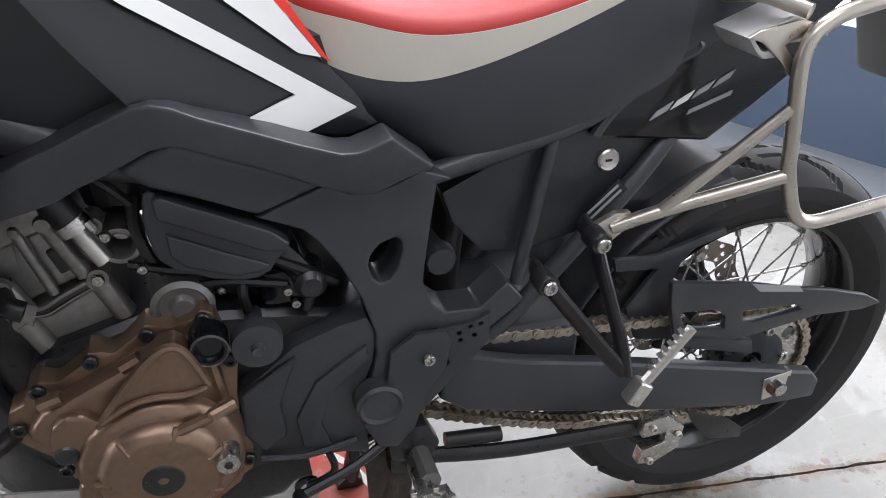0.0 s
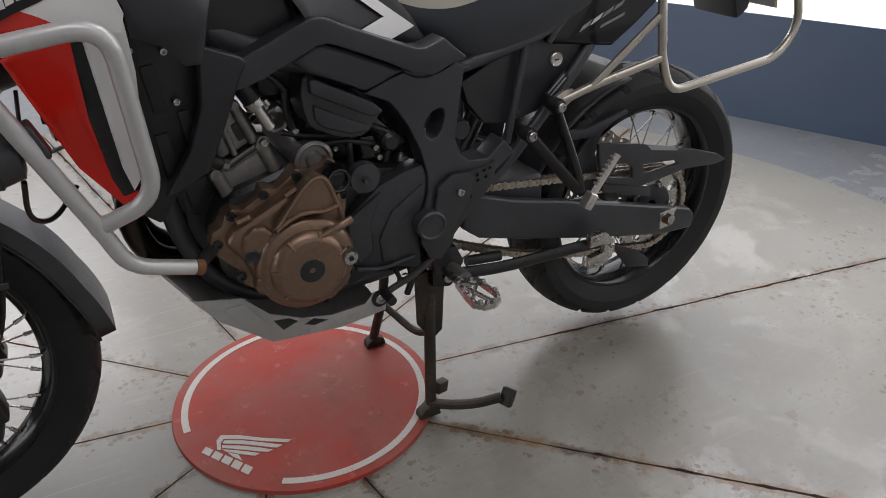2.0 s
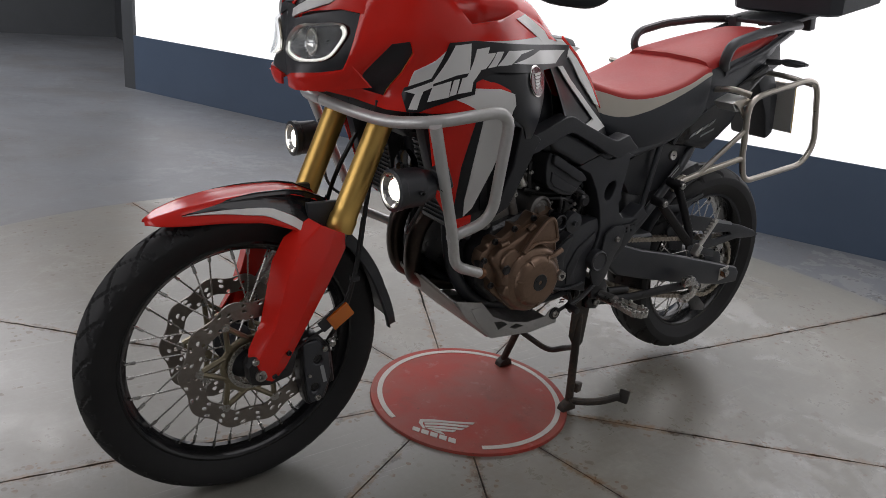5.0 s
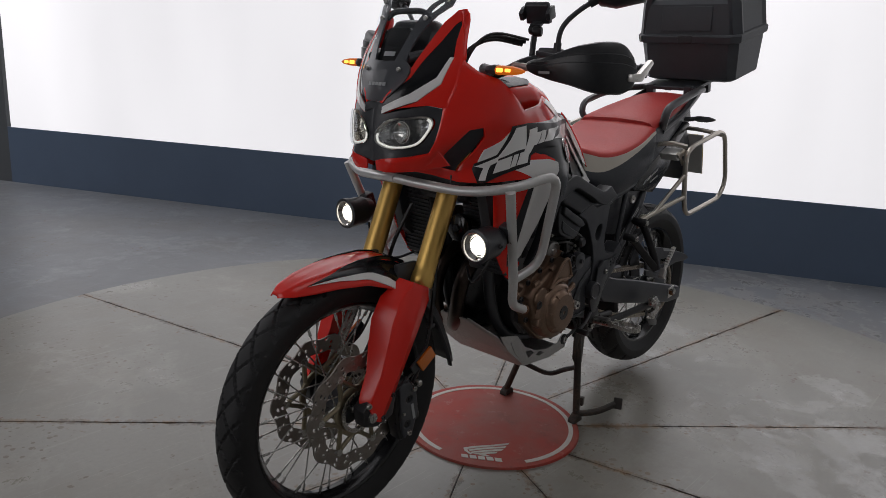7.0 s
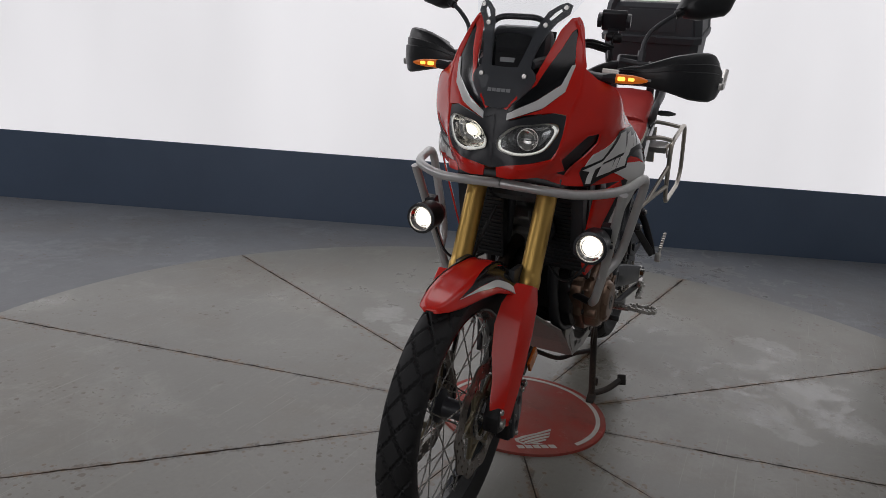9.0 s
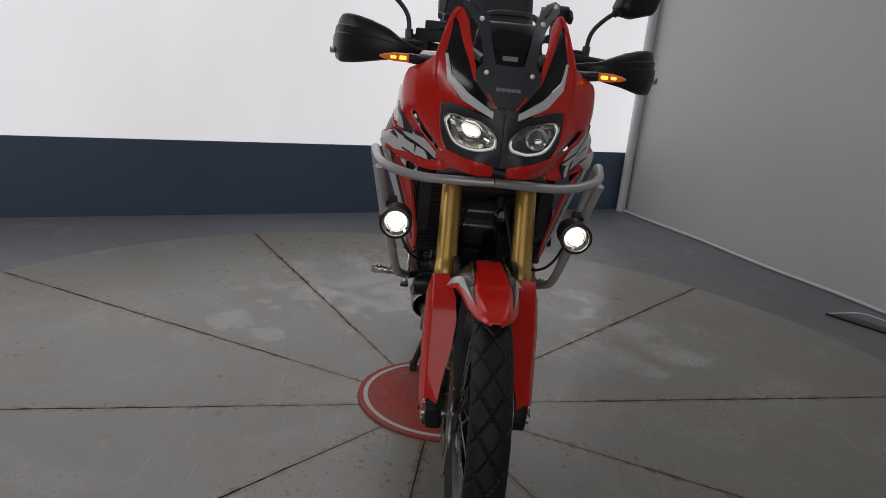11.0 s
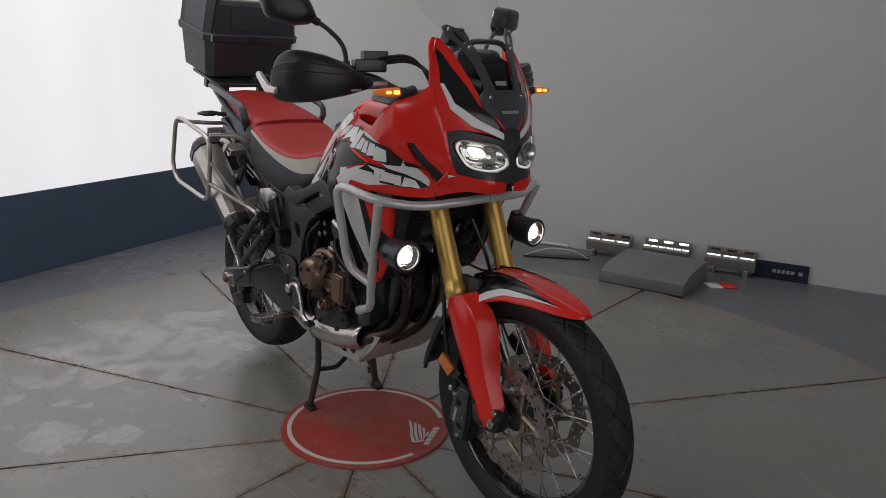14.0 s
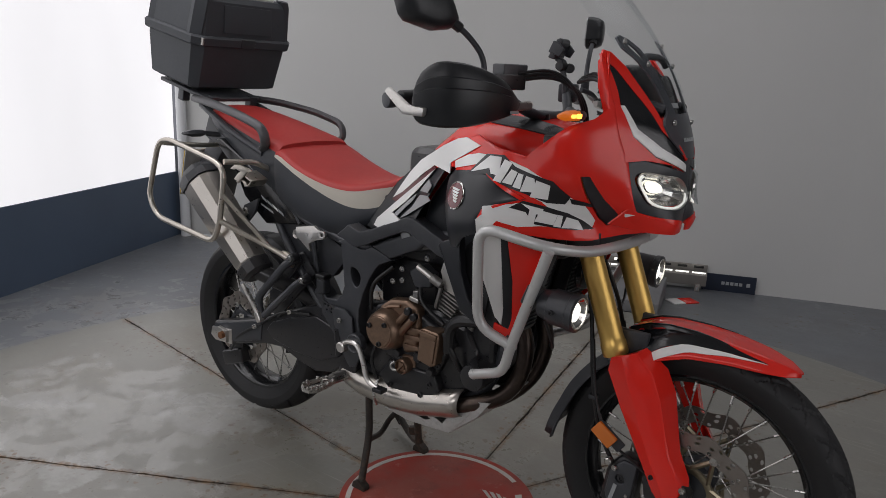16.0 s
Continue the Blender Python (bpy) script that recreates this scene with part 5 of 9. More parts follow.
# chain: pitch line round both sprockets, a link for each pitch
line = []
d = RS - FS
ang = math.atan2(d.z, d.x)
lean = math.asin((RR - FR) / d.length)
up_a, lo_a = ang + math.pi / 2 + lean, ang - math.pi / 2 - lean
t1, t2 = FS + Vector((math.cos(up_a), 0, math.sin(up_a))) * FR, RS + Vector((math.cos(up_a), 0, math.sin(up_a))) * RR
b1, b2 = RS + Vector((math.cos(lo_a), 0, math.sin(lo_a))) * RR, FS + Vector((math.cos(lo_a), 0, math.sin(lo_a))) * FR
for k in range(40):
    line.append(t1.lerp(t2, k / 40))
for k in range(24):
    a = up_a + (lo_a - up_a) * k / 24
    line.append(RS + Vector((math.cos(a), 0, math.sin(a))) * RR)
for k in range(40):
    p = b1.lerp(b2, k / 40)
    line.append(p - Vector((0, 0, 0.035 * math.sin(math.pi * k / 40))))
for k in range(12):
    a = lo_a - (2 * math.pi - (up_a - lo_a)) * k / 12
    line.append(FS + Vector((math.cos(a), 0, math.sin(a))) * FR)
seglen = [(q - p).length for p, q in zip(line, line[1:] + line[:1])]
total = sum(seglen)
links = 112
chain = group_part("drive_chain", (-0.32, CY, 0.45), bike, "oily steel drive chain")
dog = [(-0.0079 + 0.0078 * math.cos(a), 0.0078 * math.sin(a)) for a in (math.pi / 2 + k * math.pi / 5 for k in range(6))] + [(0.0079 + 0.0078 * math.cos(a), 0.0078 * math.sin(a)) for a in (-math.pi / 2 + k * math.pi / 5 for k in range(6))]
waist = dog[:6] + [(0, -0.0055)] + dog[6:] + [(0, 0.0055)]


def link(y):
    return join(plate(waist, -y - 0.0012, -y + 0.0012, 0.0), plate(waist, y - 0.0012, y + 0.0012, 0.0), rod((-0.0079, -y - 0.003, 0), (-0.0079, y + 0.003, 0), 0.0035, seg=8), rod((0.0079, -y - 0.003, 0), (0.0079, y + 0.003, 0), 0.0035, seg=8))


meshes = [mesh_from("chain_link", link(0.0105), CHAIN), mesh_from("chain_link", link(0.0075), CHAIN)]


def along(dist):
    dist %= total
    for p, q, s in zip(line, line[1:] + line[:1], seglen):
        if dist <= s:
            return p.lerp(q, dist / s)
        dist -= s
    return line[0]


for k in range(links):
    p, q = along(k * total / links), along((k + 1) * total / links)
    o = new("chain_link", meshes[k % 2])
    o.parent = chain
    o.matrix_parent_inverse = Matrix.Translation(chain.matrix_world.translation).inverted()
    o.matrix_basis = Matrix.Translation((p + q) / 2) @ Matrix.Rotation(-math.atan2((q - p).z, (q - p).x), 4, "Y")
rcal = group_part("rear_caliper", (0.03, 0.1, 0.27), bike, "black rear brake caliper")
part("caliper_body", block(0.02, 0.10, 0.26, 0.11, 0.05, 0.055, 0.012, (0, 20, 0)), DARK, rcal)
part("caliper_bracket", plate([(-0.03, 0.33), (0.03, 0.34), (0.05, 0.28), (-0.02, 0.27)], 0.103, 0.112, 0.003), DARK, rcal)
shock = group_part("rear_shock", (-0.5, 0, 0.6), bike, "rear shock absorber with a black coil spring")
part("shock_body", rod((-0.47, 0, 0.80), (-0.50, 0, 0.45), 0.024, seg=20), DARK, shock)
coil = [Vector((-0.472 - 0.028 * k / 90, 0, 0.77 - 0.28 * k / 90)) + Vector((0.036 * math.cos(k * 0.52), 0.036 * math.sin(k * 0.52), 0)) for k in range(91)]
part("coil_spring", tube(coil, 0.006, 0.0, 8), DARK, shock)
part("preload_knob", lathe([(0, -0.13), (0.018, -0.13), (0.021, -0.125), (0.021, -0.11), (0.015, -0.105), (0.012, -0.06), (0, -0.06)], (-0.534, 0, 0.651), 10, close=False), PLASTIC, shock, "black plastic preload knob")


# ---- bodywork ----
MAROON = surface("maroon_print", (0.1, 0.012, 0.016), 0.3, coat=0.4)
ENAMEL = surface("dark_red_enamel", (0.13, 0.02, 0.025), 0.25, coat=0.5)
side_y = spline([(-1.387, 1.093, .16), (-1.344, 1.211, .176), (-1.286, 1.167, .24), (-1.316, 1.05, .225), (-1.325, .945, .145), (-1.295, .914, .19), (-1.243, .888, .205), (-1.119, .97, .306), (-1.028, .99, .275), (-.845, 1.066, .13), (-1.40, .99, .147), (-1.476, .955, .074), (-1.122, .672, .195), (-1.122, .635, .175), (-1.303, 1.32, .135), (-1.009, 1.154, .16), (-.6, .82, .12), (-.88, .95, .2), (-1.2, .78, .23), (-1.16, 1.08, .25)])
half_front = [(0, 1.10, -1.468), (0, .965, -1.471), (.049, 1.08, -1.466), (.16, 1.093, -1.387), (.147, 1.0, -1.405), (.074, .955, -1.472), (.176, 1.211, -1.344), (.06, 1.18, -1.433), (0, 1.215, -1.43), (.13, 1.32, -1.303), (0, 1.32, -1.36), (.08, 1.03, -1.448), (.15, .95, -1.36), (0, 1.03, -1.475)]
front_x = spline(half_front + [(-y, z, x) for y, z, x in half_front if y])


def on_side(s, shape=None):
    return lambda u, v, d: Vector((u, s * ((shape or side_y)(u, v) + d), v))


def evened(points, bent=True):
    """The side surface evened out over some points: a plane, or a gently bent face."""
    def terms(u, v):
        return [1.0, u, v, u * u, u * v, v * v] if bent else [1.0, u, v]

    w = np.linalg.lstsq(np.array([terms(u, v) for u, v in points]), np.array([side_y(u, v) for u, v in points]), rcond=None)[0]
    return lambda u, v: float(np.dot(terms(u, v), w))


def on_front(u, v, d):
    return Vector((front_x(u, v) - d, u, v))


def side_skin(name, outline, material, s, lift=0.0, thick=0.005, label="", parent=None, rim=0.0015, holes=(), shape=None):
    return part(name, skin(outline, on_side(s, shape), thick, lift, 5, holes, rim, 0.011), material, parent or bike, label, sharp=0.8)


def front_skin(name, outline, material, s, lift=0.0, thick=0.005, label="", parent=None, rim=0.001):
    return part(name, skin([(s * u, v) for u, v in outline], on_front, thick, lift, 4, (), rim), material, parent or bike, label, sharp=0.8)


def smooth_ring(points):
    """A closed outline with two more points on each side, on a smooth curve."""
    n, out = len(points), []
    for i in range(n):
        a, b, c, d = (points[(i + k) % n] for k in (-1, 0, 1, 2))
        for f in (0.0, 1 / 3, 2 / 3):
            out.append(tuple(0.5 * (2 * q + (r - p) * f + (2 * p - 5 * q + 4 * r - t) * f * f + (3 * q - p - 3 * r + t) * f ** 3) for p, q, r, t in zip(a, b, c, d)))
    return out


for s in (-1, 1):
    cowl = group_part("side_cowl", (-1.25, s * 0.2, 1.0), bike, "glossy red side cowl with white and black graphics")
    red = [(-1.313, 1.318), (-1.345, 1.205), (-1.325, 1.182), (-1.286, 1.166), (-1.194, 1.094), (-1.10, 1.105), (-1.02, 1.125), (-0.93, 1.10), (-0.845, 1.06), (-0.88, 1.03), (-0.97, 1.045), (-1.09, 1.058), (-1.205, 1.002), (-1.145, 0.986), (-1.12, 0.975), (-1.105, 0.945), (-1.17, 0.925), (-1.24, 0.912), (-1.322, 0.912), (-1.38, 0.93), (-1.455, 0.945), (-1.476, 0.958), (-1.44, 0.972), (-1.41, 0.985), (-1.402, 1.03), (-1.389, 1.093), (-1.37, 1.15), (-1.352, 1.211), (-1.33, 1.26), (-1.306, 1.322)]
    inlet = [(-1.315, 1.053), (-1.342, 1.045), (-1.372, 0.985), (-1.376, 0.952), (-1.32, 0.938), (-1.306, 0.99), (-1.303, 1.03)]
    if s > 0:
        inlet = [(-1.314, 1.061), (-1.331, 1.062), (-1.353, 1.009), (-1.373, 0.98), (-1.379, 0.958), (-1.343, 0.947), (-1.329, 0.964), (-1.319, 1.009)]
    side_skin("red_panel", red, RED, s, 0, 0.006, "glossy red moulded panel", cowl, holes=[inlet])
    side_skin("air_inlet", [(x + (x + 1.34) * 0.05, z + (z - 0.99) * 0.06) for x, z in inlet], PLASTIC, s, -0.012, 0.004, "black recessed air inlet", cowl)
    # white flashes, dark backings and two rows of plain slanting marks where the graphic carries lettering
    if s > 0:
        flashes = [[(-0.972, 1.059), (-1.016, 1.079), (-1.054, 1.087), (-1.127, 1.087), (-1.203, 1.07), (-1.262, 1.042), (-1.295, 1.009), (-1.314, 0.993), (-1.324, 0.959), (-1.317, 0.937), (-1.299, 0.94), (-1.266, 0.965), (-1.238, 0.999), (-1.213, 1.012), (-1.186, 1.042), (-1.12, 1.059), (-1.064, 1.064), (-0.984, 1.045)], [(-1.383, 0.983), (-1.409, 0.98), (-1.395, 0.975), (-1.383, 0.971)], [(-1.122, 0.981), (-1.18, 0.99), (-1.207, 0.997), (-1.246, 0.981), (-1.287, 0.941), (-1.232, 0.942), (-1.19, 0.938), (-1.152, 0.95), (-1.125, 0.915)]]
        backings = [[(-1.043, 1.04), (-1.083, 1.089), (-1.135, 1.091), (-1.173, 1.07), (-1.263, 1.047), (-1.293, 1.013), (-1.28, 0.996), (-1.248, 0.997), (-1.207, 1.014), (-1.147, 1.031), (-1.104, 1.048)], [(-1.176, 0.982), (-1.202, 0.999), (-1.244, 0.989), (-1.282, 0.975), (-1.304, 0.959), (-1.322, 0.939), (-1.296, 0.936), (-1.257, 0.94), (-1.222, 0.946), (-1.207, 0.974)], [(-1.291, 1.01), (-1.327, 0.999), (-1.329, 0.991), (-1.292, 0.997)]]
        marks = [[(-1.059, 1.048), (-1.097, 1.084), (-1.128, 1.084), (-1.134, 1.049), (-1.115, 1.051), (-1.107, 1.061), (-1.086, 1.055)], [(-1.13, 1.039), (-1.141, 1.08), (-1.161, 1.075), (-1.148, 1.036)], [(-1.153, 1.036), (-1.166, 1.062), (-1.181, 1.058), (-1.174, 1.033)], [(-1.179, 1.029), (-1.186, 1.056), (-1.197, 1.054), (-1.194, 1.026)], [(-1.197, 1.021), (-1.206, 1.052), (-1.223, 1.048), (-1.227, 1.021)], [(-1.218, 1.01), (-1.23, 1.044), (-1.256, 1.036), (-1.249, 1.007)], [(-1.202, 0.991), (-1.239, 0.981), (-1.233, 0.97), (-1.226, 0.97), (-1.221, 0.95), (-1.211, 0.956), (-1.216, 0.979)], [(-1.225, 0.954), (-1.236, 0.978), (-1.263, 0.969), (-1.255, 0.948)], [(-1.257, 0.945), (-1.266, 0.969), (-1.273, 0.967), (-1.269, 0.943)], [(-1.273, 0.941), (-1.281, 0.964), (-1.297, 0.957), (-1.305, 0.937), (-1.289, 0.941)]]
    else:
        flashes = [[(-1.291, 0.958), (-1.291, 0.996), (-1.263, 1.021), (-1.244, 1.049), (-1.231, 1.052), (-1.255, 0.968)], [(-1.222, 0.95), (-1.187, 0.973), (-1.141, 0.976), (-1.112, 0.968), (-1.105, 0.945), (-1.112, 0.922), (-1.164, 0.925), (-1.195, 0.94)], [(-1.19, 1.062), (-0.949, 1.074), (-0.741, 1.047), (-0.842, 1.017), (-0.822, 1.051)]]
        backings = [[(-1.266, 0.965), (-1.247, 1.057), (-1.19, 1.064), (-0.793, 1.054), (-0.832, 1.01), (-1.155, 1.007), (-1.201, 0.976), (-1.22, 0.992), (-1.245, 0.966)], [(-1.299, 0.946), (-1.297, 0.96), (-1.26, 0.986), (-1.187, 1.004), (-1.186, 0.961), (-1.221, 0.943), (-1.272, 0.913), (-1.293, 0.913)]]
        marks = [[(-1.257, 0.977), (-1.234, 1.049), (-1.203, 1.054), (-1.204, 1.004), (-1.223, 0.998)], [(-1.206, 0.985), (-1.187, 1.045), (-1.159, 1.05), (-1.192, 0.99)], [(-1.187, 1.01), (-1.168, 1.039), (-1.146, 1.042), (-1.171, 1.014)], [(-1.164, 1.016), (-1.14, 1.044), (-1.125, 1.045), (-1.148, 1.02)], [(-1.14, 1.021), (-1.106, 1.047), (-1.02, 1.049), (-1.073, 1.042), (-1.11, 1.024)], [(-1.087, 1.026), (-0.975, 1.046), (-0.838, 1.042), (-0.9, 1.019)], [(-1.294, 0.952), (-1.259, 0.977), (-1.259, 0.965), (-1.27, 0.956), (-1.276, 0.922), (-1.289, 0.922), (-1.28, 0.95)], [(-1.258, 0.939), (-1.255, 0.968), (-1.231, 0.981), (-1.229, 0.951)], [(-1.226, 0.954), (-1.225, 0.984), (-1.217, 0.987), (-1.217, 0.959)], [(-1.213, 0.961), (-1.211, 0.99), (-1.194, 0.996), (-1.194, 0.968)]]
    for outline in flashes:
        side_skin("white_graphic", outline, WHITE, s, 0.0026, 0.003, "glossy white graphic", cowl, rim=0)
    for outline in backings:
        side_skin("mark_backing", outline, BLACKDECAL, s, 0.0036, 0.0016, "", cowl, rim=0)
    for outline in marks:
        cu, cv = (sum(p[i] for p in outline) / len(outline) for i in (0, 1))
        side_skin("graphic_mark", [(cu + 1.12 * (u - cu), cv + 1.12 * (v - cv)) for u, v in outline], WHITE, s, 0.005, 0.0012, parent=cowl, rim=0)
    badge = [(-1.20, 1.0), (-1.09, 1.056), (-0.985, 1.044), (-0.965, 1.02), (-0.99, 0.96), (-1.003, 0.925), (-1.010, 0.895), (-1.018, 0.866), (-1.040, 0.868), (-1.064, 0.897), (-1.085, 0.908), (-1.102, 0.914), (-1.105, 0.955), (-1.128, 0.972), (-1.146, 0.984)]
    face = evened(badge + [(-1.05, 0.98), (-1.02, 0.92), (-1.1, 1.01)])
    side_skin("badge_panel", badge, PANELBLACK, s, -0.001, 0.006, "black panel behind the badge", cowl, shape=face)
    if s > 0:
        side_skin("red_edge", [(-1.206, 1.004), (-1.09, 1.061), (-0.99, 1.047), (-0.99, 1.041), (-1.09, 1.054), (-1.196, 1.0), (-1.14, 0.983), (-1.144, 0.978)], RED, s, 0.003, 0.003, parent=cowl, rim=0)
    # flange between badge panel and frame; under it a near-black plate paints cavity shade
    part("side_flange", plate([(-1.012, 0.882), (-0.956, 0.86), (-0.947, 0.851), (-0.96, 0.829), (-0.976, 0.791), (-1.02, 0.697), (-1.074, 0.67), (-1.089, 0.667), (-1.044, 0.734), (-1.02, 0.795)], s * 0.205, s * 0.232, 0.007, segments=3), PANELBLACK, cowl, "black flange under the badge panel")
    cavity_line = [(-1.104, 0.93), (-1.05, 0.90), (-1.005, 0.85), (-0.995, 0.78), (-1.062, 0.661), (-1.098, 0.612), (-1.120, 0.630), (-1.108, 0.70), (-1.10, 0.80)]
    part("cavity_plate", plate(cavity_line, s * 0.165, s * 0.196, 0.006), HOSE, cowl, "near-black plate in place of the radiator cavity's shade")
    for x, z, w, h in ((-1.075, 0.82, 0.02, 0.07), (-1.072, 0.72, 0.02, 0.07), (-1.038, 0.76, 0.016, 0.05)):
        part("cavity_rib", block(x, s * 0.197, z, w, 0.006, h, 0.002, (0, -8, 0)), HOSE, cowl)
    bolts("cavity_bolt", [(-1.098, s * 0.2, 0.878), (-1.054, s * 0.2, 0.872), (-1.048, s * 0.2, 0.80), (-1.052, s * 0.2, 0.702)], cowl, 0.0055, s)
    emblem = group_part("round_emblem", (-1.028, s * face(-1.028, 0.99), 0.99), bike, "round emblem with a pale wing shape")
    side_skin("emblem_ring", circle(-1.028, 0.99, 0.0315, 32), CHROME, s, 0.003, 0.004, parent=emblem, shape=face)
    side_skin("emblem_face", circle(-1.028, 0.99, 0.0285, 32), ENAMEL, s, 0.0045, 0.002, parent=emblem, rim=0, shape=face)
    for k in range(5):
        z = 1.006 - k * 0.0065
        side_skin("emblem_feather", [(-1.044, z), (-1.011 - k * 0.004, z + 0.002), (-1.016 - k * 0.004, z - 0.003), (-1.04, z - 0.0045)], WHITE, s, 0.0058, 0.001, parent=emblem, rim=0, shape=face)
    # radiator shroud inside the crash bar
    shroud = group_part("radiator_shroud", (-1.15, s * 0.22, 0.8), bike, "red, black and white radiator shroud")
    face = evened([(-1.25, 0.885), (-1.158, 0.945), (-1.122, 0.962), (-1.104, 0.80), (-1.122, 0.628), (-1.192, 0.72), (-1.166, 0.80), (-1.14, 0.68)], False)
    side_skin("red_panel", [(-1.25, 0.885), (-1.18, 0.922), (-1.168, 0.91), (-1.166, 0.80), (-1.153, 0.70), (-1.142, 0.668), (-1.112, 0.682), (-1.108, 0.66), (-1.122, 0.628), (-1.137, 0.64), (-1.192, 0.72)], RED, s, 0.0, 0.006, "glossy red shroud panel", shroud, shape=face)
    side_skin("black_stripe", [(-1.18, 0.922), (-1.158, 0.943), (-1.137, 0.72), (-1.128, 0.675), (-1.142, 0.667), (-1.153, 0.70), (-1.166, 0.80), (-1.168, 0.91)], PANELBLACK, s, 0.0, 0.006, "", shroud, shape=face)
    side_skin("white_stripe", [(-1.158, 0.945), (-1.122, 0.962), (-1.108, 0.95), (-1.102, 0.87), (-1.104, 0.80), (-1.116, 0.70), (-1.127, 0.678), (-1.137, 0.72)], WHITE, s, 0.0, 0.006, "glossy white stripe", shroud, shape=face)
    part("shroud_inner", plate([(-1.245, 0.88), (-1.12, 0.92), (-1.10, 0.80), (-1.11, 0.66), (-1.19, 0.72)], s * 0.15, s * 0.185, 0.006), PLASTIC, shroud)
    rad = group_part("radiator", (-1.15, s * 0.12, 0.77), bike, "black finned radiator")
    part("radiator_core", block(-1.155, s * 0.125, 0.775, 0.035, 0.13, 0.27, 0.004, (0, -14, 0)), DARK, rad)
    for k in range(22):
        part("radiator_fin", block(-1.176 - 0.25 * (k - 10.5) * 0.0115, s * 0.125, 0.775 + (k - 10.5) * 0.0115, 0.004, 0.118, 0.003, 0, (0, -14, 0)), PLASTIC, rad)
    # tank side: black with white swooshes
    tank_side = group_part("tank_side_panel", (-0.8, s * 0.15, 0.95), bike, "black tank side panel with white swoosh graphics")
    side_skin("panel", [(-0.93, 1.095), (-0.845, 1.068), (-0.79, 1.03), (-0.715, 0.968), (-0.655, 0.895), (-0.597, 0.832), (-0.64, 0.824), (-0.70, 0.838), (-0.747, 0.856), (-0.80, 0.884), (-0.84, 0.892), (-0.88, 0.95), (-0.93, 1.03)], PANELBLACK, s, -0.004, 0.006, "", tank_side)
    part("lower_panel", plate([(-1.06, 0.90), (-1.02, 0.83), (-0.96, 0.82), (-0.88, 0.85), (-0.835, 0.87), (-0.86, 0.95), (-0.92, 1.03), (-1.05, 1.03)], s * 0.10, s * 0.155, 0.015, segments=4), PANELBLACK, tank_side)
    if s < 0:
        side_skin("white_swoosh", [(-1.0, 1.118), (-1.045, 1.108), (-0.96, 1.07), (-0.88, 1.012), (-0.832, 0.974), (-0.76, 0.924), (-0.692, 0.876), (-0.748, 0.86), (-0.696, 0.835), (-0.629, 0.853), (-0.69, 0.895), (-0.752, 0.938), (-0.811, 0.978), (-0.86, 1.022), (-0.92, 1.085)], WHITE, s, 0.003, 0.004, "white swoosh graphic", tank_side, rim=0)
        side_skin("white_swoosh", [(-0.86, 1.066), (-0.80, 1.024), (-0.757, 0.974), (-0.685, 0.914), (-0.662, 0.907), (-0.705, 0.965), (-0.765, 1.025), (-0.825, 1.066)], WHITE, s, 0.003, 0.004, "", tank_side, rim=0)
        side_skin("red_line", [(-0.825, 1.068), (-0.765, 1.027), (-0.705, 0.967), (-0.662, 0.908), (-0.652, 0.9), (-0.70, 0.975), (-0.76, 1.034), (-0.82, 1.074)], RED, s, 0.0036, 0.004, "", tank_side, rim=0)
    else:
        side_skin("white_swoosh", [(-1.049, 1.103), (-0.979, 1.115), (-0.946, 1.109), (-0.892, 1.087), (-0.808, 1.041), (-0.772, 1.004), (-0.719, 0.93), (-0.76, 0.951), (-0.829, 1.005), (-0.878, 1.036), (-0.935, 1.032), (-0.968, 1.03), (-0.954, 1.053), (-1.002, 1.077)], WHITE, s, 0.003, 0.004, "white swoosh graphic", tank_side, rim=0)
        side_skin("maroon_line", [(-0.715, 0.925), (-0.76, 0.951), (-0.878, 1.036), (-0.889, 1.03), (-0.815, 0.977), (-0.737, 0.921)], MAROON, s, 0.0032, 0.0035, "", tank_side, rim=0)
        side_skin("white_swoosh", [(-0.662, 0.865), (-0.737, 0.921), (-0.815, 0.977), (-0.889, 1.03), (-0.868, 1.006), (-0.834, 0.971), (-0.786, 0.931), (-0.725, 0.889)], WHITE, s, 0.003, 0.004, "", tank_side, rim=0)
        side_skin("white_swoosh", [(-0.662, 0.866), (-0.727, 0.891), (-0.789, 0.874), (-0.735, 0.85), (-0.7, 0.852), (-0.669, 0.838), (-0.648, 0.842)], WHITE, s, 0.0036, 0.004, "", tank_side, rim=0)
        side_skin("grey_streak", [(-0.739, 0.89), (-0.792, 0.932), (-0.834, 0.96), (-0.82, 0.939), (-0.778, 0.906), (-0.75, 0.882)], GREYDECAL, s, 0.003, 0.003, "", tank_side, rim=0)
        side_skin("grey_streak", [(-0.768, 0.883), (-0.821, 0.923), (-0.848, 0.957), (-0.89, 0.962), (-0.908, 0.954), (-0.857, 0.927), (-0.8, 0.896)], GREYDECAL, s, 0.003, 0.003, "", tank_side, rim=0)
        side_skin("grey_streak", [(-0.843, 0.967), (-0.873, 1.0), (-0.897, 0.988), (-0.886, 0.969)], GREYDECAL, s, 0.003, 0.003, "", tank_side, rim=0)
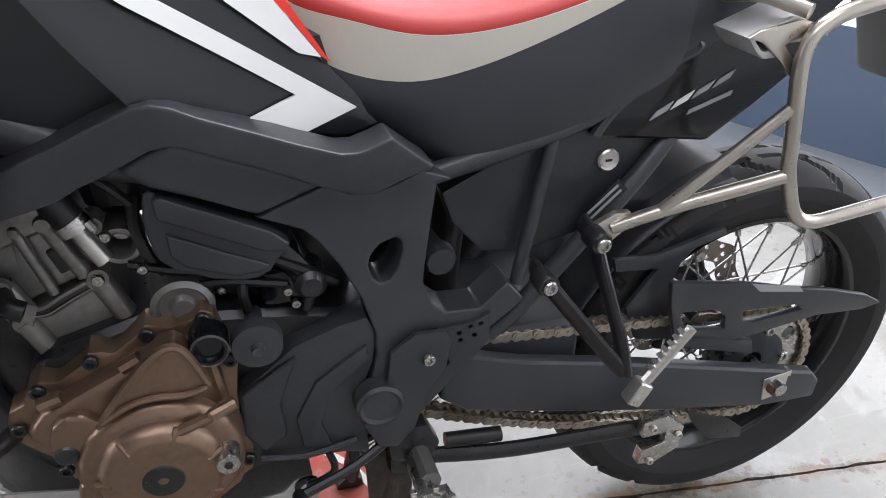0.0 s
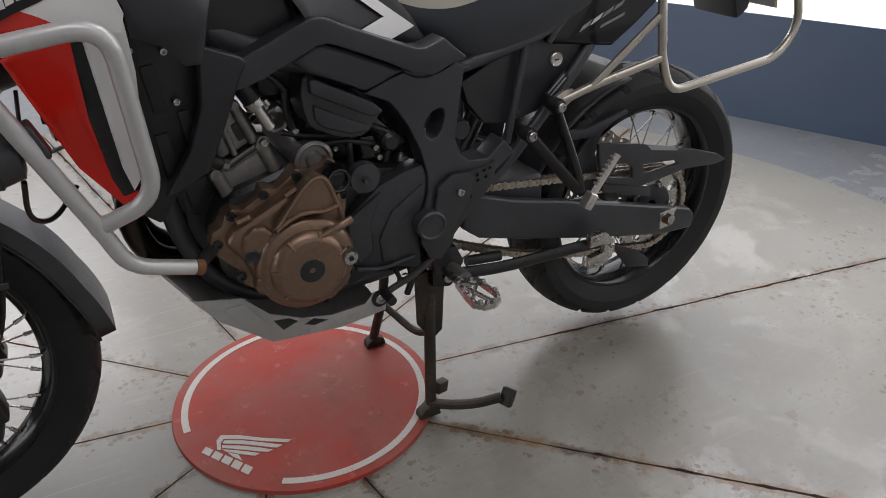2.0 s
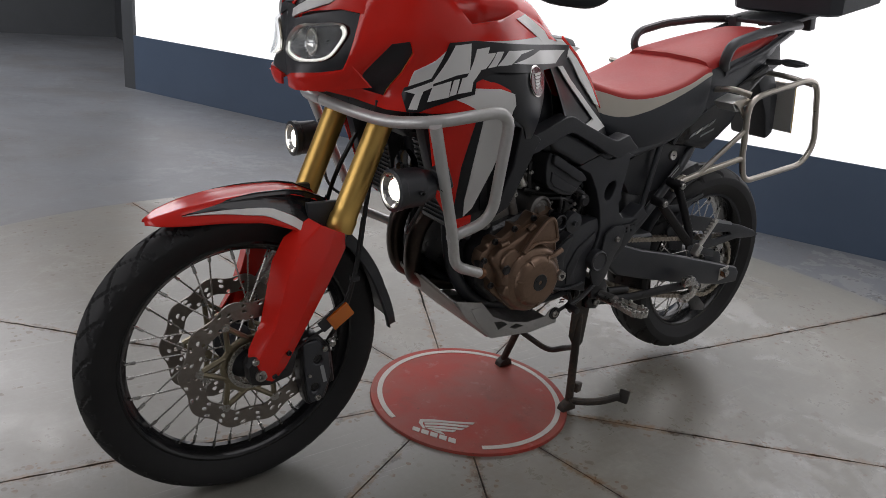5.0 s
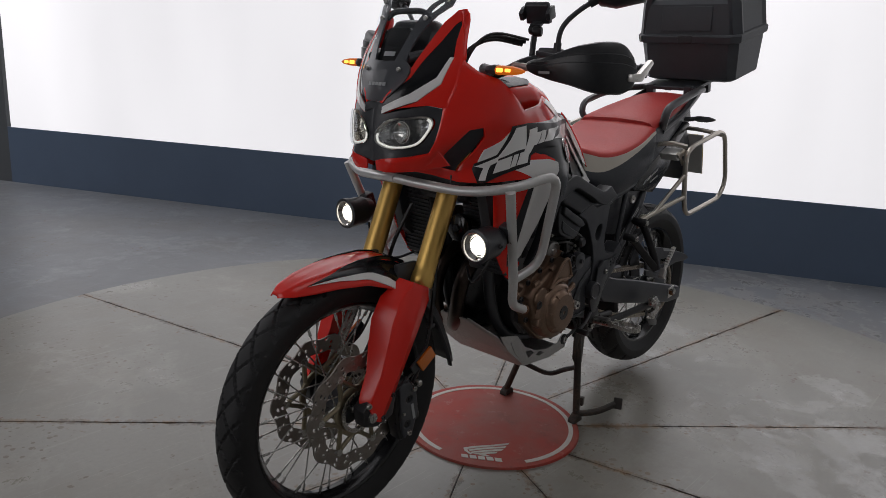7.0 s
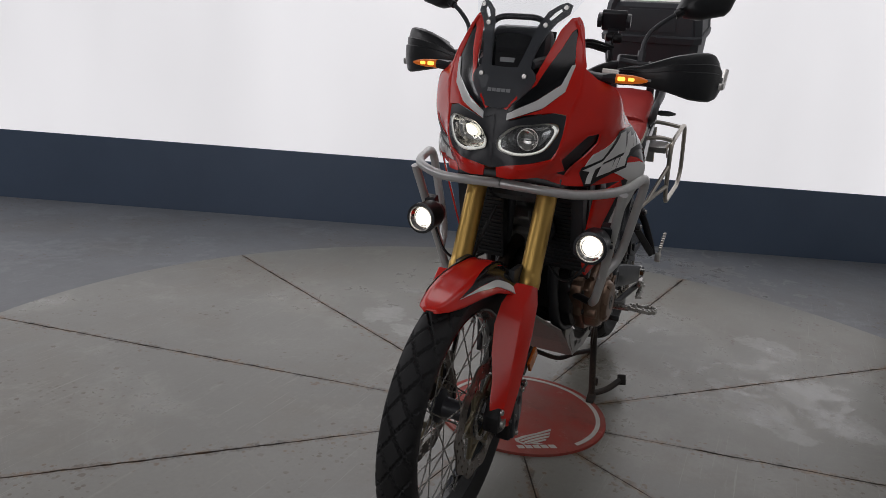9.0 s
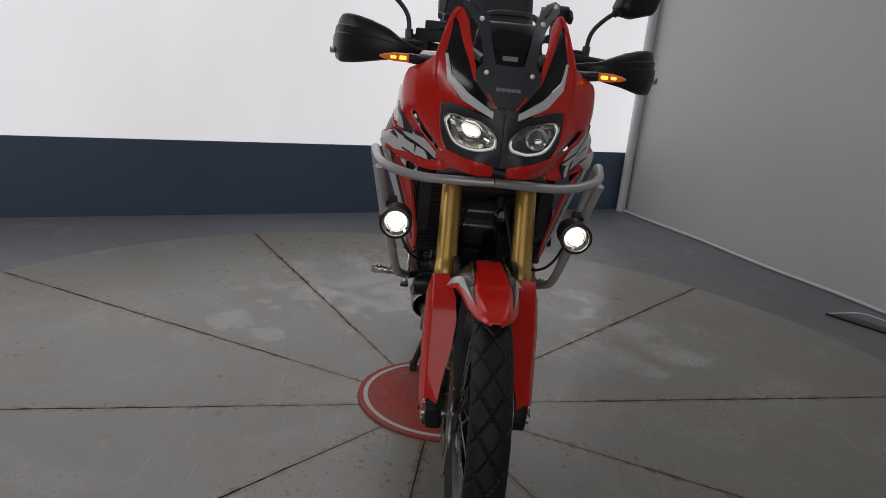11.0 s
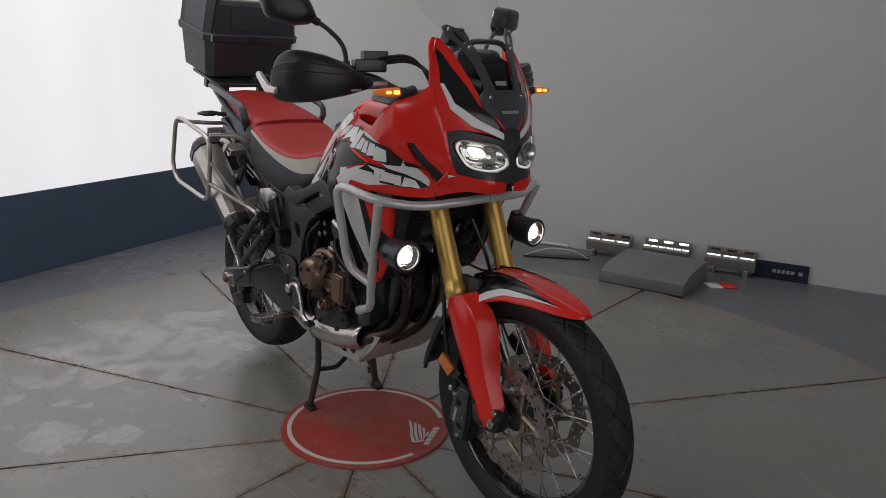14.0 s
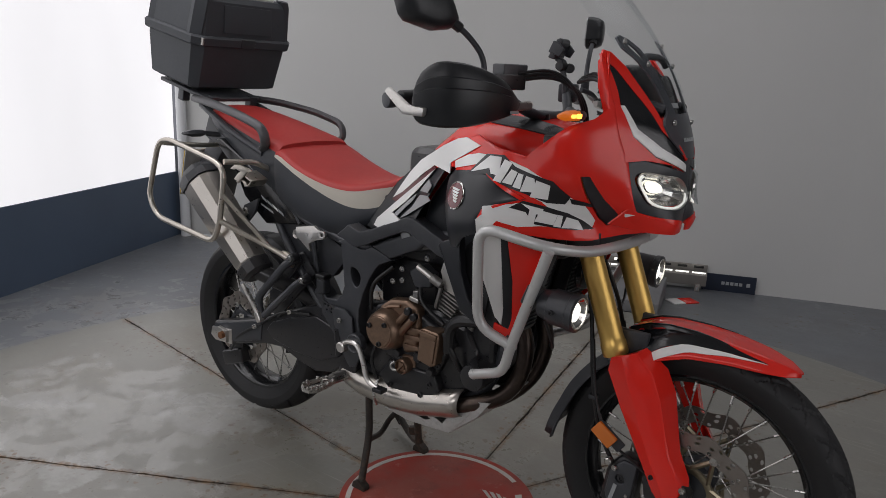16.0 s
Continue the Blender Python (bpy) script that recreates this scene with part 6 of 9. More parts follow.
    # black moulded cover that follows the frame under the tank
    cover = [(-1.0, 0.812), (-0.985, 0.835), (-0.953, 0.846), (-0.928, 0.858), (-0.904, 0.867), (-0.879, 0.879), (-0.854, 0.889), (-0.839, 0.895), (-0.823, 0.896), (-0.807, 0.892), (-0.785, 0.881), (-0.747, 0.866), (-0.702, 0.848), (-0.66, 0.833), (-0.644, 0.832), (-0.626, 0.838), (-0.609, 0.845), (-0.59, 0.829), (-0.564, 0.809), (-0.57, 0.804), (-0.582, 0.803), (-0.603, 0.796), (-0.627, 0.785), (-0.645, 0.787), (-0.662, 0.792), (-0.684, 0.801), (-0.716, 0.817), (-0.746, 0.83), (-0.776, 0.842), (-0.799, 0.852), (-0.813, 0.856), (-0.83, 0.854), (-0.849, 0.845), (-0.869, 0.835), (-0.895, 0.825), (-0.916, 0.814), (-0.94, 0.807), (-0.964, 0.801), (-0.985, 0.772)]
    part("frame_cover", plate(cover, s * 0.15, s * 0.197, 0.013, segments=4), PLASTIC, bike, "black moulded frame cover")
    part("cover_print", block(-0.80, s * 0.178, 0.845, 0.03, 0.0012, 0.018, 0.0, (0, 20, 0)), GREYDECAL, bike) if s > 0 else None

    # ---- nose ----
    front_skin("nose_red", [(0.032, 1.072), (0.105, 1.105), (0.144, 1.148), (0.154, 1.21), (0.145, 1.25), (0.138, 1.298), (0.141, 1.318), (0.150, 1.30), (0.163, 1.255), (0.176, 1.211), (0.172, 1.15), (0.161, 1.094), (0.125, 1.098), (0.07, 1.088)], RED, s, 0.001, 0.006, "glossy red nose panel")
    front_skin("white_trim", [(0.154, 1.212), (0.147, 1.212), (0.134, 1.164), (0.090, 1.124), (0.030, 1.089), (0.030, 1.073), (0.105, 1.107), (0.144, 1.149)], WHITE, s, 0.003, 0.004, "white trim line")
    front_skin("nose_window", [(0.139, 1.300), (0.146, 1.25), (0.150, 1.212), (0.134, 1.166), (0.090, 1.126), (0.034, 1.094), (0.020, 1.10), (0.05, 1.14), (0.079, 1.184), (0.099, 1.255), (0.118, 1.29)], GLOSSBLACK, s, 0.0, 0.005, "gloss black inset panel")
    front_skin("red_edge", [(0.02, 1.10), (0.05, 1.137), (0.076, 1.175), (0.087, 1.218), (0.096, 1.258), (0.102, 1.293), (0.118, 1.323), (0.133, 1.327), (0.141, 1.318), (0.137, 1.302), (0.127, 1.289), (0.115, 1.245), (0.095, 1.195), (0.083, 1.16), (0.057, 1.132), (0.027, 1.097)], RED, s, 0.003, 0.005)
    part("nose_horn", plate([(-1.300, 1.312), (-1.290, 1.304), (-1.295, 1.25), (-1.315, 1.19), (-1.335, 1.205), (-1.322, 1.26)], s * 0.122, s * 0.14, 0.004), RED, bike)
    front_skin("chin_red", [(0.015, 0.958), (0.043, 0.966), (0.10, 0.975), (0.13, 0.985), (0.15, 0.995), (0.155, 0.955), (0.10, 0.938), (0.05, 0.933), (0.018, 0.935)], RED, s, 0.001, 0.006, "red chin panel")
    lamp = group_part("headlamp", (-1.44, s * 0.075, 1.03), bike, "lit clear headlamp in a black pod" if s > 0 else "clear headlamp with a lit rim in a black pod")
    eye = [(0.136, 1.071), (0.112, 1.072), (0.088, 1.067), (0.055, 1.062), (0.03, 1.046), (0.014, 1.024), (0.016, 1.004), (0.034, 0.996), (0.062, 0.991), (0.096, 0.995), (0.12, 1.007), (0.135, 1.03), (0.144, 1.056)]
    cx, cz = 0.078, 1.03
    eye = smooth_ring(eye)

    def inset(k, lift=0.0):
        return [(s * (cx + (u - cx) * k), cz + lift + (v - cz) * k) for u, v in eye]

    pod = [(0.0, 1.092), (0.037, 1.072), (0.075, 1.084), (0.125, 1.097), (0.160, 1.091), (0.163, 1.05), (0.145, 1.0), (0.127, 0.984), (0.085, 0.972), (0.043, 0.966), (0.0, 0.955)]
    part("lamp_pod", skin([(s * u, v) for u, v in pod], on_front, 0.008, -0.003, 4, [inset(1.0)], 0.001), PLASTIC, lamp, "black pod", sharp=0.8)

    def cup(steps, lift=0.0):
        return loft([[on_front(u, v, d) for u, v in inset(k, lift)] for k, d in steps], caps=False)

    part("reflector_rim", cup(((1.0, 0.003), (0.9, -0.002), (0.89, -0.008))), ALU, lamp, "ribbed clear rim", sharp=0.5)
    if s > 0:
        part("bowl", cup(((0.9, -0.004), (0.84, -0.012), (0.74, -0.024), (0.55, -0.031), (0.3, -0.034)), 0.004), CHROME, lamp, "bright faceted bowl", smooth=False)
        part("lamp_core", skin(inset(0.32, 0.006), on_front, 0.003, -0.027, 2), BEAM, lamp, "bright lamp core")
    else:
        part("bowl", cup(((0.9, -0.004), (0.8, -0.012), (0.66, -0.024), (0.4, -0.031), (0.05, -0.033)), 0.004), DARKCUP, lamp, "dark bowl", smooth=False)
        part("bowl_divider", block(-1.437, s * 0.078, 1.03, 0.03, 0.05, 0.0025, 0.001, (0, 0, s * -22)), DARKCUP, lamp)
        part("inner_cup", lathe([(0, 0.0), (0.012, 0.001), (0.02, 0.005), (0.025, 0.010), (0.027, 0.010), (0.024, 0.003), (0.012, -0.002), (0, -0.003)], (0, 0, 0), 30, close=False), CHROME, lamp).matrix_world = pose(-1.444, s * 0.083, 1.032, 0, 0, 90)
    ring = [(cx + (u - cx) * 0.93, cz + (v - cz) * 0.93) for u, v in eye[15:] + [eye[0]]]
    back = [(cx + (u - cx) * 0.87, cz + (v - cz) * 0.835) for u, v in reversed(eye[15:] + [eye[0]])]
    front_skin("running_light", ring + back, DAYLIGHT, s, 0.002, 0.004, "lit rim", lamp)
    front_skin("lens", eye, LENS, s, 0.011, 0.002, "clear lens", lamp).visible_shadow = False
    ind = group_part("front_indicator", (-1.3, s * 0.27, 1.188), bike, "lit amber indicator")
    lens = loft([[(-1.3 + dx * k, s * y, 1.188 + dz * k) for dx, dz in ((-0.018, 0.0), (-0.012, 0.011), (0.004, 0.013), (0.016, 0.006), (0.016, -0.006), (0.004, -0.012), (-0.012, -0.01))] for y, k in ((0.222, 0.55), (0.24, 0.9), (0.28, 0.85), (0.305, 0.55), (0.318, 0.2))])
    part("indicator_lens", lens, AMBER, ind, "glowing amber lens", sharp=1.0)
    for k in range(2):
        part("indicator_core", block(-1.3165, s * (0.258 + 0.024 * k), 1.1885, 0.006, 0.018 - 0.003 * k, 0.010 - 0.002 * k, 0.003), AMBERHOT, ind)
    part("indicator_base", loft([[(-1.3 + dx * k, s * y, 1.188 + dz * k) for dx, dz in ((-0.018, 0.0), (-0.012, 0.011), (0.004, 0.013), (0.016, 0.006), (0.016, -0.006), (0.004, -0.012), (-0.012, -0.01))] for y, k in ((0.21, 0.6), (0.225, 0.9), (0.24, 1.02), (0.243, 0.95))]), PLASTIC, ind)
    part("indicator_stalk", tube([(-1.3, s * 0.232, 1.188), (-1.27, s * 0.2, 1.185), (-1.24, s * 0.15, 1.19)], 0.013, 0.02), PLASTIC, ind)

def on_screen(u, v, d):
    return Vector((-1.471 + 0.312 * (v - 1.105) + max(0.0, v - 1.15) ** 2 + 2.3 * u * u - d, u, v))


# centre nose, screen and dash
for s in (-1, 1):
    front_skin("nose_black", [(0, 1.10), (0.02, 1.10), (0.034, 1.094), (0.03, 1.075), (0.0, 1.085)], PLASTIC, s, 0.001, 0.006)
    part("arm_root", tube([on_screen(s * 0.062, 1.205, -0.008), (-1.385, s * 0.075, 1.215), (-1.34, s * 0.09, 1.22)], 0.012, 0.02, 10), PLASTIC, bike)
    for u, v in ((0.055, 1.178), (0.074, 1.300), (0.108, 1.345)):
        part("screen_bolt", moved(lathe([(0, 0), (0.0065, 0), (0.0055, 0.004), (0, 0.0045)], (0, 0, 0), 14, close=False), pose(*on_screen(s * u, v, 0.003), 0, 0, 90)), STEEL, bike)
part("screen_bar", tube([on_screen(u, v, -0.012) for u, v in ((-0.072, 1.298), (-0.052, 1.318), (0.052, 1.318), (0.072, 1.298))], 0.0075, 0.03), PLASTIC, bike)
screen = group_part("windscreen", (-1.43, 0, 1.2), bike, "smoked lower screen with two arms and a tall clear upper screen")


half = [(0, 1.10), (0.026, 1.103), (0.043, 1.113), (0.074, 1.15), (0.081, 1.172), (0.077, 1.185), (0.064, 1.198), (0.066, 1.225), (0.073, 1.255), (0.084, 1.285), (0.097, 1.308), (0.118, 1.330), (0.119, 1.352), (0.106, 1.358), (0.090, 1.350), (0.070, 1.332), (0.056, 1.297), (0.051, 1.27), (0.042, 1.228), (0.034, 1.198), (0, 1.196)]
slots = [[(s * u, v) for u, v in ((0.081, 1.311), (0.091, 1.322), (0.101, 1.336), (0.097, 1.342), (0.085, 1.331), (0.076, 1.316))] for s in (-1, 1)]
part("smoked_screen", skin(half + [(-u, v) for u, v in half[-2:0:-1]], on_screen, 0.005, 0.0, 4, slots), SMOKE, screen, "smoked plastic lower screen with two arms")
part("vent_recess", skin([(-0.050, 1.268), (-0.03, 1.277), (0.03, 1.277), (0.050, 1.268), (0.036, 1.19), (-0.036, 1.19)], on_screen, 0.003, -0.012, 3), GLOSSBLACK, screen)
part("vent_print", skin([(-0.019, 1.219), (0.019, 1.219), (0.018, 1.208), (-0.018, 1.208)], on_screen, 0.0015, -0.010, 2), GREYDECAL, screen)
for k in range(5):
    u = -0.029 + k * 0.012
    part("print_bar", skin([(u, 1.146), (u + 0.010, 1.146), (u + 0.010, 1.138), (u, 1.138)], on_screen, 0.001, 0.0035, 1), GREYDECAL, screen)
tall = [(0, 1.24), (0.07, 1.245), (0.088, 1.278), (0.124, 1.33), (0.149, 1.385), (0.158, 1.47), (0.15, 1.53), (0.11, 1.575), (0.05, 1.59), (0, 1.592)]
pane = part("clear_screen", skin(tall + [(-u, v) for u, v in tall[-2:0:-1]], on_screen, 0.003, 0.004, 3), SCREEN, screen, "tall clear upper screen")
pane.visible_shadow = False
dash = group_part("dashboard", (-1.31, 0, 1.24), bike, "black dashboard")
part("dash_shell", block(-1.335, 0, 1.235, 0.07, 0.19, 0.13, 0.03, (0, 22, 0), 0.8), PLASTIC, dash)
part("dash_face", block(-1.30, 0, 1.25, 0.006, 0.15, 0.085, 0.003, (0, 22, 0)), GLOSSBLACK, dash)
part("nose_frame", block(-1.36, 0, 1.09, 0.10, 0.17, 0.22, 0.03, (0, 14, 0), 0.75), DARK, bike)
horn = group_part("horn", (-1.154, -0.079, 0.76), bike, "round black horn")
part("horn_body", moved(lathe([(0, 0), (0.036, 0), (0.04, 0.006), (0.038, 0.018), (0.03, 0.022), (0.012, 0.024), (0.01, 0.03), (0, 0.03)], (0, 0, 0), 30, close=False), pose(-1.195, -0.072, 0.765, 0, 0, 90)), GLOSSBLACK, horn)

# ---- tank ----
TANK = [(-1.24, 0.11, 1.13, 1.04), (-1.17, 0.145, 1.158, 1.06), (-1.10, 0.162, 1.172, 1.07), (-1.0, 0.165, 1.178, 1.07), (-0.92, 0.15, 1.155, 1.05), (-0.84, 0.128, 1.10, 1.0), (-0.76, 0.105, 1.03, 0.945), (-0.69, 0.088, 0.975, 0.90)]


def tank_at(x, ang, d):
    k = max(0, min(len(TANK) - 2, sum(1 for t in TANK[1:] if t[0] <= x)))
    a, b = TANK[k], TANK[k + 1]
    u = (x - a[0]) / (b[0] - a[0])
    w, top, edge = (a[i] + (b[i] - a[i]) * u for i in (1, 2, 3))
    c, sn = math.cos(ang), math.sin(ang)
    return Vector((x, math.copysign(abs(sn) ** 0.75, sn) * (w + d), edge + (top - edge + d) * max(0.0, c) ** 0.7))


rows = []
for k in range(36):
    x = -1.24 + 0.55 * k / 35
    ring = [tank_at(x, -math.pi / 2 + math.pi * i / 24, 0) for i in range(25)]
    rows.append(ring + [Vector((x, 0.08, ring[-1].z - 0.1)), Vector((x, -0.08, ring[0].z - 0.1))])
tank = group_part("fuel_tank", (-0.97, 0, 1.08), bike, "red fuel tank with black pads")
part("tank_shell", loft(rows), RED, tank, "glossy red tank shell")
for s in (-1, 1):
    pad = [(-1.215, 0.42), (-1.12, 0.40), (-1.02, 0.44), (-0.99, 0.62), (-1.02, 0.82), (-1.10, 0.88), (-1.20, 0.86)]
    part("tank_pad", skin([(x, s * a) for x, a in pad], tank_at, 0.006, 0.003, 4, (), 0.001), PLASTIC, tank, "black textured tank pad")
part("tank_cap", moved(lathe([(0, 0), (0.042, 0), (0.042, 0.008), (0.036, 0.012), (0, 0.013)], (0, 0, 0), 36, close=False), pose(-1.08, 0, 1.17, 90, 0, 0)), SATIN, tank)
part("inner_body", block(-0.98, 0, 0.95, 0.50, 0.20, 0.24, 0.04), DARK, bike)
part("airbox_side", block(-0.72, 0, 0.84, 0.40, 0.20, 0.20, 0.04), DARK, bike)

# ---- seat ----
FRONT_SEAT = [(-0.715, 0.06, 1.0, 0.975, 0.95, 0.925), (-0.68, 0.082, 0.975, 0.949, 0.909, 0.885), (-0.63, 0.108, 0.959, 0.937, 0.884, 0.84), (-0.57, 0.13, 0.947, 0.925, 0.878, 0.8), (-0.51, 0.146, 0.946, 0.927, 0.892, 0.768), (-0.44, 0.158, 0.959, 0.942, 0.919, 0.79), (-0.36, 0.163, 0.984, 0.968, 0.954, 0.823), (-0.29, 0.16, 1.017, 0.998, 0.986, 0.852), (-0.262, 0.156, 1.027, 1.002, 0.996, 0.866)]
REAR_SEAT = [(-0.272, 0.15, 1.036, 1.004, 0.868), (-0.25, 0.152, 1.046, 1.012, 0.876), (-0.17, 0.147, 1.066, 1.034, 0.908), (-0.08, 0.138, 1.088, 1.058, 0.955), (0.02, 0.122, 1.112, 1.082, 1.005), (0.10, 0.103, 1.128, 1.098, 1.05), (0.135, 0.088, 1.126, 1.102, 1.07)]


def dense(rows, n=4):
    """Rows in between, on a smooth curve through the given ones."""
    out = []
    for i in range(len(rows) - 1):
        a, b, c, d = rows[max(0, i - 1)], rows[i], rows[i + 1], rows[min(len(rows) - 1, i + 2)]
        for k in range(n):
            f = k / n
            out.append(tuple(0.5 * (2 * q + (r - p) * f + (2 * p - 5 * q + 4 * r - t) * f * f + (3 * q - p - 3 * r + t) * f ** 3) for p, q, r, t in zip(a, b, c, d)))
    return out + [rows[-1]]


FRONT_SEAT, REAR_SEAT = dense(FRONT_SEAT), dense(REAR_SEAT)


def saddle(rows, low):
    """Rings over the top of a seat, from one lower edge to the other."""
    out = []
    for r in rows:
        x, w, top, edge = r[:4]
        h = top - edge
        prof = [(w, edge - low), (w, edge), (w * 0.985, edge + h * 0.4), (w * 0.9, edge + h * 0.75), (w * 0.7, edge + h * 0.93), (w * 0.35, top), (0, top + 0.002)]
        out.append([(x, y, z) for y, z in prof] + [(x, -y, z) for y, z in reversed(prof[:-1])])
    return out


seat = group_part("seat", (-0.3, 0, 0.95), bike, "red and cream dual seat with black sides")
for name, rows in (("rider_cushion", FRONT_SEAT), ("passenger_cushion", REAR_SEAT)):
    part(name, loft(saddle(rows, 0.002)), SEATRED, seat, "red vinyl cushion", sharp=1.0)
for s in (-1, 1):
    band = [[(x, s * (w + 0.0015), e + 0.001), (x, s * (w + 0.003), (e + m) / 2), (x, s * (w + 0.003), m), (x, s * (w - 0.03), m), (x, s * (w - 0.03), e + 0.001)] for x, w, t, e, m, b in FRONT_SEAT]
    part("cream_band", loft(band), SEATWHITE, seat, "cream vinyl band", sharp=1.0)
    flank = [[(x, s * (w + 0.002), m + 0.001), (x, s * (w + 0.006), m - (m - b) * 0.3), (x, s * (w + 0.002), m - (m - b) * 0.75), (x, s * (w - 0.014), b), (x, s * (w - 0.05), b), (x, s * (w - 0.05), m)] for x, w, t, e, m, b in FRONT_SEAT]
    part("black_flank", loft(flank), SEATBLACK, seat, "black vinyl side", sharp=1.0)
    flank = [[(x, s * (w + 0.001), e + 0.001), (x, s * (w + 0.005), e - (e - b) * 0.3), (x, s * w, e - (e - b) * 0.75), (x, s * (w - 0.012), b), (x, s * (w - 0.05), b), (x, s * (w - 0.05), e)] for x, w, t, e, b in REAR_SEAT]
    part("black_flank", loft(flank), SEATBLACK, seat, "", sharp=1.0)
    # tail cowl with its print
    tail = group_part("tail_cowl", (-0.25, s * 0.13, 0.84), bike, "gloss black tail cowl")
    shell = [(-0.359, 0.8), (-0.338, 0.832), (-0.299, 0.863), (-0.257, 0.891), (-0.231, 0.908), (-0.198, 0.914)][:6] + [(-0.14, 0.945), (0.03, 1.03), (0.06, 1.02), (-0.05, 0.93)] + [(-0.092, 0.853), (-0.14, 0.815), (-0.196, 0.776), (-0.293, 0.789), (-0.347, 0.795)]
    part("cowl_shell", plate(shell, s * 0.10, s * 0.142, 0.01, segments=3), GLOSSBLACK, tail)
    part("cowl_edge", tube([(x, s * 0.141, z) for x, z in [(-0.355, 0.8), (-0.334, 0.831), (-0.295, 0.86), (-0.259, 0.884), (-0.233, 0.894), (-0.24, 0.905)]], 0.007, 0.03, 8), PLASTIC, tail)
    for k in range(4):
        x = -0.285 + k * 0.026
        z = 0.812 + k * 0.011
        part("print_mark", plate([(x, z), (x + 0.022, z + 0.011), (x + 0.029, z + 0.022), (x + 0.008, z + 0.011)], s * 0.1422, s * 0.1436, 0), GREYDECAL if k != 1 else WHITE, tail)
    part("print_mark", plate([(-0.235, 0.815), (-0.178, 0.835), (-0.176, 0.841), (-0.233, 0.821)], s * 0.1422, s * 0.1436, 0), GREYDECAL, tail)
    # grab rail
    rail = group_part("grab_rail", (0, s * 0.16, 1.08), bike, "grey cast grab rail")
    part("rail", tube([(-0.20, s * 0.15, 1.015), (-0.235, s * 0.168, 1.035), (-0.222, s * 0.172, 1.083), (-0.10, s * 0.168, 1.115), (0.06, s * 0.145, 1.14), (0.20, s * 0.11, 1.15)], 0.0115, 0.035, 10, flat=1.3), RAILGREY, rail)
    part("rail_root", tube([(-0.20, s * 0.148, 1.0), (-0.02, s * 0.14, 1.06), (0.16, s * 0.11, 1.13)], 0.0115, 0.04, 10), SATIN, rail)
    # rear indicator
    ri = group_part("rear_indicator", (0.15, s * 0.17, 1.035), bike, "black rear indicator on a stalk")
    part("stalk", tube([(0.10, s * 0.07, 1.03), (0.13, s * 0.12, 1.035)], 0.009, 0.01), PLASTIC, ri)
    body = loft([[(0.14 + dx * k, s * y, 1.037 + dz * k) for dx, dz in ((-0.028, 0.0), (-0.012, 0.012), (0.02, 0.01), (0.032, 0), (0.02, -0.01), (-0.012, -0.012))] for y, k in ((0.115, 0.5), (0.14, 0.95), (0.175, 0.9), (0.2, 0.35))])
    part("housing", body, PLASTIC, ri)
carrier = group_part("luggage_carrier", (0.2, 0, 1.15), bike, "black luggage carrier plate")
part("carrier_plate", block(0.26, 0, 1.178, 0.28, 0.22, 0.014, 0.005, (0, -13, 0)), SATIN, carrier)
for s in (-1, 1):
    for x in (0.14, 0.30):
        part("carrier_foot", block(x, s * 0.08, 1.15 + (x - 0.14) * 0.23 - 0.02, 0.03, 0.03, 0.06, 0.004, (0, -13, 0)), SATIN, carrier)
part("tail_tray", block(0.03, 0, 1.0, 0.34, 0.17, 0.11, 0.03, (0, -24, 0)), PLASTIC, bike)
fender_r = group_part("rear_fender", (0.25, 0, 0.92), bike, "black rear fender with plate holder")
part("fender_arm", plate([(0.07, 1.02), (0.17, 1.03), (0.245, 0.93), (0.27, 0.80), (0.235, 0.775), (0.20, 0.86), (0.13, 0.95)], -0.07, 0.07, 0.012), PLASTIC, fender_r)
part("tail_lamp", block(0.185, 0, 1.035, 0.05, 0.12, 0.04, 0.012, (0, 20, 0)), surface("red_lamp_lens", (0.35, 0.01, 0.01), 0.15, coat=0.6), fender_r, "red tail lamp")
part("number_plate", block(0.285, 0, 0.885, 0.005, 0.22, 0.165, 0.002, (0, -14, 0)), surface("plate_back", (0.5, 0.5, 0.48), 0.5), fender_r, "pale back of a number plate")
part("plate_edge", block(0.2885, 0, 0.885, 0.004, 0.222, 0.167, 0.001, (0, -14, 0)), surface("yellow_plate", (0.6, 0.4, 0.03), 0.4), fender_r, "yellow plate face")

# ---- front fender ----
FEND = [(-1.762, 0.012, 0.668, 0.006), (-1.735, 0.038, 0.682, 0.018), (-1.69, 0.054, 0.696, 0.03), (-1.62, 0.066, 0.709, 0.04), (-1.54, 0.078, 0.717, 0.052), (-1.48, 0.094, 0.718, 0.07), (-1.435, 0.104, 0.711, 0.085), (-1.405, 0.094, 0.698, 0.085), (-1.385, 0.075, 0.69, 0.085)]


def fender_at(x, v, d):
    k = max(0, min(len(FEND) - 2, sum(1 for t in FEND[1:] if t[0] <= x)))
    a, b = FEND[k], FEND[k + 1]
    u = (x - a[0]) / (b[0] - a[0])
    w, top, drop = (a[i] + (b[i] - a[i]) * u for i in (1, 2, 3))
    v = max(-1.0, min(1.0, v))
    e = abs(v)
    crest = min(0.66, 0.042 / w)
    if e < 0.45:
        y, fall = crest * e / 0.45, 0.10 * (e / 0.45) ** 2 - 0.10 * math.exp(-((e - 0.4) / 0.08) ** 2)
    else:
        t = (e - 0.45) / 0.55
        y, fall = crest + (1 - crest) * t ** 0.85, 0.10 + 0.90 * t ** 1.1
    return Vector((x, math.copysign(y, v) * (w + d), top + d * (1 - 0.5 * e) - drop * fall))


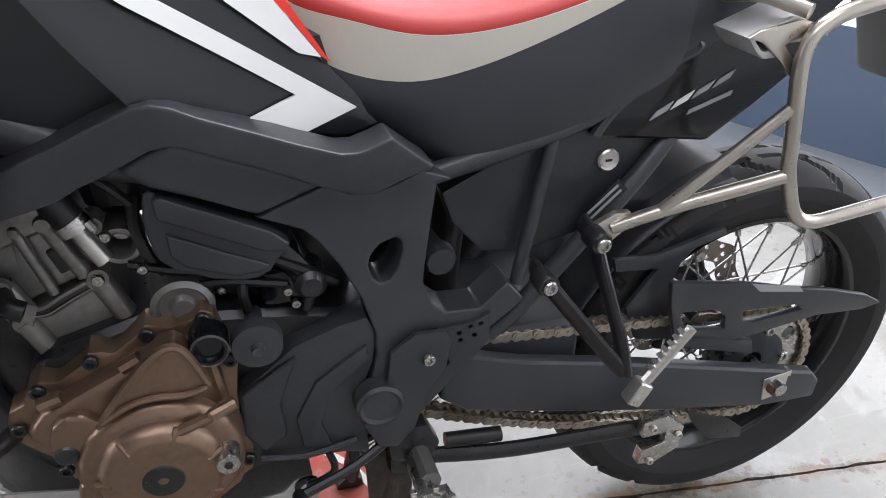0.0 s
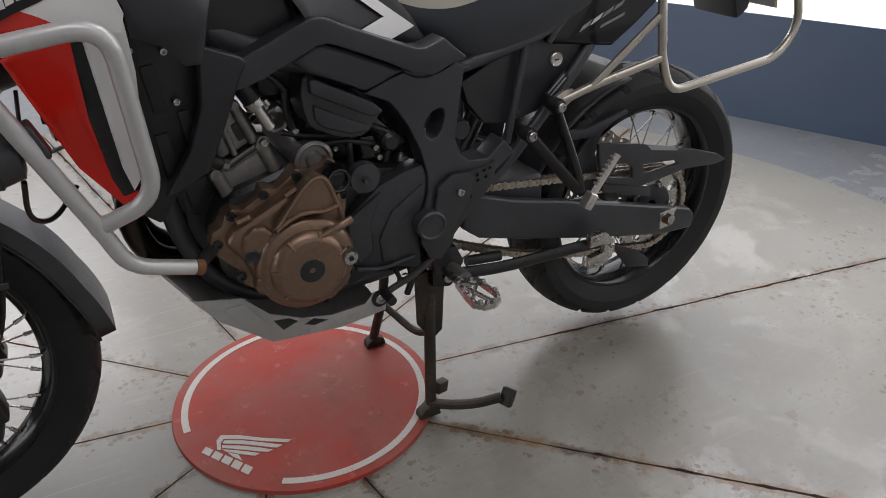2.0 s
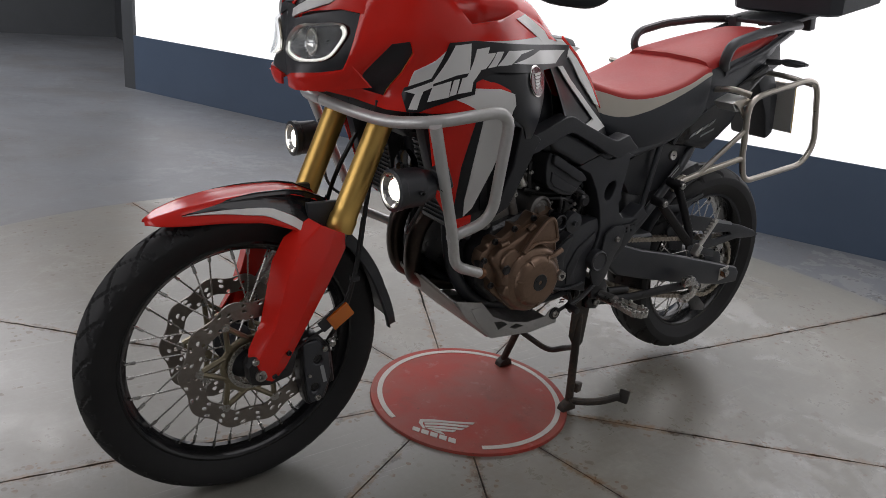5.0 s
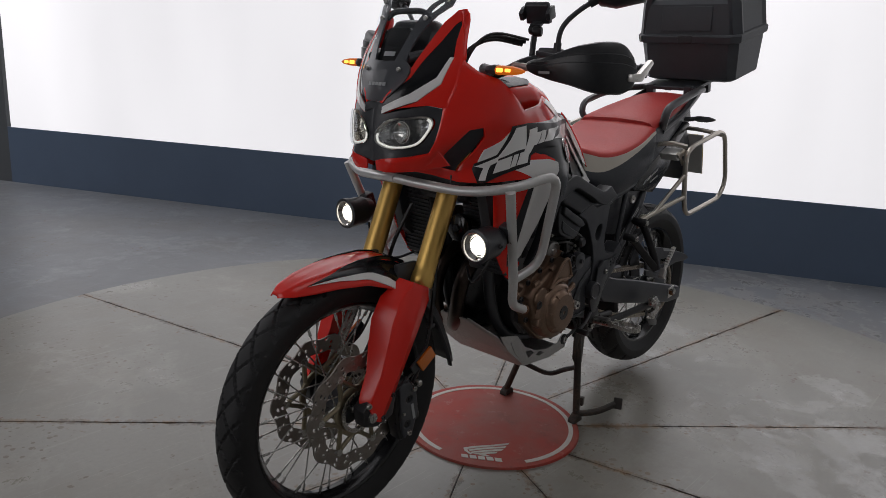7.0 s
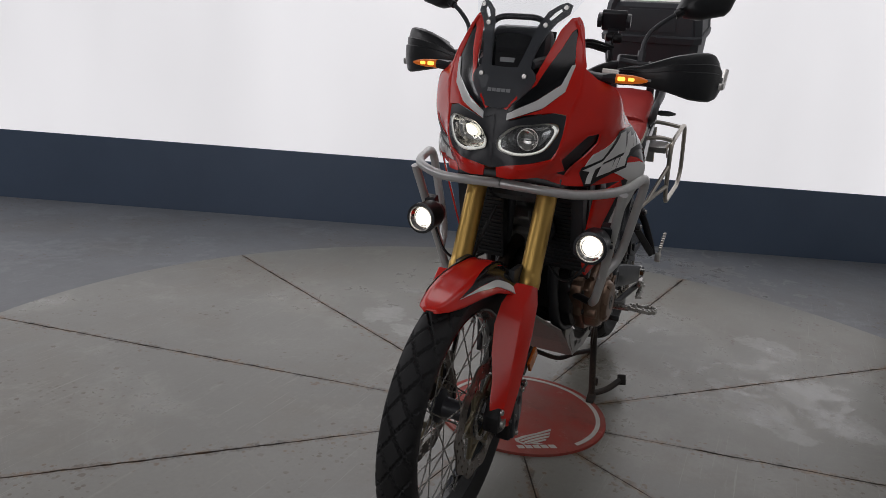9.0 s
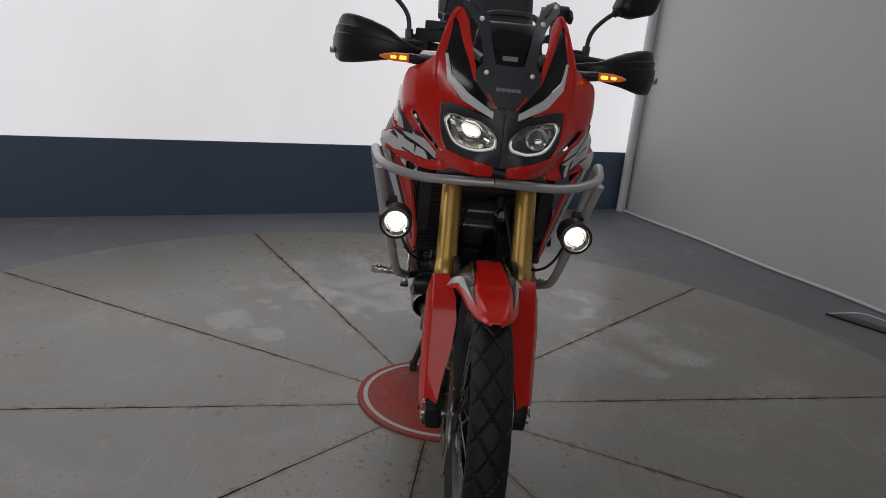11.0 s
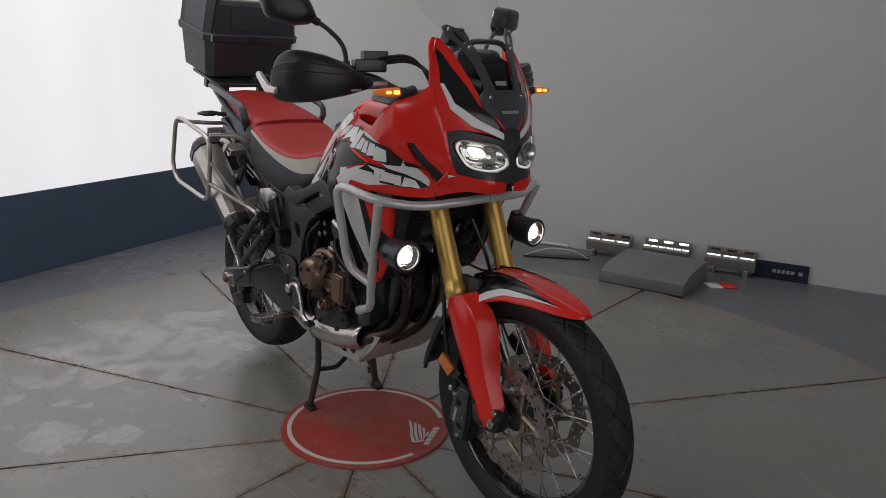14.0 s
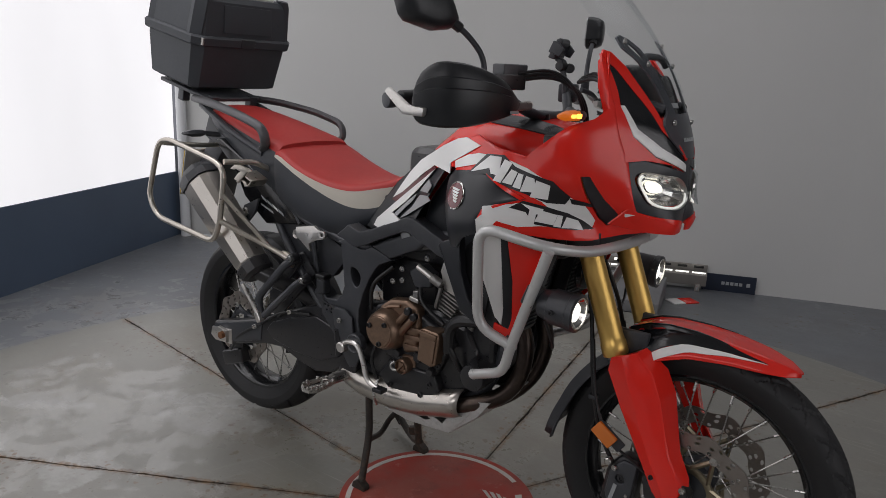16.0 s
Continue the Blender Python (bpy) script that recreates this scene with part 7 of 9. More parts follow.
rows = [[fender_at(-1.762 + 0.377 * k / 30, -1 + 2 * i / 20, 0) for i in range(21)] for k in range(31)]
fender = group_part("front_fender", (-1.57, 0, 0.7), bike, "red front fender with black and white graphics")
ob = part("fender_shell", loft(rows, closed=False, caps=False), RED, fender, "glossy red fender shell", sharp=1.0)
solid = ob.modifiers.new("thickness", "SOLIDIFY")
solid.thickness, solid.offset = 0.003, 0.0


def fender_piece(name, outline, material, lift, label=""):
    for s in (-1, 1):
        part(name, skin([(x, s * v) for x, v in outline], fender_at, 0.003, lift, 4), material, fender, label, sharp=0.9)


fender_piece("black_graphic", [(-1.70, 0.62), (-1.62, 0.46), (-1.54, 0.36), (-1.44, 0.34), (-1.388, 0.36), (-1.388, 0.86), (-1.43, 0.90), (-1.50, 0.74), (-1.58, 0.68)], GLOSSBLACK, 0.0035, "gloss black graphic")
fender_piece("white_stripe", [(-1.70, 0.65), (-1.58, 0.69), (-1.52, 0.71), (-1.455, 0.86), (-1.412, 0.95), (-1.425, 1.0), (-1.47, 0.985), (-1.53, 0.87), (-1.58, 0.83), (-1.63, 0.76)], WHITE, 0.005, "white stripe")
for s in (-1, 1):
    part("fender_bracket", plate([(-1.45, 0.70), (-1.375, 0.70), (-1.37, 0.60), (-1.44, 0.58)], s * 0.066, s * 0.082, 0.004), PLASTIC, fender)
rows = []
for k in range(13):
    a = radians(52 - k * 4.0)
    r = 0.358 + 0.012 * max(0, k - 8) / 4
    w = 0.062 + 0.002 * k
    rows.append([(FA.x + r * math.cos(a), y, FA.z + r * math.sin(a) - (0.0)) if abs(y) < w * 0.8 else (FA.x + (r - 0.026) * math.cos(a), y, FA.z + (r - 0.026) * math.sin(a)) for y in (-w, -w * 0.85, -w * 0.75, -w * 0.4, 0, w * 0.4, w * 0.75, w * 0.85, w)])
ob = part("fender_flap", loft(rows, closed=False, caps=False), PLASTIC, fender, "black rear flap of the fender")
ob.modifiers.new("thickness", "SOLIDIFY").thickness = 0.004


# ---- engine ----
part("peg_bracket", plate([(-0.40, 0.806), (-0.476, 0.821), (-0.492, 0.811), (-0.518, 0.809), (-0.522, 0.796), (-0.512, 0.786), (-0.483, 0.779), (-0.455, 0.764), (-0.459, 0.741), (-0.418, 0.769), (-0.398, 0.778)], 0.19, 0.2, 0.003, [circle(-0.508, 0.798, 0.005, 10)]), ALU, bike, "bright aluminium bracket")
engine = group_part("engine", (-0.85, 0, 0.5), bike, "twin-cylinder engine with bronze covers")
case = [(-1.02, 0.55), (-0.985, 0.61), (-0.88, 0.64), (-0.72, 0.62), (-0.62, 0.60), (-0.60, 0.44), (-0.66, 0.40), (-0.80, 0.37), (-0.95, 0.40), (-1.01, 0.46)]
part("crankcase", plate(case, -0.135, 0.135, 0.02, segments=3), DARK, engine, "black crankcase")
# inclined cylinder block and head, stepped, with stud columns and a wavy joint between them
cyl = [(-1.008, 0.648), (-0.912, 0.684), (-0.884, 0.618), (-0.975, 0.572)]
head = [(-1.016, 0.650), (-0.910, 0.690), (-0.930, 0.742), (-0.945, 0.752), (-1.02, 0.728), (-1.038, 0.70)]
cam_box = [(-1.03, 0.715), (-0.938, 0.748), (-0.950, 0.775), (-0.965, 0.782), (-1.03, 0.782), (-1.06, 0.75)]
part("cylinder_block", plate(cyl, -0.110, 0.110, 0.006), CASTGREY, engine, "grey cast cylinder block")
part("cylinder_head", plate(head, -0.104, 0.104, 0.008, segments=3), CASTGREY, engine, "grey cast cylinder head")
part("cam_box", plate(cam_box, -0.112, 0.112, 0.012, segments=3), CASTGREY, engine, "grey cast cam cover")
axis = Vector((-0.364, 0, 0.931)).normalized()
across = Vector((0.931, 0, 0.364))
for s in (-1, 1):
    y = s * 0.110
    for (px, pz), (qx, qz), r in (((-0.950, 0.756), (-0.924, 0.690), 0.0095), ((-0.914, 0.684), (-0.890, 0.624), 0.0125), ((-0.994, 0.644), (-0.970, 0.585), 0.0125), ((-1.004, 0.69), (-0.990, 0.656), 0.012), ((-0.978, 0.75), (-0.958, 0.672), 0.006)):
        part("stud_column", tube([(px, y, pz), (qx, y, qz)], r, 0.01, 14), CASTGREY, engine)
        part("column_end", moved(rounded(lathe([(0, 0), (r * 0.98, 0), (r * 0.8, s * 0.006), (0, s * 0.007)], (0, 0, 0), 14, close=False), 0), Matrix.Translation((px, y + s * r * 0.35, pz))), CASTGREY, engine)
    for z, mat in ((-0.004, CASTGREY), (0.0, DARK), (0.004, CASTGREY)):
        wavy = [Vector((x, s * 0.112, zz)) + axis * z for x, zz in ((-1.006, 0.646), (-0.992, 0.656), (-0.972, 0.651), (-0.954, 0.662), (-0.930, 0.674), (-0.907, 0.684))]
        part("gasket_lip", tube(wavy, 0.0042 if mat is CASTGREY else 0.0048, 0.012, 8), mat, engine)
    part("head_web", plate([(-0.985, 0.735), (-0.968, 0.742), (-0.965, 0.69), (-0.985, 0.675)], s * 0.098, s * 0.1085, 0.004), CASTGREY, engine)
    part("head_pocket", plate([(-0.958, 0.72), (-0.938, 0.728), (-0.927, 0.70), (-0.948, 0.69)], s * 0.098, s * 0.1075, 0.004), DARK, engine)
    bolts("head_bolt", [(-0.911, s * 0.124, 0.69), (-0.905, s * 0.126, 0.752)], engine, 0.0068, s)
    part("bolt_boss", lathe([(0, s * 0.1), (0.011, s * 0.1), (0.0105, s * 0.123), (0, s * 0.123)], (-0.911, 0, 0.69), 18, close=False), CASTGREY, engine)
    part("bolt_boss", lathe([(0, s * 0.1), (0.011, s * 0.1), (0.0105, s * 0.125), (0, s * 0.125)], (-0.905, 0, 0.752), 18, close=False), CASTGREY, engine)
part("spark_plug_cap", tube([(-1.005, -0.118, 0.685), (-1.0, -0.132, 0.676), (-0.985, -0.134, 0.668)], 0.0115, 0.012, 12), HOSE, engine, "black rubber plug cap")
part("plug_ferrule", rod((-0.984, -0.134, 0.668), (-0.975, -0.134, 0.664), 0.0095, seg=6), CASTGREY, engine)
for k in range(5):
    p = Vector((-0.985, 0.116, 0.60)) + axis * (0.016 * k)
    part("cooling_rib", tube([p, p + across * 0.09], 0.0045, 0.01, 6), CASTGREY, engine)

# left clutch cover: flange with bolt lugs, a swelling body, a raised shoulder and the round lid
flange = [(-1.027, 0.545), (-1.022, 0.562), (-1.005, 0.57), (-0.999, 0.588), (-0.985, 0.597), (-0.968, 0.592), (-0.94, 0.61), (-0.932, 0.624), (-0.918, 0.622), (-0.908, 0.618), (-0.885, 0.634), (-0.872, 0.648), (-0.858, 0.644), (-0.848, 0.638), (-0.825, 0.646), (-0.814, 0.657), (-0.801, 0.65), (-0.798, 0.628), (-0.79, 0.6), (-0.782, 0.585), (-0.785, 0.57), (-0.79, 0.53), (-0.779, 0.47), (-0.785, 0.41), (-0.83, 0.374), (-0.90, 0.385), (-0.942, 0.42), (-0.982, 0.452), (-0.988, 0.482), (-1.005, 0.5), (-1.026, 0.525)]
part("cover_rim", plate(flange, -0.160, -0.125, 0.004), BRONZE, engine, "bronze painted flange")
body = [(-1.008, 0.545), (-0.985, 0.572), (-0.94, 0.594), (-0.885, 0.62), (-0.84, 0.628), (-0.812, 0.622), (-0.803, 0.59), (-0.80, 0.536), (-0.79, 0.47), (-0.797, 0.416), (-0.83, 0.389), (-0.895, 0.398), (-0.935, 0.43), (-0.968, 0.462), (-0.972, 0.488), (-0.985, 0.515)]
part("left_cover", plate(body, -0.186, -0.15, 0.014, segments=4), BRONZE, engine, "bronze painted clutch cover")
hump = [(-0.926, 0.564), (-0.877, 0.626), (-0.858, 0.642), (-0.844, 0.645), (-0.835, 0.637), (-0.825, 0.613), (-0.817, 0.589), (-0.819, 0.582), (-0.84, 0.579), (-0.878, 0.587), (-0.905, 0.578)]
part("cover_boss", plate(hump, -0.203, -0.17, 0.010, segments=4), BRONZE, engine)
ridge = [(x, -0.202, z) for x, z in [(-0.926, 0.564), (-0.902, 0.595), (-0.877, 0.626), (-0.858, 0.642), (-0.844, 0.645), (-0.834, 0.636), (-0.825, 0.613), (-0.817, 0.589)]]
part("hump_edge", tube(ridge, 0.005, 0.02, 8), BRONZE, engine)
part("hump_step", tube([(x, -0.205, z) for x, z in [(-0.926, 0.564), (-0.896, 0.583), (-0.868, 0.586), (-0.838, 0.58), (-0.817, 0.588)]], 0.004, 0.02, 8), BRONZE, engine)
part("cover_boss", plate([(-0.985, 0.535), (-0.978, 0.56), (-0.962, 0.573), (-0.943, 0.572), (-0.928, 0.556), (-0.925, 0.53), (-0.945, 0.508), (-0.972, 0.512)], -0.197, -0.17, 0.010, segments=4), BRONZE, engine)
arc = [(-0.958 + 0.03 * math.cos(t), -0.1965, 0.542 + 0.028 * math.sin(t)) for t in (radians(10 + 20 * k) for k in range(10))]
part("boss_edge", tube(arc, 0.0042, 0.0, 8), BRONZE, engine)
part("cover_boss", plate([(-0.972, 0.455), (-0.968, 0.478), (-0.93, 0.505), (-0.915, 0.45), (-0.935, 0.43)], -0.203, -0.17, 0.008, segments=3), BRONZE, engine)
part("bolt_pocket", lathe([(0, -0.198), (0.008, -0.198), (0.011, -0.1995), (0.013, -0.197), (0, -0.19)], (-0.97, 0, 0.522), 16, close=False), DARK, engine)
CL = Vector((-0.878, 0, 0.486))
part("clutch_lid", lathe([(0, -0.226), (0.024, -0.2262), (0.054, -0.2265), (0.058, -0.2255), (0.067, -0.216), (0.0695, -0.2085), (0.073, -0.2075), (0.081, -0.2055), (0.0885, -0.196), (0.0905, -0.165), (0, -0.165)], CL, 72, close=False), BRONZE, engine, "round bronze clutch lid", sharp=0.9)
part("lid_finger", tube([(-0.852, -0.206, 0.530), (-0.83, -0.204, 0.541), (-0.792, -0.198, 0.553)], 0.0075, 0.02, 10, radii=None), BRONZE, engine)
part("lid_plug", lathe([(0, -0.2255), (0.005, -0.2255), (0.006, -0.2275), (0.021, -0.2275), (0.0225, -0.2262), (0.0225, -0.22), (0, -0.22)], CL, 40, close=False), DARK, engine, "dull dark centre plug")
for k in range(7):
    a = radians(20 + k * 51)
    part("lid_rib", tube([CL + Vector((0.052 * math.cos(a), -0.2255, 0.052 * math.sin(a))), CL + Vector((0.069 * math.cos(a), -0.218, 0.069 * math.sin(a)))], 0.003, 0.01, 8), BRONZE, engine)
part("cable_lug", tube([(x, -0.217, z) for x, z in [(-0.865, 0.54), (-0.842, 0.548), (-0.82, 0.556)]], 0.006, 0.02, 8), BRONZE, engine)
for p, q in (((-0.965, 0.50), (-0.93, 0.53)), ((-0.985, 0.582), (-0.962, 0.588)), ((-0.90, 0.612), (-0.88, 0.622)), ((-0.812, 0.60), (-0.806, 0.55))):
    part("cover_rib", tube([(p[0], -0.18, p[1]), (q[0], -0.18, q[1])], 0.008, 0.01, 8), BRONZE, engine)
bolts("cover_bolt", [(x, -0.161, z) for x, z in ((-1.016, 0.54), (-0.988, 0.586), (-0.931, 0.613), (-0.872, 0.636), (-0.814, 0.645), (-0.792, 0.585), (-0.789, 0.43), (-0.84, 0.382), (-0.985, 0.47))], engine, 0.0085, -1, DARK)
part("drain_bolt", lathe([(0, -0.232), (0.0125, -0.232), (0.0135, -0.229), (0.0135, -0.205), (0, -0.205)], (-0.809, 0, 0.495), 24, close=False), STEEL, engine, "bright steel bolt")
part("drain_recess", lathe([(0, -0.2335), (0.005, -0.2335), (0.005, -0.2315), (0, -0.2315)], (-0.809, 0, 0.495), 6, close=False), DARK, engine)
part("oil_cap", lathe([(0, -0.196), (0.013, -0.194), (0.0155, -0.2), (0.019, -0.2005), (0.0205, -0.196), (0.021, -0.17), (0, -0.17)], (-0.810, 0, 0.629), 28, close=False), GLOSSBLACK, engine, "black oil filler cap")
part("cap_ring", lathe([(0.0182, -0.2005), (0.0192, -0.2012), (0.0203, -0.199), (0.0182, -0.198)], (-0.810, 0, 0.629), 28), RAILGREY, engine, "worn cap rim")
part("cover_print", block(-0.858, -0.2005, 0.602, 0.055, 0.0015, 0.009, 0.0, (0, -18, 0)), BRONZE, engine)
part("round_cap", lathe([(0, -0.205), (0.006, -0.207), (0.008, -0.199), (0.027, -0.197), (0.028, -0.18), (0.01, -0.175), (0.01, -0.13), (0, -0.13)], (-0.761, 0, 0.622), 30, close=False), PLASTIC, engine, "black round cap with a bolt")
part("starter", lathe([(0, -0.118), (0.012, -0.118), (0.016, -0.112), (0.024, -0.112), (0.028, -0.118), (0.034, -0.114), (0.036, 0.08), (0, 0.08)], (-0.832, -0.028, 0.650), 36, close=False), CASTGREY, engine, "grey starter motor end")
# dark covers behind the clutch
rear = [(-0.791, 0.53), (-0.721, 0.587), (-0.667, 0.606), (-0.634, 0.612), (-0.622, 0.583), (-0.629, 0.543), (-0.644, 0.502), (-0.64, 0.435), (-0.637, 0.394), (-0.706, 0.414), (-0.77, 0.418), (-0.794, 0.477)]
part("sprocket_cover", plate(rear, -0.162, -0.12, 0.006), PLASTIC, engine, "black sprocket cover")
part("sprocket_cover_step", plate([(-0.727, 0.48), (-0.7, 0.532), (-0.637, 0.575), (-0.634, 0.551), (-0.684, 0.51), (-0.697, 0.467), (-0.685, 0.426), (-0.721, 0.431)], -0.167, -0.155, 0.004), PLASTIC, engine)
boxline = [(-0.848, 0.798), (-0.841, 0.801), (-0.829, 0.791), (-0.774, 0.761), (-0.731, 0.742), (-0.713, 0.725), (-0.715, 0.719), (-0.729, 0.704), (-0.736, 0.693), (-0.749, 0.686), (-0.767, 0.685), (-0.795, 0.692), (-0.831, 0.709), (-0.843, 0.721), (-0.85, 0.745), (-0.852, 0.771)]
part("coolant_box", plate(boxline, -0.162, -0.09, 0.010, segments=4), PLASTIC, engine, "black moulded side box")
part("coolant_box_lid", plate([(-0.84, 0.795), (-0.832, 0.797), (-0.732, 0.746), (-0.714, 0.729), (-0.719, 0.723), (-0.74, 0.723), (-0.839, 0.774)], -0.174, -0.155, 0.007, segments=3), PLASTIC, engine)
part("coolant_box_face", plate([(-0.834, 0.754), (-0.779, 0.724), (-0.736, 0.703), (-0.742, 0.695), (-0.772, 0.694), (-0.82, 0.713), (-0.833, 0.728)], -0.1665, -0.157, 0.004, segments=3), PLASTIC, engine)
part("coolant_hose", tube([(-1.0, -0.085, 0.852), (-0.95, -0.118, 0.812), (-0.918, -0.13, 0.757)], 0.0165, 0.05, 14), HOSE, engine, "black coolant hose")
part("hose_clamp", rod((-0.9225, -0.129, 0.765), (-0.9165, -0.130, 0.754), 0.0180, seg=24), STEEL, engine, "steel hose clamp")
part("clamp_screw", rod((-0.905, -0.140, 0.765), (-0.90, -0.142, 0.757), 0.0045, seg=8), STEEL, engine)
part("thermostat_neck", tube([(-0.917, -0.13, 0.756), (-0.905, -0.132, 0.728), (-0.898, -0.133, 0.716)], 0.0098, 0.015, 14), ALU, engine, "cast aluminium coolant neck")
part("thermostat_housing", lathe([(0.012, -0.112), (0.016, -0.118), (0.021, -0.118), (0.024, -0.112), (0.024, -0.08), (0.012, -0.08)], (-0.884, 0, 0.722), 26), CASTGREY, engine)
part("engine_bracket", tube([(-0.862, -0.11, 0.775), (-0.868, -0.118, 0.745), (-0.856, -0.115, 0.69), (-0.83, -0.11, 0.672)], 0.007, 0.02, 8), DARK, engine)
part("throttle_body", block(-0.79, -0.05, 0.665, 0.11, 0.10, 0.07, 0.015, (0, 20, 0)), DARK, engine)
part("throttle_body", block(-0.72, -0.08, 0.655, 0.06, 0.12, 0.05, 0.012), GLOSSBLACK, engine)
for p in ((-0.79, -0.13, 0.66), (-0.72, -0.145, 0.655), (-0.712, -0.142, 0.635), (-0.89, -0.148, 0.752), (-0.863, -0.148, 0.71)):
    part("small_bolt", bolt(p, 0.0055, -1), STEEL, engine)
for k, (p, m, q) in enumerate((((-0.85, -0.12, 0.66), (-0.79, -0.145, 0.68), (-0.72, -0.14, 0.66)), ((-0.88, -0.12, 0.70), (-0.82, -0.13, 0.685), (-0.74, -0.15, 0.69)), ((-0.66, -0.14, 0.59), (-0.65, -0.15, 0.52), (-0.64, -0.145, 0.44)), ((-0.70, -0.15, 0.405), (-0.66, -0.14, 0.39), (-0.60, -0.13, 0.40)))):
    part("wiring_loom", tube([p, m, q], 0.005, 0.04, 7), HOSE, engine)
for p, m, q, r in (((-0.71, -0.12, 0.715), (-0.70, -0.15, 0.69), (-0.69, -0.13, 0.64), 0.008), ((-0.735, -0.145, 0.70), (-0.70, -0.155, 0.685), (-0.665, -0.14, 0.655), 0.0065), ((-0.76, -0.12, 0.69), (-0.77, -0.15, 0.665), (-0.765, -0.14, 0.63), 0.006), ((-0.93, -0.1, 0.81), (-0.89, -0.12, 0.80), (-0.865, -0.12, 0.77), 0.0055), ((-0.95, -0.09, 0.83), (-0.90, -0.11, 0.83), (-0.86, -0.12, 0.815), 0.005), ((-1.06, -0.12, 0.70), (-1.03, -0.135, 0.68), (-1.0, -0.135, 0.675), 0.0045), ((-1.05, -0.13, 0.60), (-1.06, -0.14, 0.66), (-1.05, -0.13, 0.73), 0.009), ((-0.69, -0.15, 0.40), (-0.68, -0.16, 0.37), (-0.72, -0.15, 0.345), 0.005), ((-0.66, -0.15, 0.41), (-0.655, -0.155, 0.37), (-0.66, -0.14, 0.33), 0.007)):
    part("wiring_loom", tube([p, m, q], r, 0.04, 8), HOSE, engine)
part("shift_drum_cover", lathe([(0, -0.165), (0.012, -0.165), (0.018, -0.158), (0.02, -0.12), (0, -0.12)], (-0.695, 0, 0.665), 22, close=False), DARK, engine)
part("throttle_pulley", tube([(-0.72, -0.13, 0.70), (-0.692, -0.145, 0.668), (-0.70, -0.14, 0.625)], 0.017, 0.03, 12, radii=(0.02, 0.008)), GLOSSBLACK, engine)
part("sprocket_cover_lip", tube([(-0.775, -0.166, 0.43), (-0.72, -0.168, 0.418), (-0.655, -0.166, 0.428)], 0.004, 0.02, 8), PLASTIC, engine)
part("sprocket_cover_rib", plate([(-0.788, 0.532), (-0.743, 0.563), (-0.719, 0.577), (-0.743, 0.514), (-0.739, 0.46), (-0.768, 0.44), (-0.79, 0.475)], -0.169, -0.155, 0.005, segments=3), PLASTIC, engine)

# right side: generator cover, bronze blocks, oil filter
RC = Vector((-0.742, 0, 0.566))
part("generator_cover", lathe([(0, 0.21), (0.046, 0.21), (0.05, 0.205), (0.055, 0.195), (0.062, 0.16), (0.065, 0.12), (0, 0.12)], RC, 56, close=False), BRONZE, engine, "round bronze generator cover")
part("cover_face", lathe([(0, 0.2125), (0.042, 0.2125), (0.0435, 0.2105), (0, 0.2105)], RC, 48, close=False), BRONZE, engine)
bolts("cover_bolt", [(RC.x + 0.034 * math.cos(a), 0.213, RC.z + 0.034 * math.sin(a)) for a in (0.4, 2.3, 4.6)], engine, 0.0075, 1, DARK)
part("right_cover", plate([(-0.84, 0.625), (-0.74, 0.645), (-0.68, 0.62), (-0.67, 0.53), (-0.72, 0.48), (-0.82, 0.45), (-0.90, 0.46), (-0.93, 0.52), (-0.90, 0.60)], 0.12, 0.155, 0.012, segments=3), DARK, engine)
part("bronze_hump", plate([(-0.702, 0.60), (-0.708, 0.625), (-0.745, 0.652), (-0.80, 0.66), (-0.842, 0.642), (-0.85, 0.60), (-0.84, 0.52), (-0.80, 0.505), (-0.74, 0.60)], 0.13, 0.168, 0.014, segments=4), BRONZE, engine, "bronze flange round the generator cover")
part("bronze_band", tube([(-0.706, 0.172, 0.607), (-0.745, 0.172, 0.632), (-0.785, 0.172, 0.64)], 0.005, 0.03, 8), BRONZE, engine)
for a, b in (((-0.765, 0.575), (-0.828, 0.640)), ((-0.79, 0.563), (-0.848, 0.628))):
    part("bronze_finger", tube([(a[0], 0.18, a[1]), (b[0], 0.185, b[1])], 0.0095, 0.01, 10), BRONZE, engine)
    part("finger_end", lathe([(0, 0.0), (0.009, 0.001), (0.0112, 0.006), (0.0112, 0.014), (0.008, 0.018), (0, 0.018)], (b[0], 0.182, b[1]), 16, close=False), DARK, engine)
part("bronze_block", plate([(-0.858, 0.508), (-0.864, 0.596), (-0.872, 0.602), (-0.925, 0.598), (-0.93, 0.585), (-0.918, 0.505), (-0.905, 0.498)], 0.135, 0.185, 0.009, segments=3), BRONZE, engine, "bronze pump cover")
part("block_ridge", plate([(-0.868, 0.582), (-0.87, 0.597), (-0.924, 0.593), (-0.922, 0.578)], 0.18, 0.191, 0.004), BRONZE, engine)
part("block_edge", plate([(-0.911, 0.575), (-0.922, 0.578), (-0.913, 0.510), (-0.902, 0.508)], 0.18, 0.190, 0.003), BRONZE, engine)
for z in (0.585, 0.562, 0.534):
    part("bronze_bridge", plate([(-0.868, z + 0.006), (-0.868, z - 0.007), (-0.80, z - 0.012), (-0.80, z + 0.003)], 0.14, 0.174, 0.004), BRONZE, engine)
part("oil_filler", lathe([(0, 0.182), (0.010, 0.182), (0.012, 0.178), (0.016, 0.178), (0.019, 0.188), (0.022, 0.184), (0.023, 0.13), (0, 0.13)], (-0.803, 0, 0.472), 26, close=False), BRONZE, engine)
part("filler_grip", plate([(-0.790, 0.462), (-0.795, 0.459), (-0.816, 0.482), (-0.811, 0.485)], 0.178, 0.190, 0.002), BRONZE, engine)
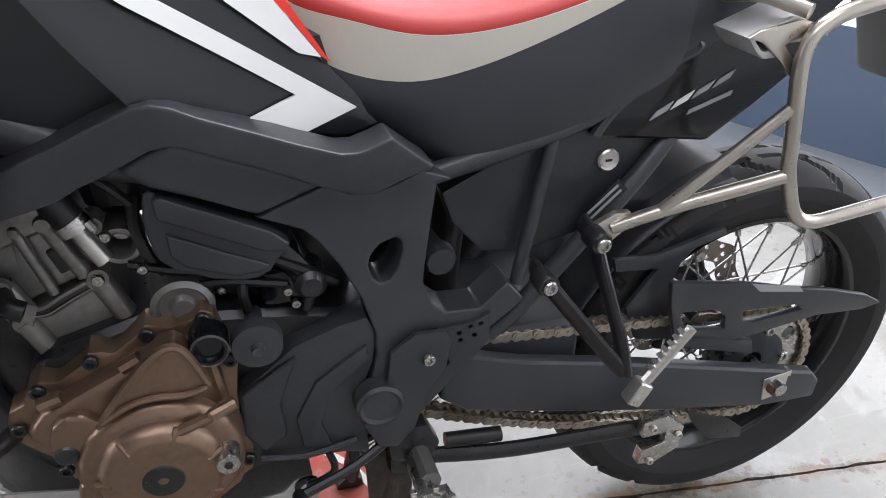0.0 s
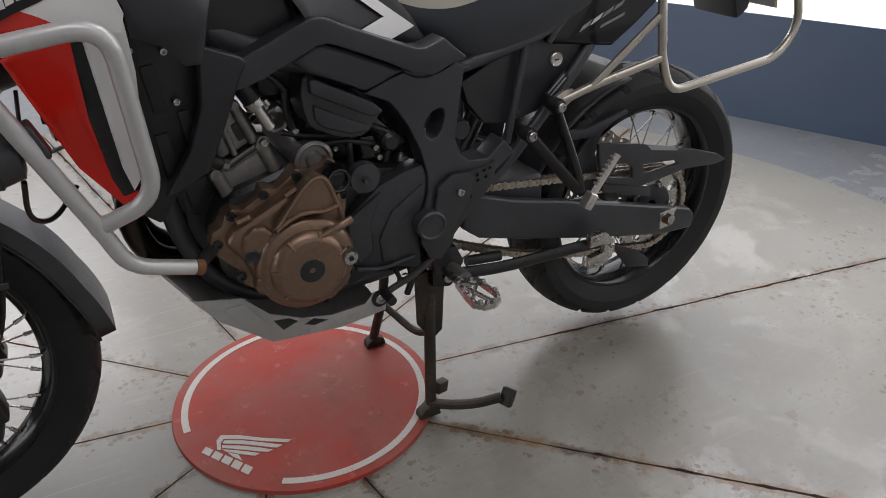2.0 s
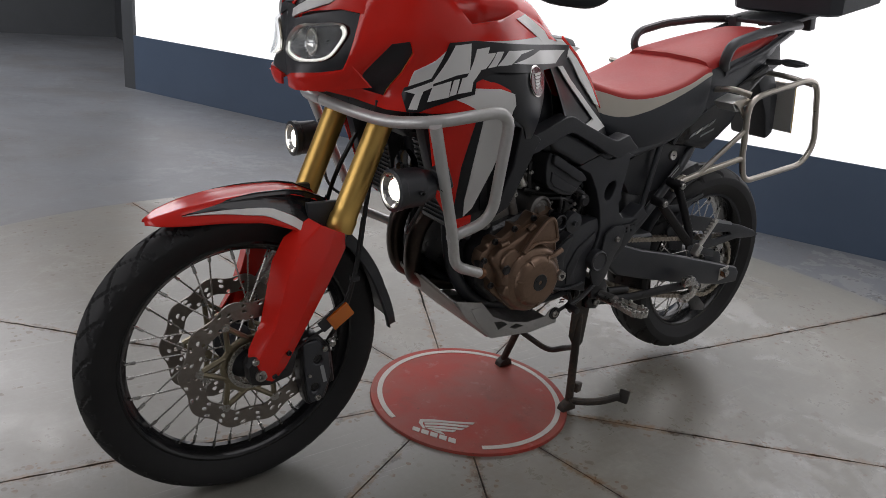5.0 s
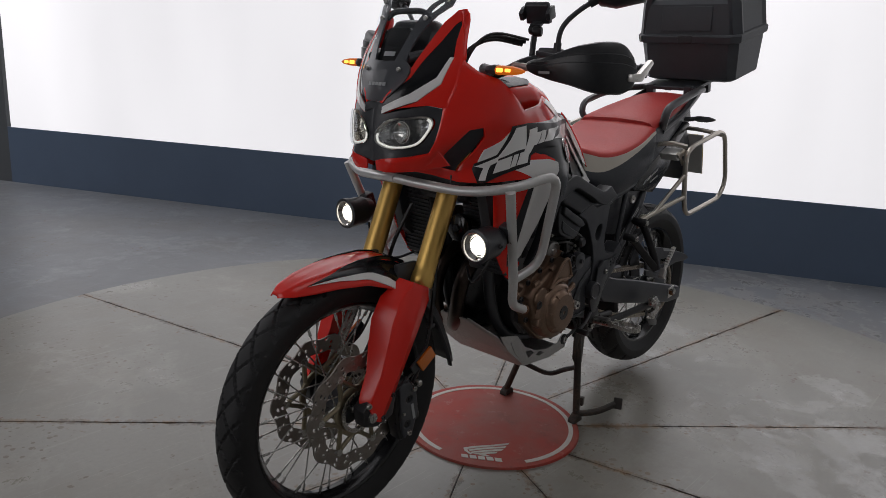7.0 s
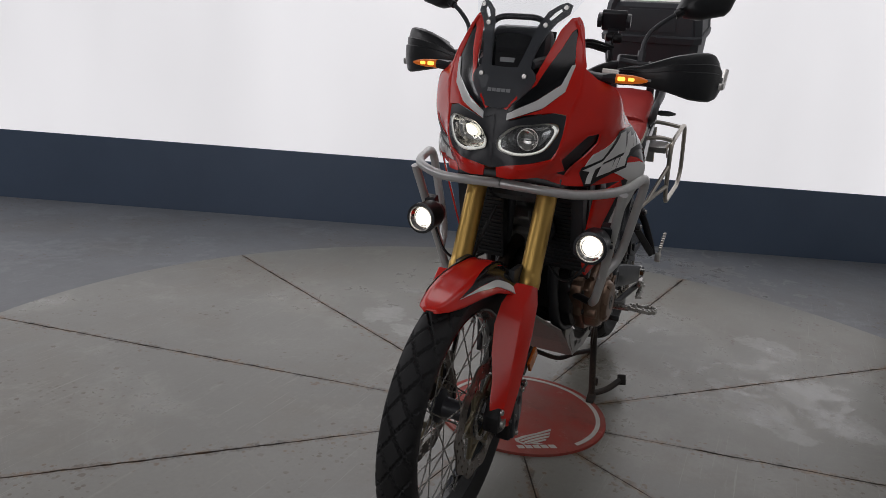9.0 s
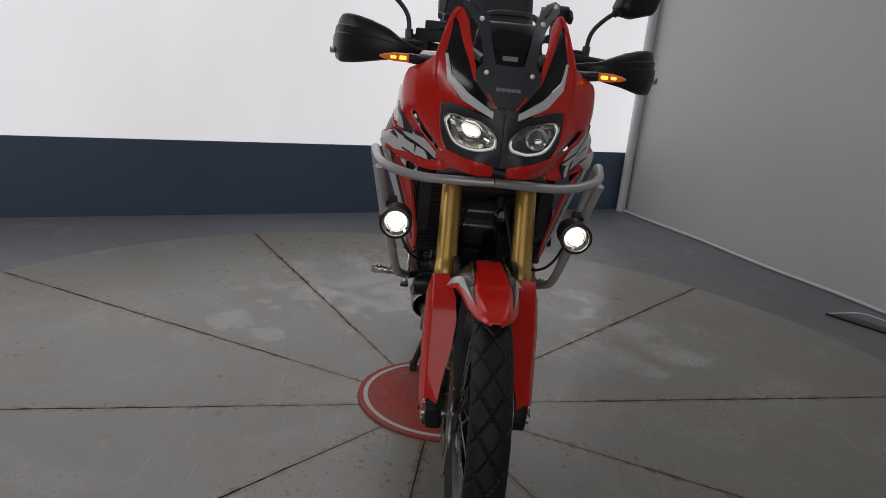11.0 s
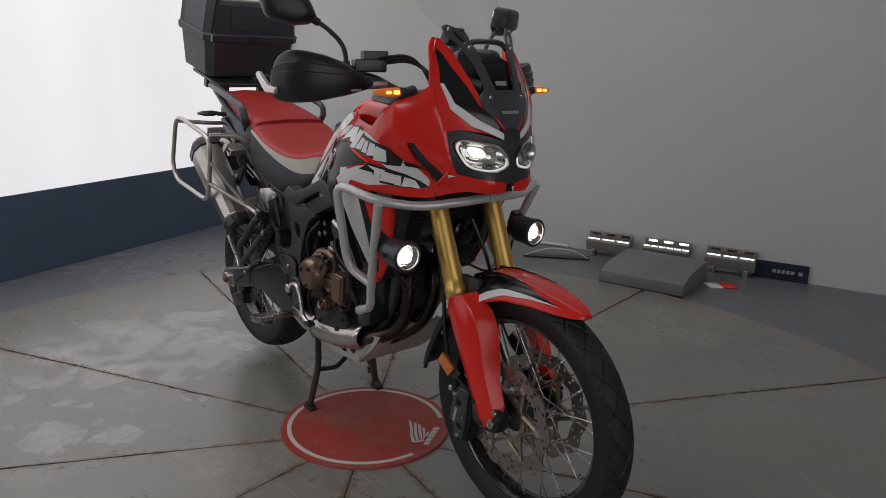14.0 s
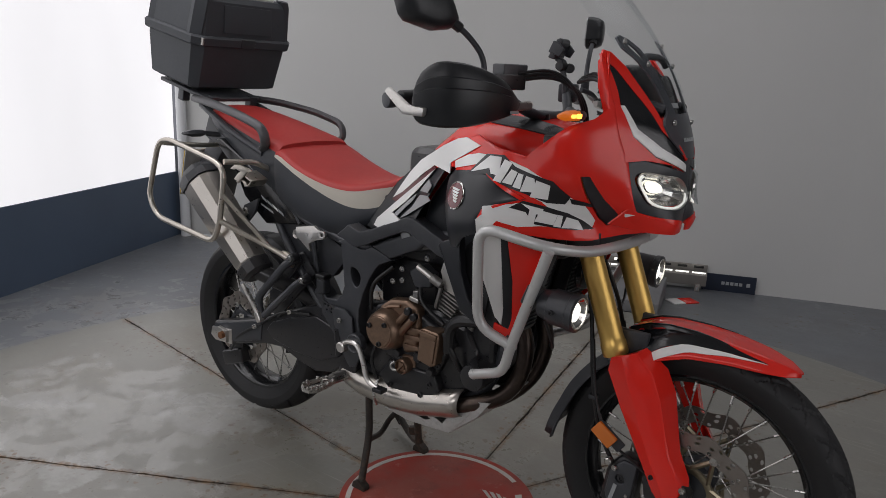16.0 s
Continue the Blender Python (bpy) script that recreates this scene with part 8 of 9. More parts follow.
part("filler_neck", plate([(-0.785, 0.50), (-0.83, 0.50), (-0.835, 0.45), (-0.80, 0.415), (-0.775, 0.425), (-0.77, 0.46)], 0.13, 0.160, 0.01, segments=3), BRONZE, engine)
part("pipe_clip", tube([(-0.77, 0.172, 0.475), (-0.758, 0.176, 0.465), (-0.762, 0.176, 0.45), (-0.785, 0.172, 0.452)], 0.004, 0.01, 8), STEEL, engine)
# silver engine hanger, its bolt and the ribbed cylinder side
part("engine_hanger", plate([(-0.921, 0.80), (-0.905, 0.785), (-0.896, 0.757), (-0.908, 0.708), (-0.95, 0.694), (-0.963, 0.716), (-0.938, 0.757)], 0.135, 0.143, 0.002), ALU, engine, "bright aluminium engine hanger")
part("hanger_bolt", tube([(-0.825, 0.15, 0.757), (-0.85, 0.15, 0.746), (-0.905, 0.148, 0.72)], 0.0085, 0.02, 10, radii=None), ALU, engine)
part("hanger_sleeve", rod((-0.872, 0.15, 0.735), (-0.905, 0.148, 0.72), 0.0125, seg=14, bevel=0.002), CASTGREY, engine)
part("hanger_stay", tube([(-0.906, 0.152, 0.714), (-0.893, 0.152, 0.668), (-0.888, 0.148, 0.655)], 0.0055, 0.01, 8), CASTGREY, engine)
for k in range(6):
    f = k / 5
    a, b = Vector((-0.908 + 0.024 * f, 0, 0.706 - 0.046 * f)), Vector((-0.964 + 0.026 * f, 0, 0.682 - 0.044 * f))
    part("cylinder_rib", plate([(a.x, a.z), (b.x, b.z), (b.x + 0.002, b.z - 0.0045), (a.x + 0.002, a.z - 0.0045)], 0.11, 0.146 - 0.002 * (k % 2), 0.0012), CASTGREY, engine)
part("rib_back", plate([(-0.905, 0.71), (-0.966, 0.684), (-0.934, 0.632), (-0.878, 0.656)], 0.10, 0.13, 0.005), DARK, engine)
part("coil_lead", tube([(-0.835, 0.15, 0.70), (-0.842, 0.155, 0.668), (-0.87, 0.16, 0.645), (-0.925, 0.158, 0.616)], 0.006, 0.02, 10), HOSE, engine)
part("sensor", block(-0.822, 0.152, 0.664, 0.032, 0.02, 0.012, 0.003, (0, -10, 0)), ALU, engine)
part("sensor_plug", block(-0.826, 0.152, 0.678, 0.018, 0.018, 0.024, 0.004), CASTGREY, engine)
part("plug_cap", plate([(-0.785, 0.735), (-0.83, 0.762), (-0.87, 0.74), (-0.862, 0.70), (-0.81, 0.69)], 0.11, 0.142, 0.008, segments=3), PLASTIC, engine)
part("sump_cover", plate([(-0.90, 0.47), (-0.74, 0.47), (-0.70, 0.42), (-0.74, 0.38), (-0.86, 0.38), (-0.92, 0.42)], 0.12, 0.165, 0.012, segments=3), DARK, engine)
part("oil_filter", rod((-1.03, 0.1, 0.5), (-1.03, 0.175, 0.5), 0.036, seg=26, bevel=0.006), DARK, engine)
bolts("cover_bolt", [(x, 0.166, z) for x, z in ((-0.89, 0.44), (-0.86, 0.40), (-0.75, 0.40), (-0.92, 0.50), (-0.90, 0.58))], engine, 0.0075, 1, DARK)
bolts("head_bolt", [(-0.857, 0.15, 0.785), (-0.772, 0.15, 0.74), (-0.773, 0.15, 0.708), (-0.74, 0.15, 0.699)], engine, 0.0085, 1)
for p, m, q, r in (((-0.948, 0.165, 0.55), (-0.958, 0.175, 0.645), (-1.115, 0.165, 0.665), 0.016), ((-0.972, 0.165, 0.80), (-0.997, 0.17, 0.689), (-1.11, 0.15, 0.63), 0.007), ((-0.66, 0.15, 0.60), (-0.67, 0.165, 0.68), (-0.74, 0.15, 0.74), 0.006), ((-0.98, 0.15, 0.50), (-0.96, 0.175, 0.56), (-0.935, 0.17, 0.60), 0.008), ((-0.70, 0.16, 0.52), (-0.68, 0.175, 0.46), (-0.70, 0.165, 0.40), 0.005)):
    part("engine_hose", tube([p, m, q], r, 0.05, 10), HOSE, engine)
for x, z, r, d in ((-0.845, 0.505, 0.016, 0.168), (-0.89, 0.475, 0.012, 0.172), (-0.775, 0.50, 0.011, 0.172), (-0.70, 0.60, 0.014, 0.165), (-0.945, 0.565, 0.012, 0.165)):
    part("cover_boss", lathe([(0, 0.12), (r * 1.15, 0.12), (r, d - 0.004), (r * 0.85, d), (r * 0.4, d), (0, d - 0.002)], (x, 0, z), 20, close=False), DARK, engine)
# added dark filler, so the gap above the engine reads as shade
part("engine_fill", block(-0.74, 0.0, 0.68, 0.22, 0.17, 0.17, 0.03), DARK, engine)
part("belly_box", block(-1.02, 0.02, 0.56, 0.07, 0.20, 0.16, 0.02), DARK, engine)

# ---- exhaust ----
exhaust = group_part("exhaust", (-0.7, 0.13, 0.5), bike, "steel exhaust with heat-stained header pipes")
part("header_pipe", tube([(-1.0, 0.055, 0.68), (-1.09, 0.06, 0.66), (-1.135, 0.07, 0.58), (-1.11, 0.085, 0.46), (-1.02, 0.125, 0.405), (-0.88, 0.15, 0.37)], 0.0225, 0.075, 16), BURNT, exhaust, "heat-stained header pipe")
part("header_pipe", tube([(-1.0, -0.045, 0.68), (-1.09, -0.04, 0.66), (-1.14, -0.03, 0.58), (-1.115, 0.0, 0.465), (-1.04, 0.075, 0.40), (-0.88, 0.115, 0.355)], 0.0225, 0.075, 16), BURNT, exhaust, "heat-stained header pipe")
part("collector", tube([(-0.93, 0.13, 0.375), (-0.80, 0.13, 0.35), (-0.62, 0.10, 0.345), (-0.50, 0.085, 0.40), (-0.38, 0.10, 0.56), (-0.30, 0.18, 0.615), (-0.235, 0.213, 0.645)], 0.027, 0.09, 16), DARK, exhaust)
shield_rows = []
for x, z, r in ((-0.985, 0.405, 0.038), (-0.95, 0.392, 0.04), (-0.85, 0.368, 0.041), (-0.74, 0.356, 0.04), (-0.63, 0.36, 0.036), (-0.56, 0.375, 0.03)):
    yc = 0.125 + 0.02 * (x + 1.03)
    shield_rows.append([(x, yc + (r + 0.008) * math.cos(a), z + (r + 0.004) * math.sin(a)) for a in (radians(-95 + i * 17) for i in range(11))])
ob = part("heat_shield", loft(shield_rows, closed=False, caps=False), MUFFLER, exhaust, "satin steel heat shield", sharp=1.2)
ob.modifiers.new("thickness", "SOLIDIFY").thickness = 0.002
part("shield_band", tube([(-0.70, 0.165, 0.32), (-0.70, 0.185, 0.36), (-0.70, 0.16, 0.40)], 0.004, 0.03, 6), STEEL, exhaust)
mp, mq = Vector((-0.225, 0.215, 0.655)), Vector((0.015, 0.225, 0.895))
u = (mq - mp).normalized()
n2 = Vector((-u.z, 0, u.x))


def can(d, hw, hh):
    c = mp.lerp(mq, d)
    return [c + Vector((0, 1, 0)) * (hw * sx) + n2 * (hh * sz) for sx, sz in ((0.5, -1), (0.9, -0.7), (1, 0.2), (0.7, 0.8), (0.3, 1), (-0.6, 1), (-1, 0.6), (-1, -0.6), (-0.6, -1))]


part("silencer", loft([can(d, w, h) for d, w, h in ((0.0, 0.036, 0.034), (0.05, 0.046, 0.045), (0.5, 0.052, 0.056), (0.97, 0.054, 0.062), (1.0, 0.046, 0.055))]), MUFFLER, exhaust, "satin steel silencer", sharp=0.4)
part("silencer_end", loft([can(d, w, h) for d, w, h in ((0.985, 0.057, 0.066), (1.06, 0.055, 0.064), (1.13, 0.04, 0.045), (1.135, 0.02, 0.024))]), PLASTIC, exhaust, "black silencer end cap", sharp=0.5)
part("silencer_cover", loft([can(d, w, h) for d, w, h in ((-0.1, 0.034, 0.034), (-0.07, 0.046, 0.045), (0.02, 0.048, 0.047), (0.04, 0.044, 0.044))]), DARK, exhaust, "black silencer shield", sharp=0.5)
part("silencer_stay", plate([(-0.19, 0.86), (-0.12, 0.83), (-0.09, 0.77), (-0.12, 0.76), (-0.17, 0.81)], 0.155, 0.165, 0.003), SATIN, exhaust)
part("stay_bolt", bolt((-0.13, 0.166, 0.81), 0.014, 1), STEEL, exhaust)

# ---- skid plate, stands, footrests ----
skid = group_part("skid_plate", (-0.9, 0, 0.35), bike, "silver aluminium skid plate")
prof = [(-1.07, 0.43), (-0.985, 0.412), (-0.94, 0.365), (-0.88, 0.338), (-0.82, 0.326), (-0.752, 0.330), (-0.735, 0.349), (-0.718, 0.352), (-0.704, 0.338), (-0.708, 0.304), (-0.80, 0.292), (-0.94, 0.302), (-1.03, 0.376)]
cut1 = [(-0.935, 0.348), (-0.905, 0.345), (-0.888, 0.333), (-0.918, 0.322)]
cut2 = [(-0.878, 0.322), (-0.858, 0.33), (-0.83, 0.318), (-0.858, 0.314)]
for s in (-1, 1):
    part("side_wing", plate(prof, s * 0.135, s * 0.139, 0.001, [cut1, cut2]), SKID, skid)
    bolts("skid_bolt", [(-0.72, s * 0.141, 0.335)], skid, 0.011, s, STEEL)
    part("bolt_grommet", lathe([(0.0, s * 0.139), (0.018, s * 0.139), (0.018, s * 0.143), (0, s * 0.143)], (-0.72, 0, 0.335), 24, close=False), HOSE, skid)
    part("pressed_panel", plate([(-1.02, 0.40), (-0.985, 0.402), (-0.945, 0.345), (-0.95, 0.315), (-0.995, 0.36)], s * 0.1385, s * 0.1415, 0.0012), SKID, skid)
belly = [[(x, -w, z), (x, -w * 0.88, z - 0.006), (x, w * 0.88, z - 0.006), (x, w, z)] for x, z, w in ((-1.12, 0.475, 0.05), (-1.07, 0.425, 0.125), (-1.03, 0.378, 0.135), (-0.94, 0.304, 0.137), (-0.80, 0.294, 0.137), (-0.708, 0.306, 0.137))]
ob = part("belly", loft(belly, closed=False, caps=False), SKID, skid, "", smooth=False)
ob.modifiers.new("thickness", "SOLIDIFY").thickness = 0.004

stand = group_part("centre_stand", (-0.62, 0, 0.2), bike, "worn black centre stand carrying the machine")
WORN = surface("worn_black_steel", (0.03, 0.026, 0.022), 0.5, metal=0.3, vary=0.3, dirt=0.6, dirt_colour=(0.11, 0.07, 0.045), grain=0.2)
part("left_leg", tube([(-0.585, -0.105, 0.36), (-0.605, -0.13, 0.29), (-0.614, -0.155, 0.03)], 0.0125, 0.04, 12), WORN, stand)
part("right_leg", tube([(-0.60, 0.09, 0.36), (-0.613, 0.097, 0.17), (-0.624, 0.142, 0.03)], 0.0115, 0.04, 12), WORN, stand)
part("cross_tube", tube([(-0.605, -0.135, 0.20), (-0.565, -0.06, 0.155), (-0.575, -0.005, 0.118), (-0.612, 0.098, 0.15)], 0.009, 0.04, 10), WORN, stand)
part("top_tube", rod((-0.60, -0.12, 0.345), (-0.60, 0.12, 0.345), 0.018, seg=16), WORN, stand)
for s, y in ((-1, -0.156), (1, 0.143)):
    part("foot_pad", plate([(-0.648, 0.008), (-0.645, 0.022), (-0.62, 0.04), (-0.6, 0.028), (-0.595, 0.009)], y - 0.014, y + 0.014, 0.004), WORN, stand)
part("stand_lever", tube([(-0.62, -0.155, 0.04), (-0.585, -0.17, 0.03), (-0.53, -0.20, 0.032), (-0.475, -0.226, 0.05)], 0.0115, 0.04, 10), WORN, stand)
part("lever_pad", block(-0.462, -0.232, 0.05, 0.018, 0.03, 0.04, 0.004, (0, 30, 25)), WORN, stand)
part("stop_block", block(-0.59, -0.155, 0.075, 0.03, 0.02, 0.028, 0.003, (0, 10, 20)), WORN, stand)
part("stand_plate", plate([(-0.64, 0.36), (-0.57, 0.37), (-0.575, 0.21), (-0.60, 0.19), (-0.635, 0.24)], -0.135, -0.128, 0.003), WORN, stand)
for k, x in enumerate((-0.655, -0.64)):
    coil = [Vector((x + 0.008 * math.cos(i * 0.9), -0.10 + k * 0.012 + 0.008 * math.sin(i * 0.9), 0.34 - 0.13 * i / 80)) for i in range(81)]
    part("return_spring", tube(coil, 0.0022, 0, 6), STEEL, stand)
side = group_part("side_stand", (-0.56, -0.14, 0.35), bike, "folded black side stand with a steel foot plate")
part("stand_arm", tube([(-0.575, -0.14, 0.348), (-0.45, -0.165, 0.345), (-0.29, -0.19, 0.362), (-0.215, -0.2, 0.366)], 0.0135, 0.06, 10, flat=0.7), DARK, side)
part("stand_bracket", plate([(-0.61, 0.42), (-0.565, 0.41), (-0.545, 0.36), (-0.565, 0.325), (-0.61, 0.335)], -0.155, -0.115, 0.008), GLOSSBLACK, side)
bolts("stand_bolt", [(-0.575, -0.157, 0.352), (-0.595, -0.157, 0.395)], side, 0.011, -1)
footp = [(-0.265, 0.398), (-0.225, 0.402), (-0.195, 0.375), (-0.198, 0.335), (-0.235, 0.315), (-0.262, 0.32), (-0.258, 0.345), (-0.222, 0.352), (-0.225, 0.372), (-0.262, 0.37)]
part("foot_plate", plate(footp, -0.222, -0.206, 0.002), STEEL, side, "bright steel foot plate")
bolts("plate_bolt", [(-0.25, -0.223, 0.388), (-0.205, -0.223, 0.365), (-0.245, -0.223, 0.325)], side, 0.0055, -1, ALU)
part("stand_spring", rod((-0.53, -0.15, 0.375), (-0.45, -0.155, 0.37), 0.011, seg=14), HOSE, side)
coil = [Vector((-0.45 + 0.028 * i / 40, -0.155 + 0.008 * math.cos(i * 0.8), 0.37 + 0.008 * math.sin(i * 0.8))) for i in range(41)]
part("spring_end", tube(coil, 0.0018, 0, 6), STEEL, side)


def footrest(s):
    rest = group_part("footrest", (-0.57, s * 0.25, 0.39), bike, "serrated steel footrest")
    base = Vector((-0.572, s * 0.175, 0.375))
    part("rest_bracket", plate([(-0.62, 0.43), (-0.56, 0.425), (-0.54, 0.385), (-0.56, 0.355), (-0.61, 0.37)], s * 0.135, s * 0.165, 0.008), DARK, rest)
    part("rest_clevis", tube([base - Vector((0, s * 0.03, 0)), base + Vector((0, s * 0.045, 0.006))], 0.015, 0.01, 10), CASTGREY, rest)
    # an open toothed frame, wider at its outer end, with two webs inside
    rim = [(-0.604, 0.238), (-0.556, 0.238), (-0.550, 0.30), (-0.556, 0.325), (-0.574, 0.336), (-0.596, 0.334), (-0.612, 0.316), (-0.610, 0.28)]
    cx, cy = -0.58, 0.288
    band = []
    for k, (x, y) in enumerate(rim):
        u, v = rim[(k + 1) % 8]
        band += [(x + (u - x) * f, y + (v - y) * f) for f in (0, 0.34, 0.67)]
    bm = bm_new()
    loops = [[bm.verts.new((cx + (x - cx) * k, s * (cy + (y - cy) * k), z)) for x, y in band] for k, z in ((1.0, 0.380), (1.0, 0.392), (0.8, 0.392), (0.8, 0.380))]
    n = len(band)
    for i in range(4):
        for k in range(n):
            bm.faces.new((loops[i][k], loops[i][(k + 1) % n], loops[(i + 1) % 4][(k + 1) % n], loops[(i + 1) % 4][k]))
    bmesh.ops.recalc_face_normals(bm, faces=bm.faces)
    part("rest_frame", bm, STEEL, rest, "bright cast footrest frame", sharp=0.5)
    part("rest_web", rod((-0.59, s * 0.246, 0.382), (-0.568, s * 0.325, 0.384), 0.0045, seg=8), STEEL, rest)
    part("rest_web", rod((-0.562, s * 0.246, 0.382), (-0.595, s * 0.29, 0.384), 0.004, seg=8), STEEL, rest)
    for x, y in band[::2]:
        part("rest_tooth", block(cx + (x - cx) * 0.9, s * (cy + (y - cy) * 0.9), 0.394, 0.008, 0.008, 0.008, 0.002), STEEL, rest)
    part("rest_arm", tube([(-0.58, s * 0.17, 0.376), (-0.58, s * 0.24, 0.380)], 0.011, 0.01, 10, flat=1.3), STEEL, rest)


both(footrest)
pedal = group_part("brake_pedal", (-0.66, 0.19, 0.45), bike, "bright aluminium brake pedal")
part("pedal_arm", tube([(-0.58, 0.185, 0.478), (-0.60, 0.188, 0.497), (-0.645, 0.19, 0.50), (-0.672, 0.195, 0.455), (-0.69, 0.20, 0.405), (-0.735, 0.205, 0.393)], 0.0075, 0.025, 10), ALU, pedal)
part("pedal_pivot", lathe([(0, 0.178), (0.016, 0.178), (0.016, 0.2), (0.012, 0.203), (0, 0.203)], (-0.585, 0, 0.476), 24, close=False), ALU, pedal)
part("pedal_tip", block(-0.745, 0.205, 0.393, 0.035, 0.028, 0.012, 0.003), DARK, pedal)
shift = group_part("shift_lever", (-0.66, -0.19, 0.40), bike, "black gear lever")
part("lever_arm", tube([(-0.60, -0.165, 0.425), (-0.66, -0.185, 0.40), (-0.735, -0.20, 0.385)], 0.0065, 0.03, 8), DARK, shift)
part("lever_rubber", rod((-0.735, -0.195, 0.385), (-0.735, -0.235, 0.385), 0.0095, seg=14, bevel=0.002), HOSE, shift)

# ---- handlebar and controls ----
bar = group_part("handlebar", (-1.08, 0, 1.2), bike, "black handlebar")
part("bar_tube", tube([(-0.965, -0.43, 1.205), (-1.06, -0.17, 1.225), (-1.115, -0.09, 1.17), (-1.12, 0.09, 1.17), (-1.06, 0.17, 1.225), (-0.965, 0.43, 1.205)], 0.0125, 0.05, 14), SATIN, bar)
for s in (-1, 1):
    part("grip", tube([(-1.025, s * 0.265, 1.219), (-0.97, s * 0.415, 1.207)], 0.0175, 0.01, 16), HOSE, bar)
    part("switch_block", block(-1.045, s * 0.215, 1.225, 0.05, 0.06, 0.05, 0.008, (0, 0, s * -20)), PLASTIC, bar)
    if s > 0:
        part("master_cylinder", block(-1.085, s * 0.185, 1.25, 0.05, 0.09, 0.035, 0.006, (0, 0, s * -20)), DARK, bar)
        part("reservoir", block(-1.09, s * 0.17, 1.275, 0.045, 0.07, 0.03, 0.005, (0, 0, s * -20)), PLASTIC, bar)
    part("lever", tube([(-1.09, s * 0.2, 1.235), (-1.085, s * 0.28, 1.225), (-1.04, s * 0.41, 1.205)], 0.007, 0.04, 8, flat=0.7), SATIN, bar)
    part("bar_end", rod((-0.965, s * 0.428, 1.205), (-0.958, s * 0.45, 1.203), 0.017, seg=18, bevel=0.003), SATIN, bar)
    part("riser", tube([(-1.12, s * 0.05, 1.13), (-1.115, s * 0.05, 1.175)], 0.018, 0.01, 12), DARK, bar)
    # hand guard: a curved shell in front of the grip, on an aluminium bow
    guard = group_part("hand_guard", (-1.08, s * 0.34, 1.21), bike, "black plastic hand guard on an aluminium bow")
    low = 0.010 if s < 0 else 0.0
    keys = [(-1.140, 0.208, 1.192, 1.212), (-1.155, 0.24, 1.182, 1.220), (-1.163, 0.27, 1.176, 1.234 - low), (-1.164, 0.302, 1.169, 1.254 - 2 * low), (-1.156, 0.35, 1.160, 1.272 - 2 * low), (-1.138, 0.398, 1.152 - low / 2, 1.283 - 2 * low), (-1.110, 0.432, 1.149 - low / 2, 1.287 - 2 * low), (-1.078, 0.447, 1.150 - low / 2, 1.283 - 2 * low), (-1.052, 0.454, 1.155, 1.264 - 2 * low), (-1.041, 0.455, 1.166, 1.240 - low)]
    stations = []
    for k in range(33):
        f = k / 32 * (len(keys) - 1)
        i = min(int(f), len(keys) - 2)
        f -= i
        a, b, c, d = keys[max(0, i - 1)], keys[i], keys[i + 1], keys[min(len(keys) - 1, i + 2)]
        x, y, lo, hi = (0.5 * (2 * q + (r - p) * f + (2 * p - 5 * q + 4 * r - t) * f * f + (3 * q - p - 3 * r + t) * f ** 3) for p, q, r, t in zip(a, b, c, d))
        tx, ty = c[0] - b[0], c[1] - b[1]
        nx, ny = -ty / math.hypot(tx, ty), tx / math.hypot(tx, ty)
        lo += 0.006 if s > 0 else 0.0
        ring = []
        for v, out in ((-0.8, -0.045), (-0.94, -0.02), (-1.0, -0.004), (-0.93, 0.003), (-0.6, 0.009), (-0.2, 0.012), (0.18, 0.012), (0.22, 0.008), (0.52, 0.008), (0.56, 0.004), (0.82, 0.001), (0.95, -0.004), (1.0, -0.012), (0.97, -0.03), (0.85, -0.05)):
            out *= min(1.0, 0.25 + (hi - lo) / 0.12)
            ring.append((x + nx * out, s * (y + ny * out), (hi + lo) / 2 + (hi - lo) / 2 * v))
        stations.append(ring)
    shell = part("guard_shell", loft(stations, closed=False, caps=False), SHELL, guard, "black plastic shell", sharp=0.5)
    shell.modifiers.new("thickness", "SOLIDIFY").thickness = 0.003
    part("bow_end", plate([(-0.982, 1.232), (-0.972, 1.222), (-1.022, 1.178), (-1.075, 1.176), (-1.078, 1.194), (-1.035, 1.198)], s * 0.458, s * 0.472, 0.004), ALU, guard, "bright aluminium bow end")
    part("guard_bow", tube([(-1.15, s * 0.17, 1.20), (-1.13, s * 0.30, 1.195), (-1.085, s * 0.44, 1.19), (-1.04, s * 0.462, 1.188)], 0.010, 0.05, 8, flat=0.6), ALU, guard, "aluminium guard bow")
    part("guard_print", block(-1.181, s * 0.29, 1.188, 0.0012, 0.03, 0.006, 0.0, (0, 0, s * -4)), GREYDECAL, guard)
    # mirror
    mirror = group_part("mirror", (-1.05, s * 0.3, 1.33), bike, "black rear-view mirror on a bent stalk")
    part("stalk", tube([(-1.075, s * 0.252, 1.235), (-1.075, s * 0.256, 1.30), (-1.06, s * 0.30, 1.345), (-1.045, s * 0.345, 1.372)], 0.0065, 0.03, 10), SATIN, mirror)
    part("stalk_nut", rod((-1.075, s * 0.252, 1.235), (-1.075, s * 0.253, 1.262), 0.011, seg=6), SATIN, mirror)
    part("stalk_boot", tube([(-1.053, s * 0.322, 1.358), (-1.042, s * 0.352, 1.376)], 0.011, 0.01, 10), HOSE, mirror)
    outline = [(0.325, 1.375), (0.336, 1.402), (0.35, 1.428), (0.368, 1.438), (0.46, 1.437), (0.472, 1.431), (0.476, 1.418), (0.462, 1.378), (0.45, 1.365), (0.385, 1.349), (0.345, 1.354)]
    oc = (0.4, 1.395)
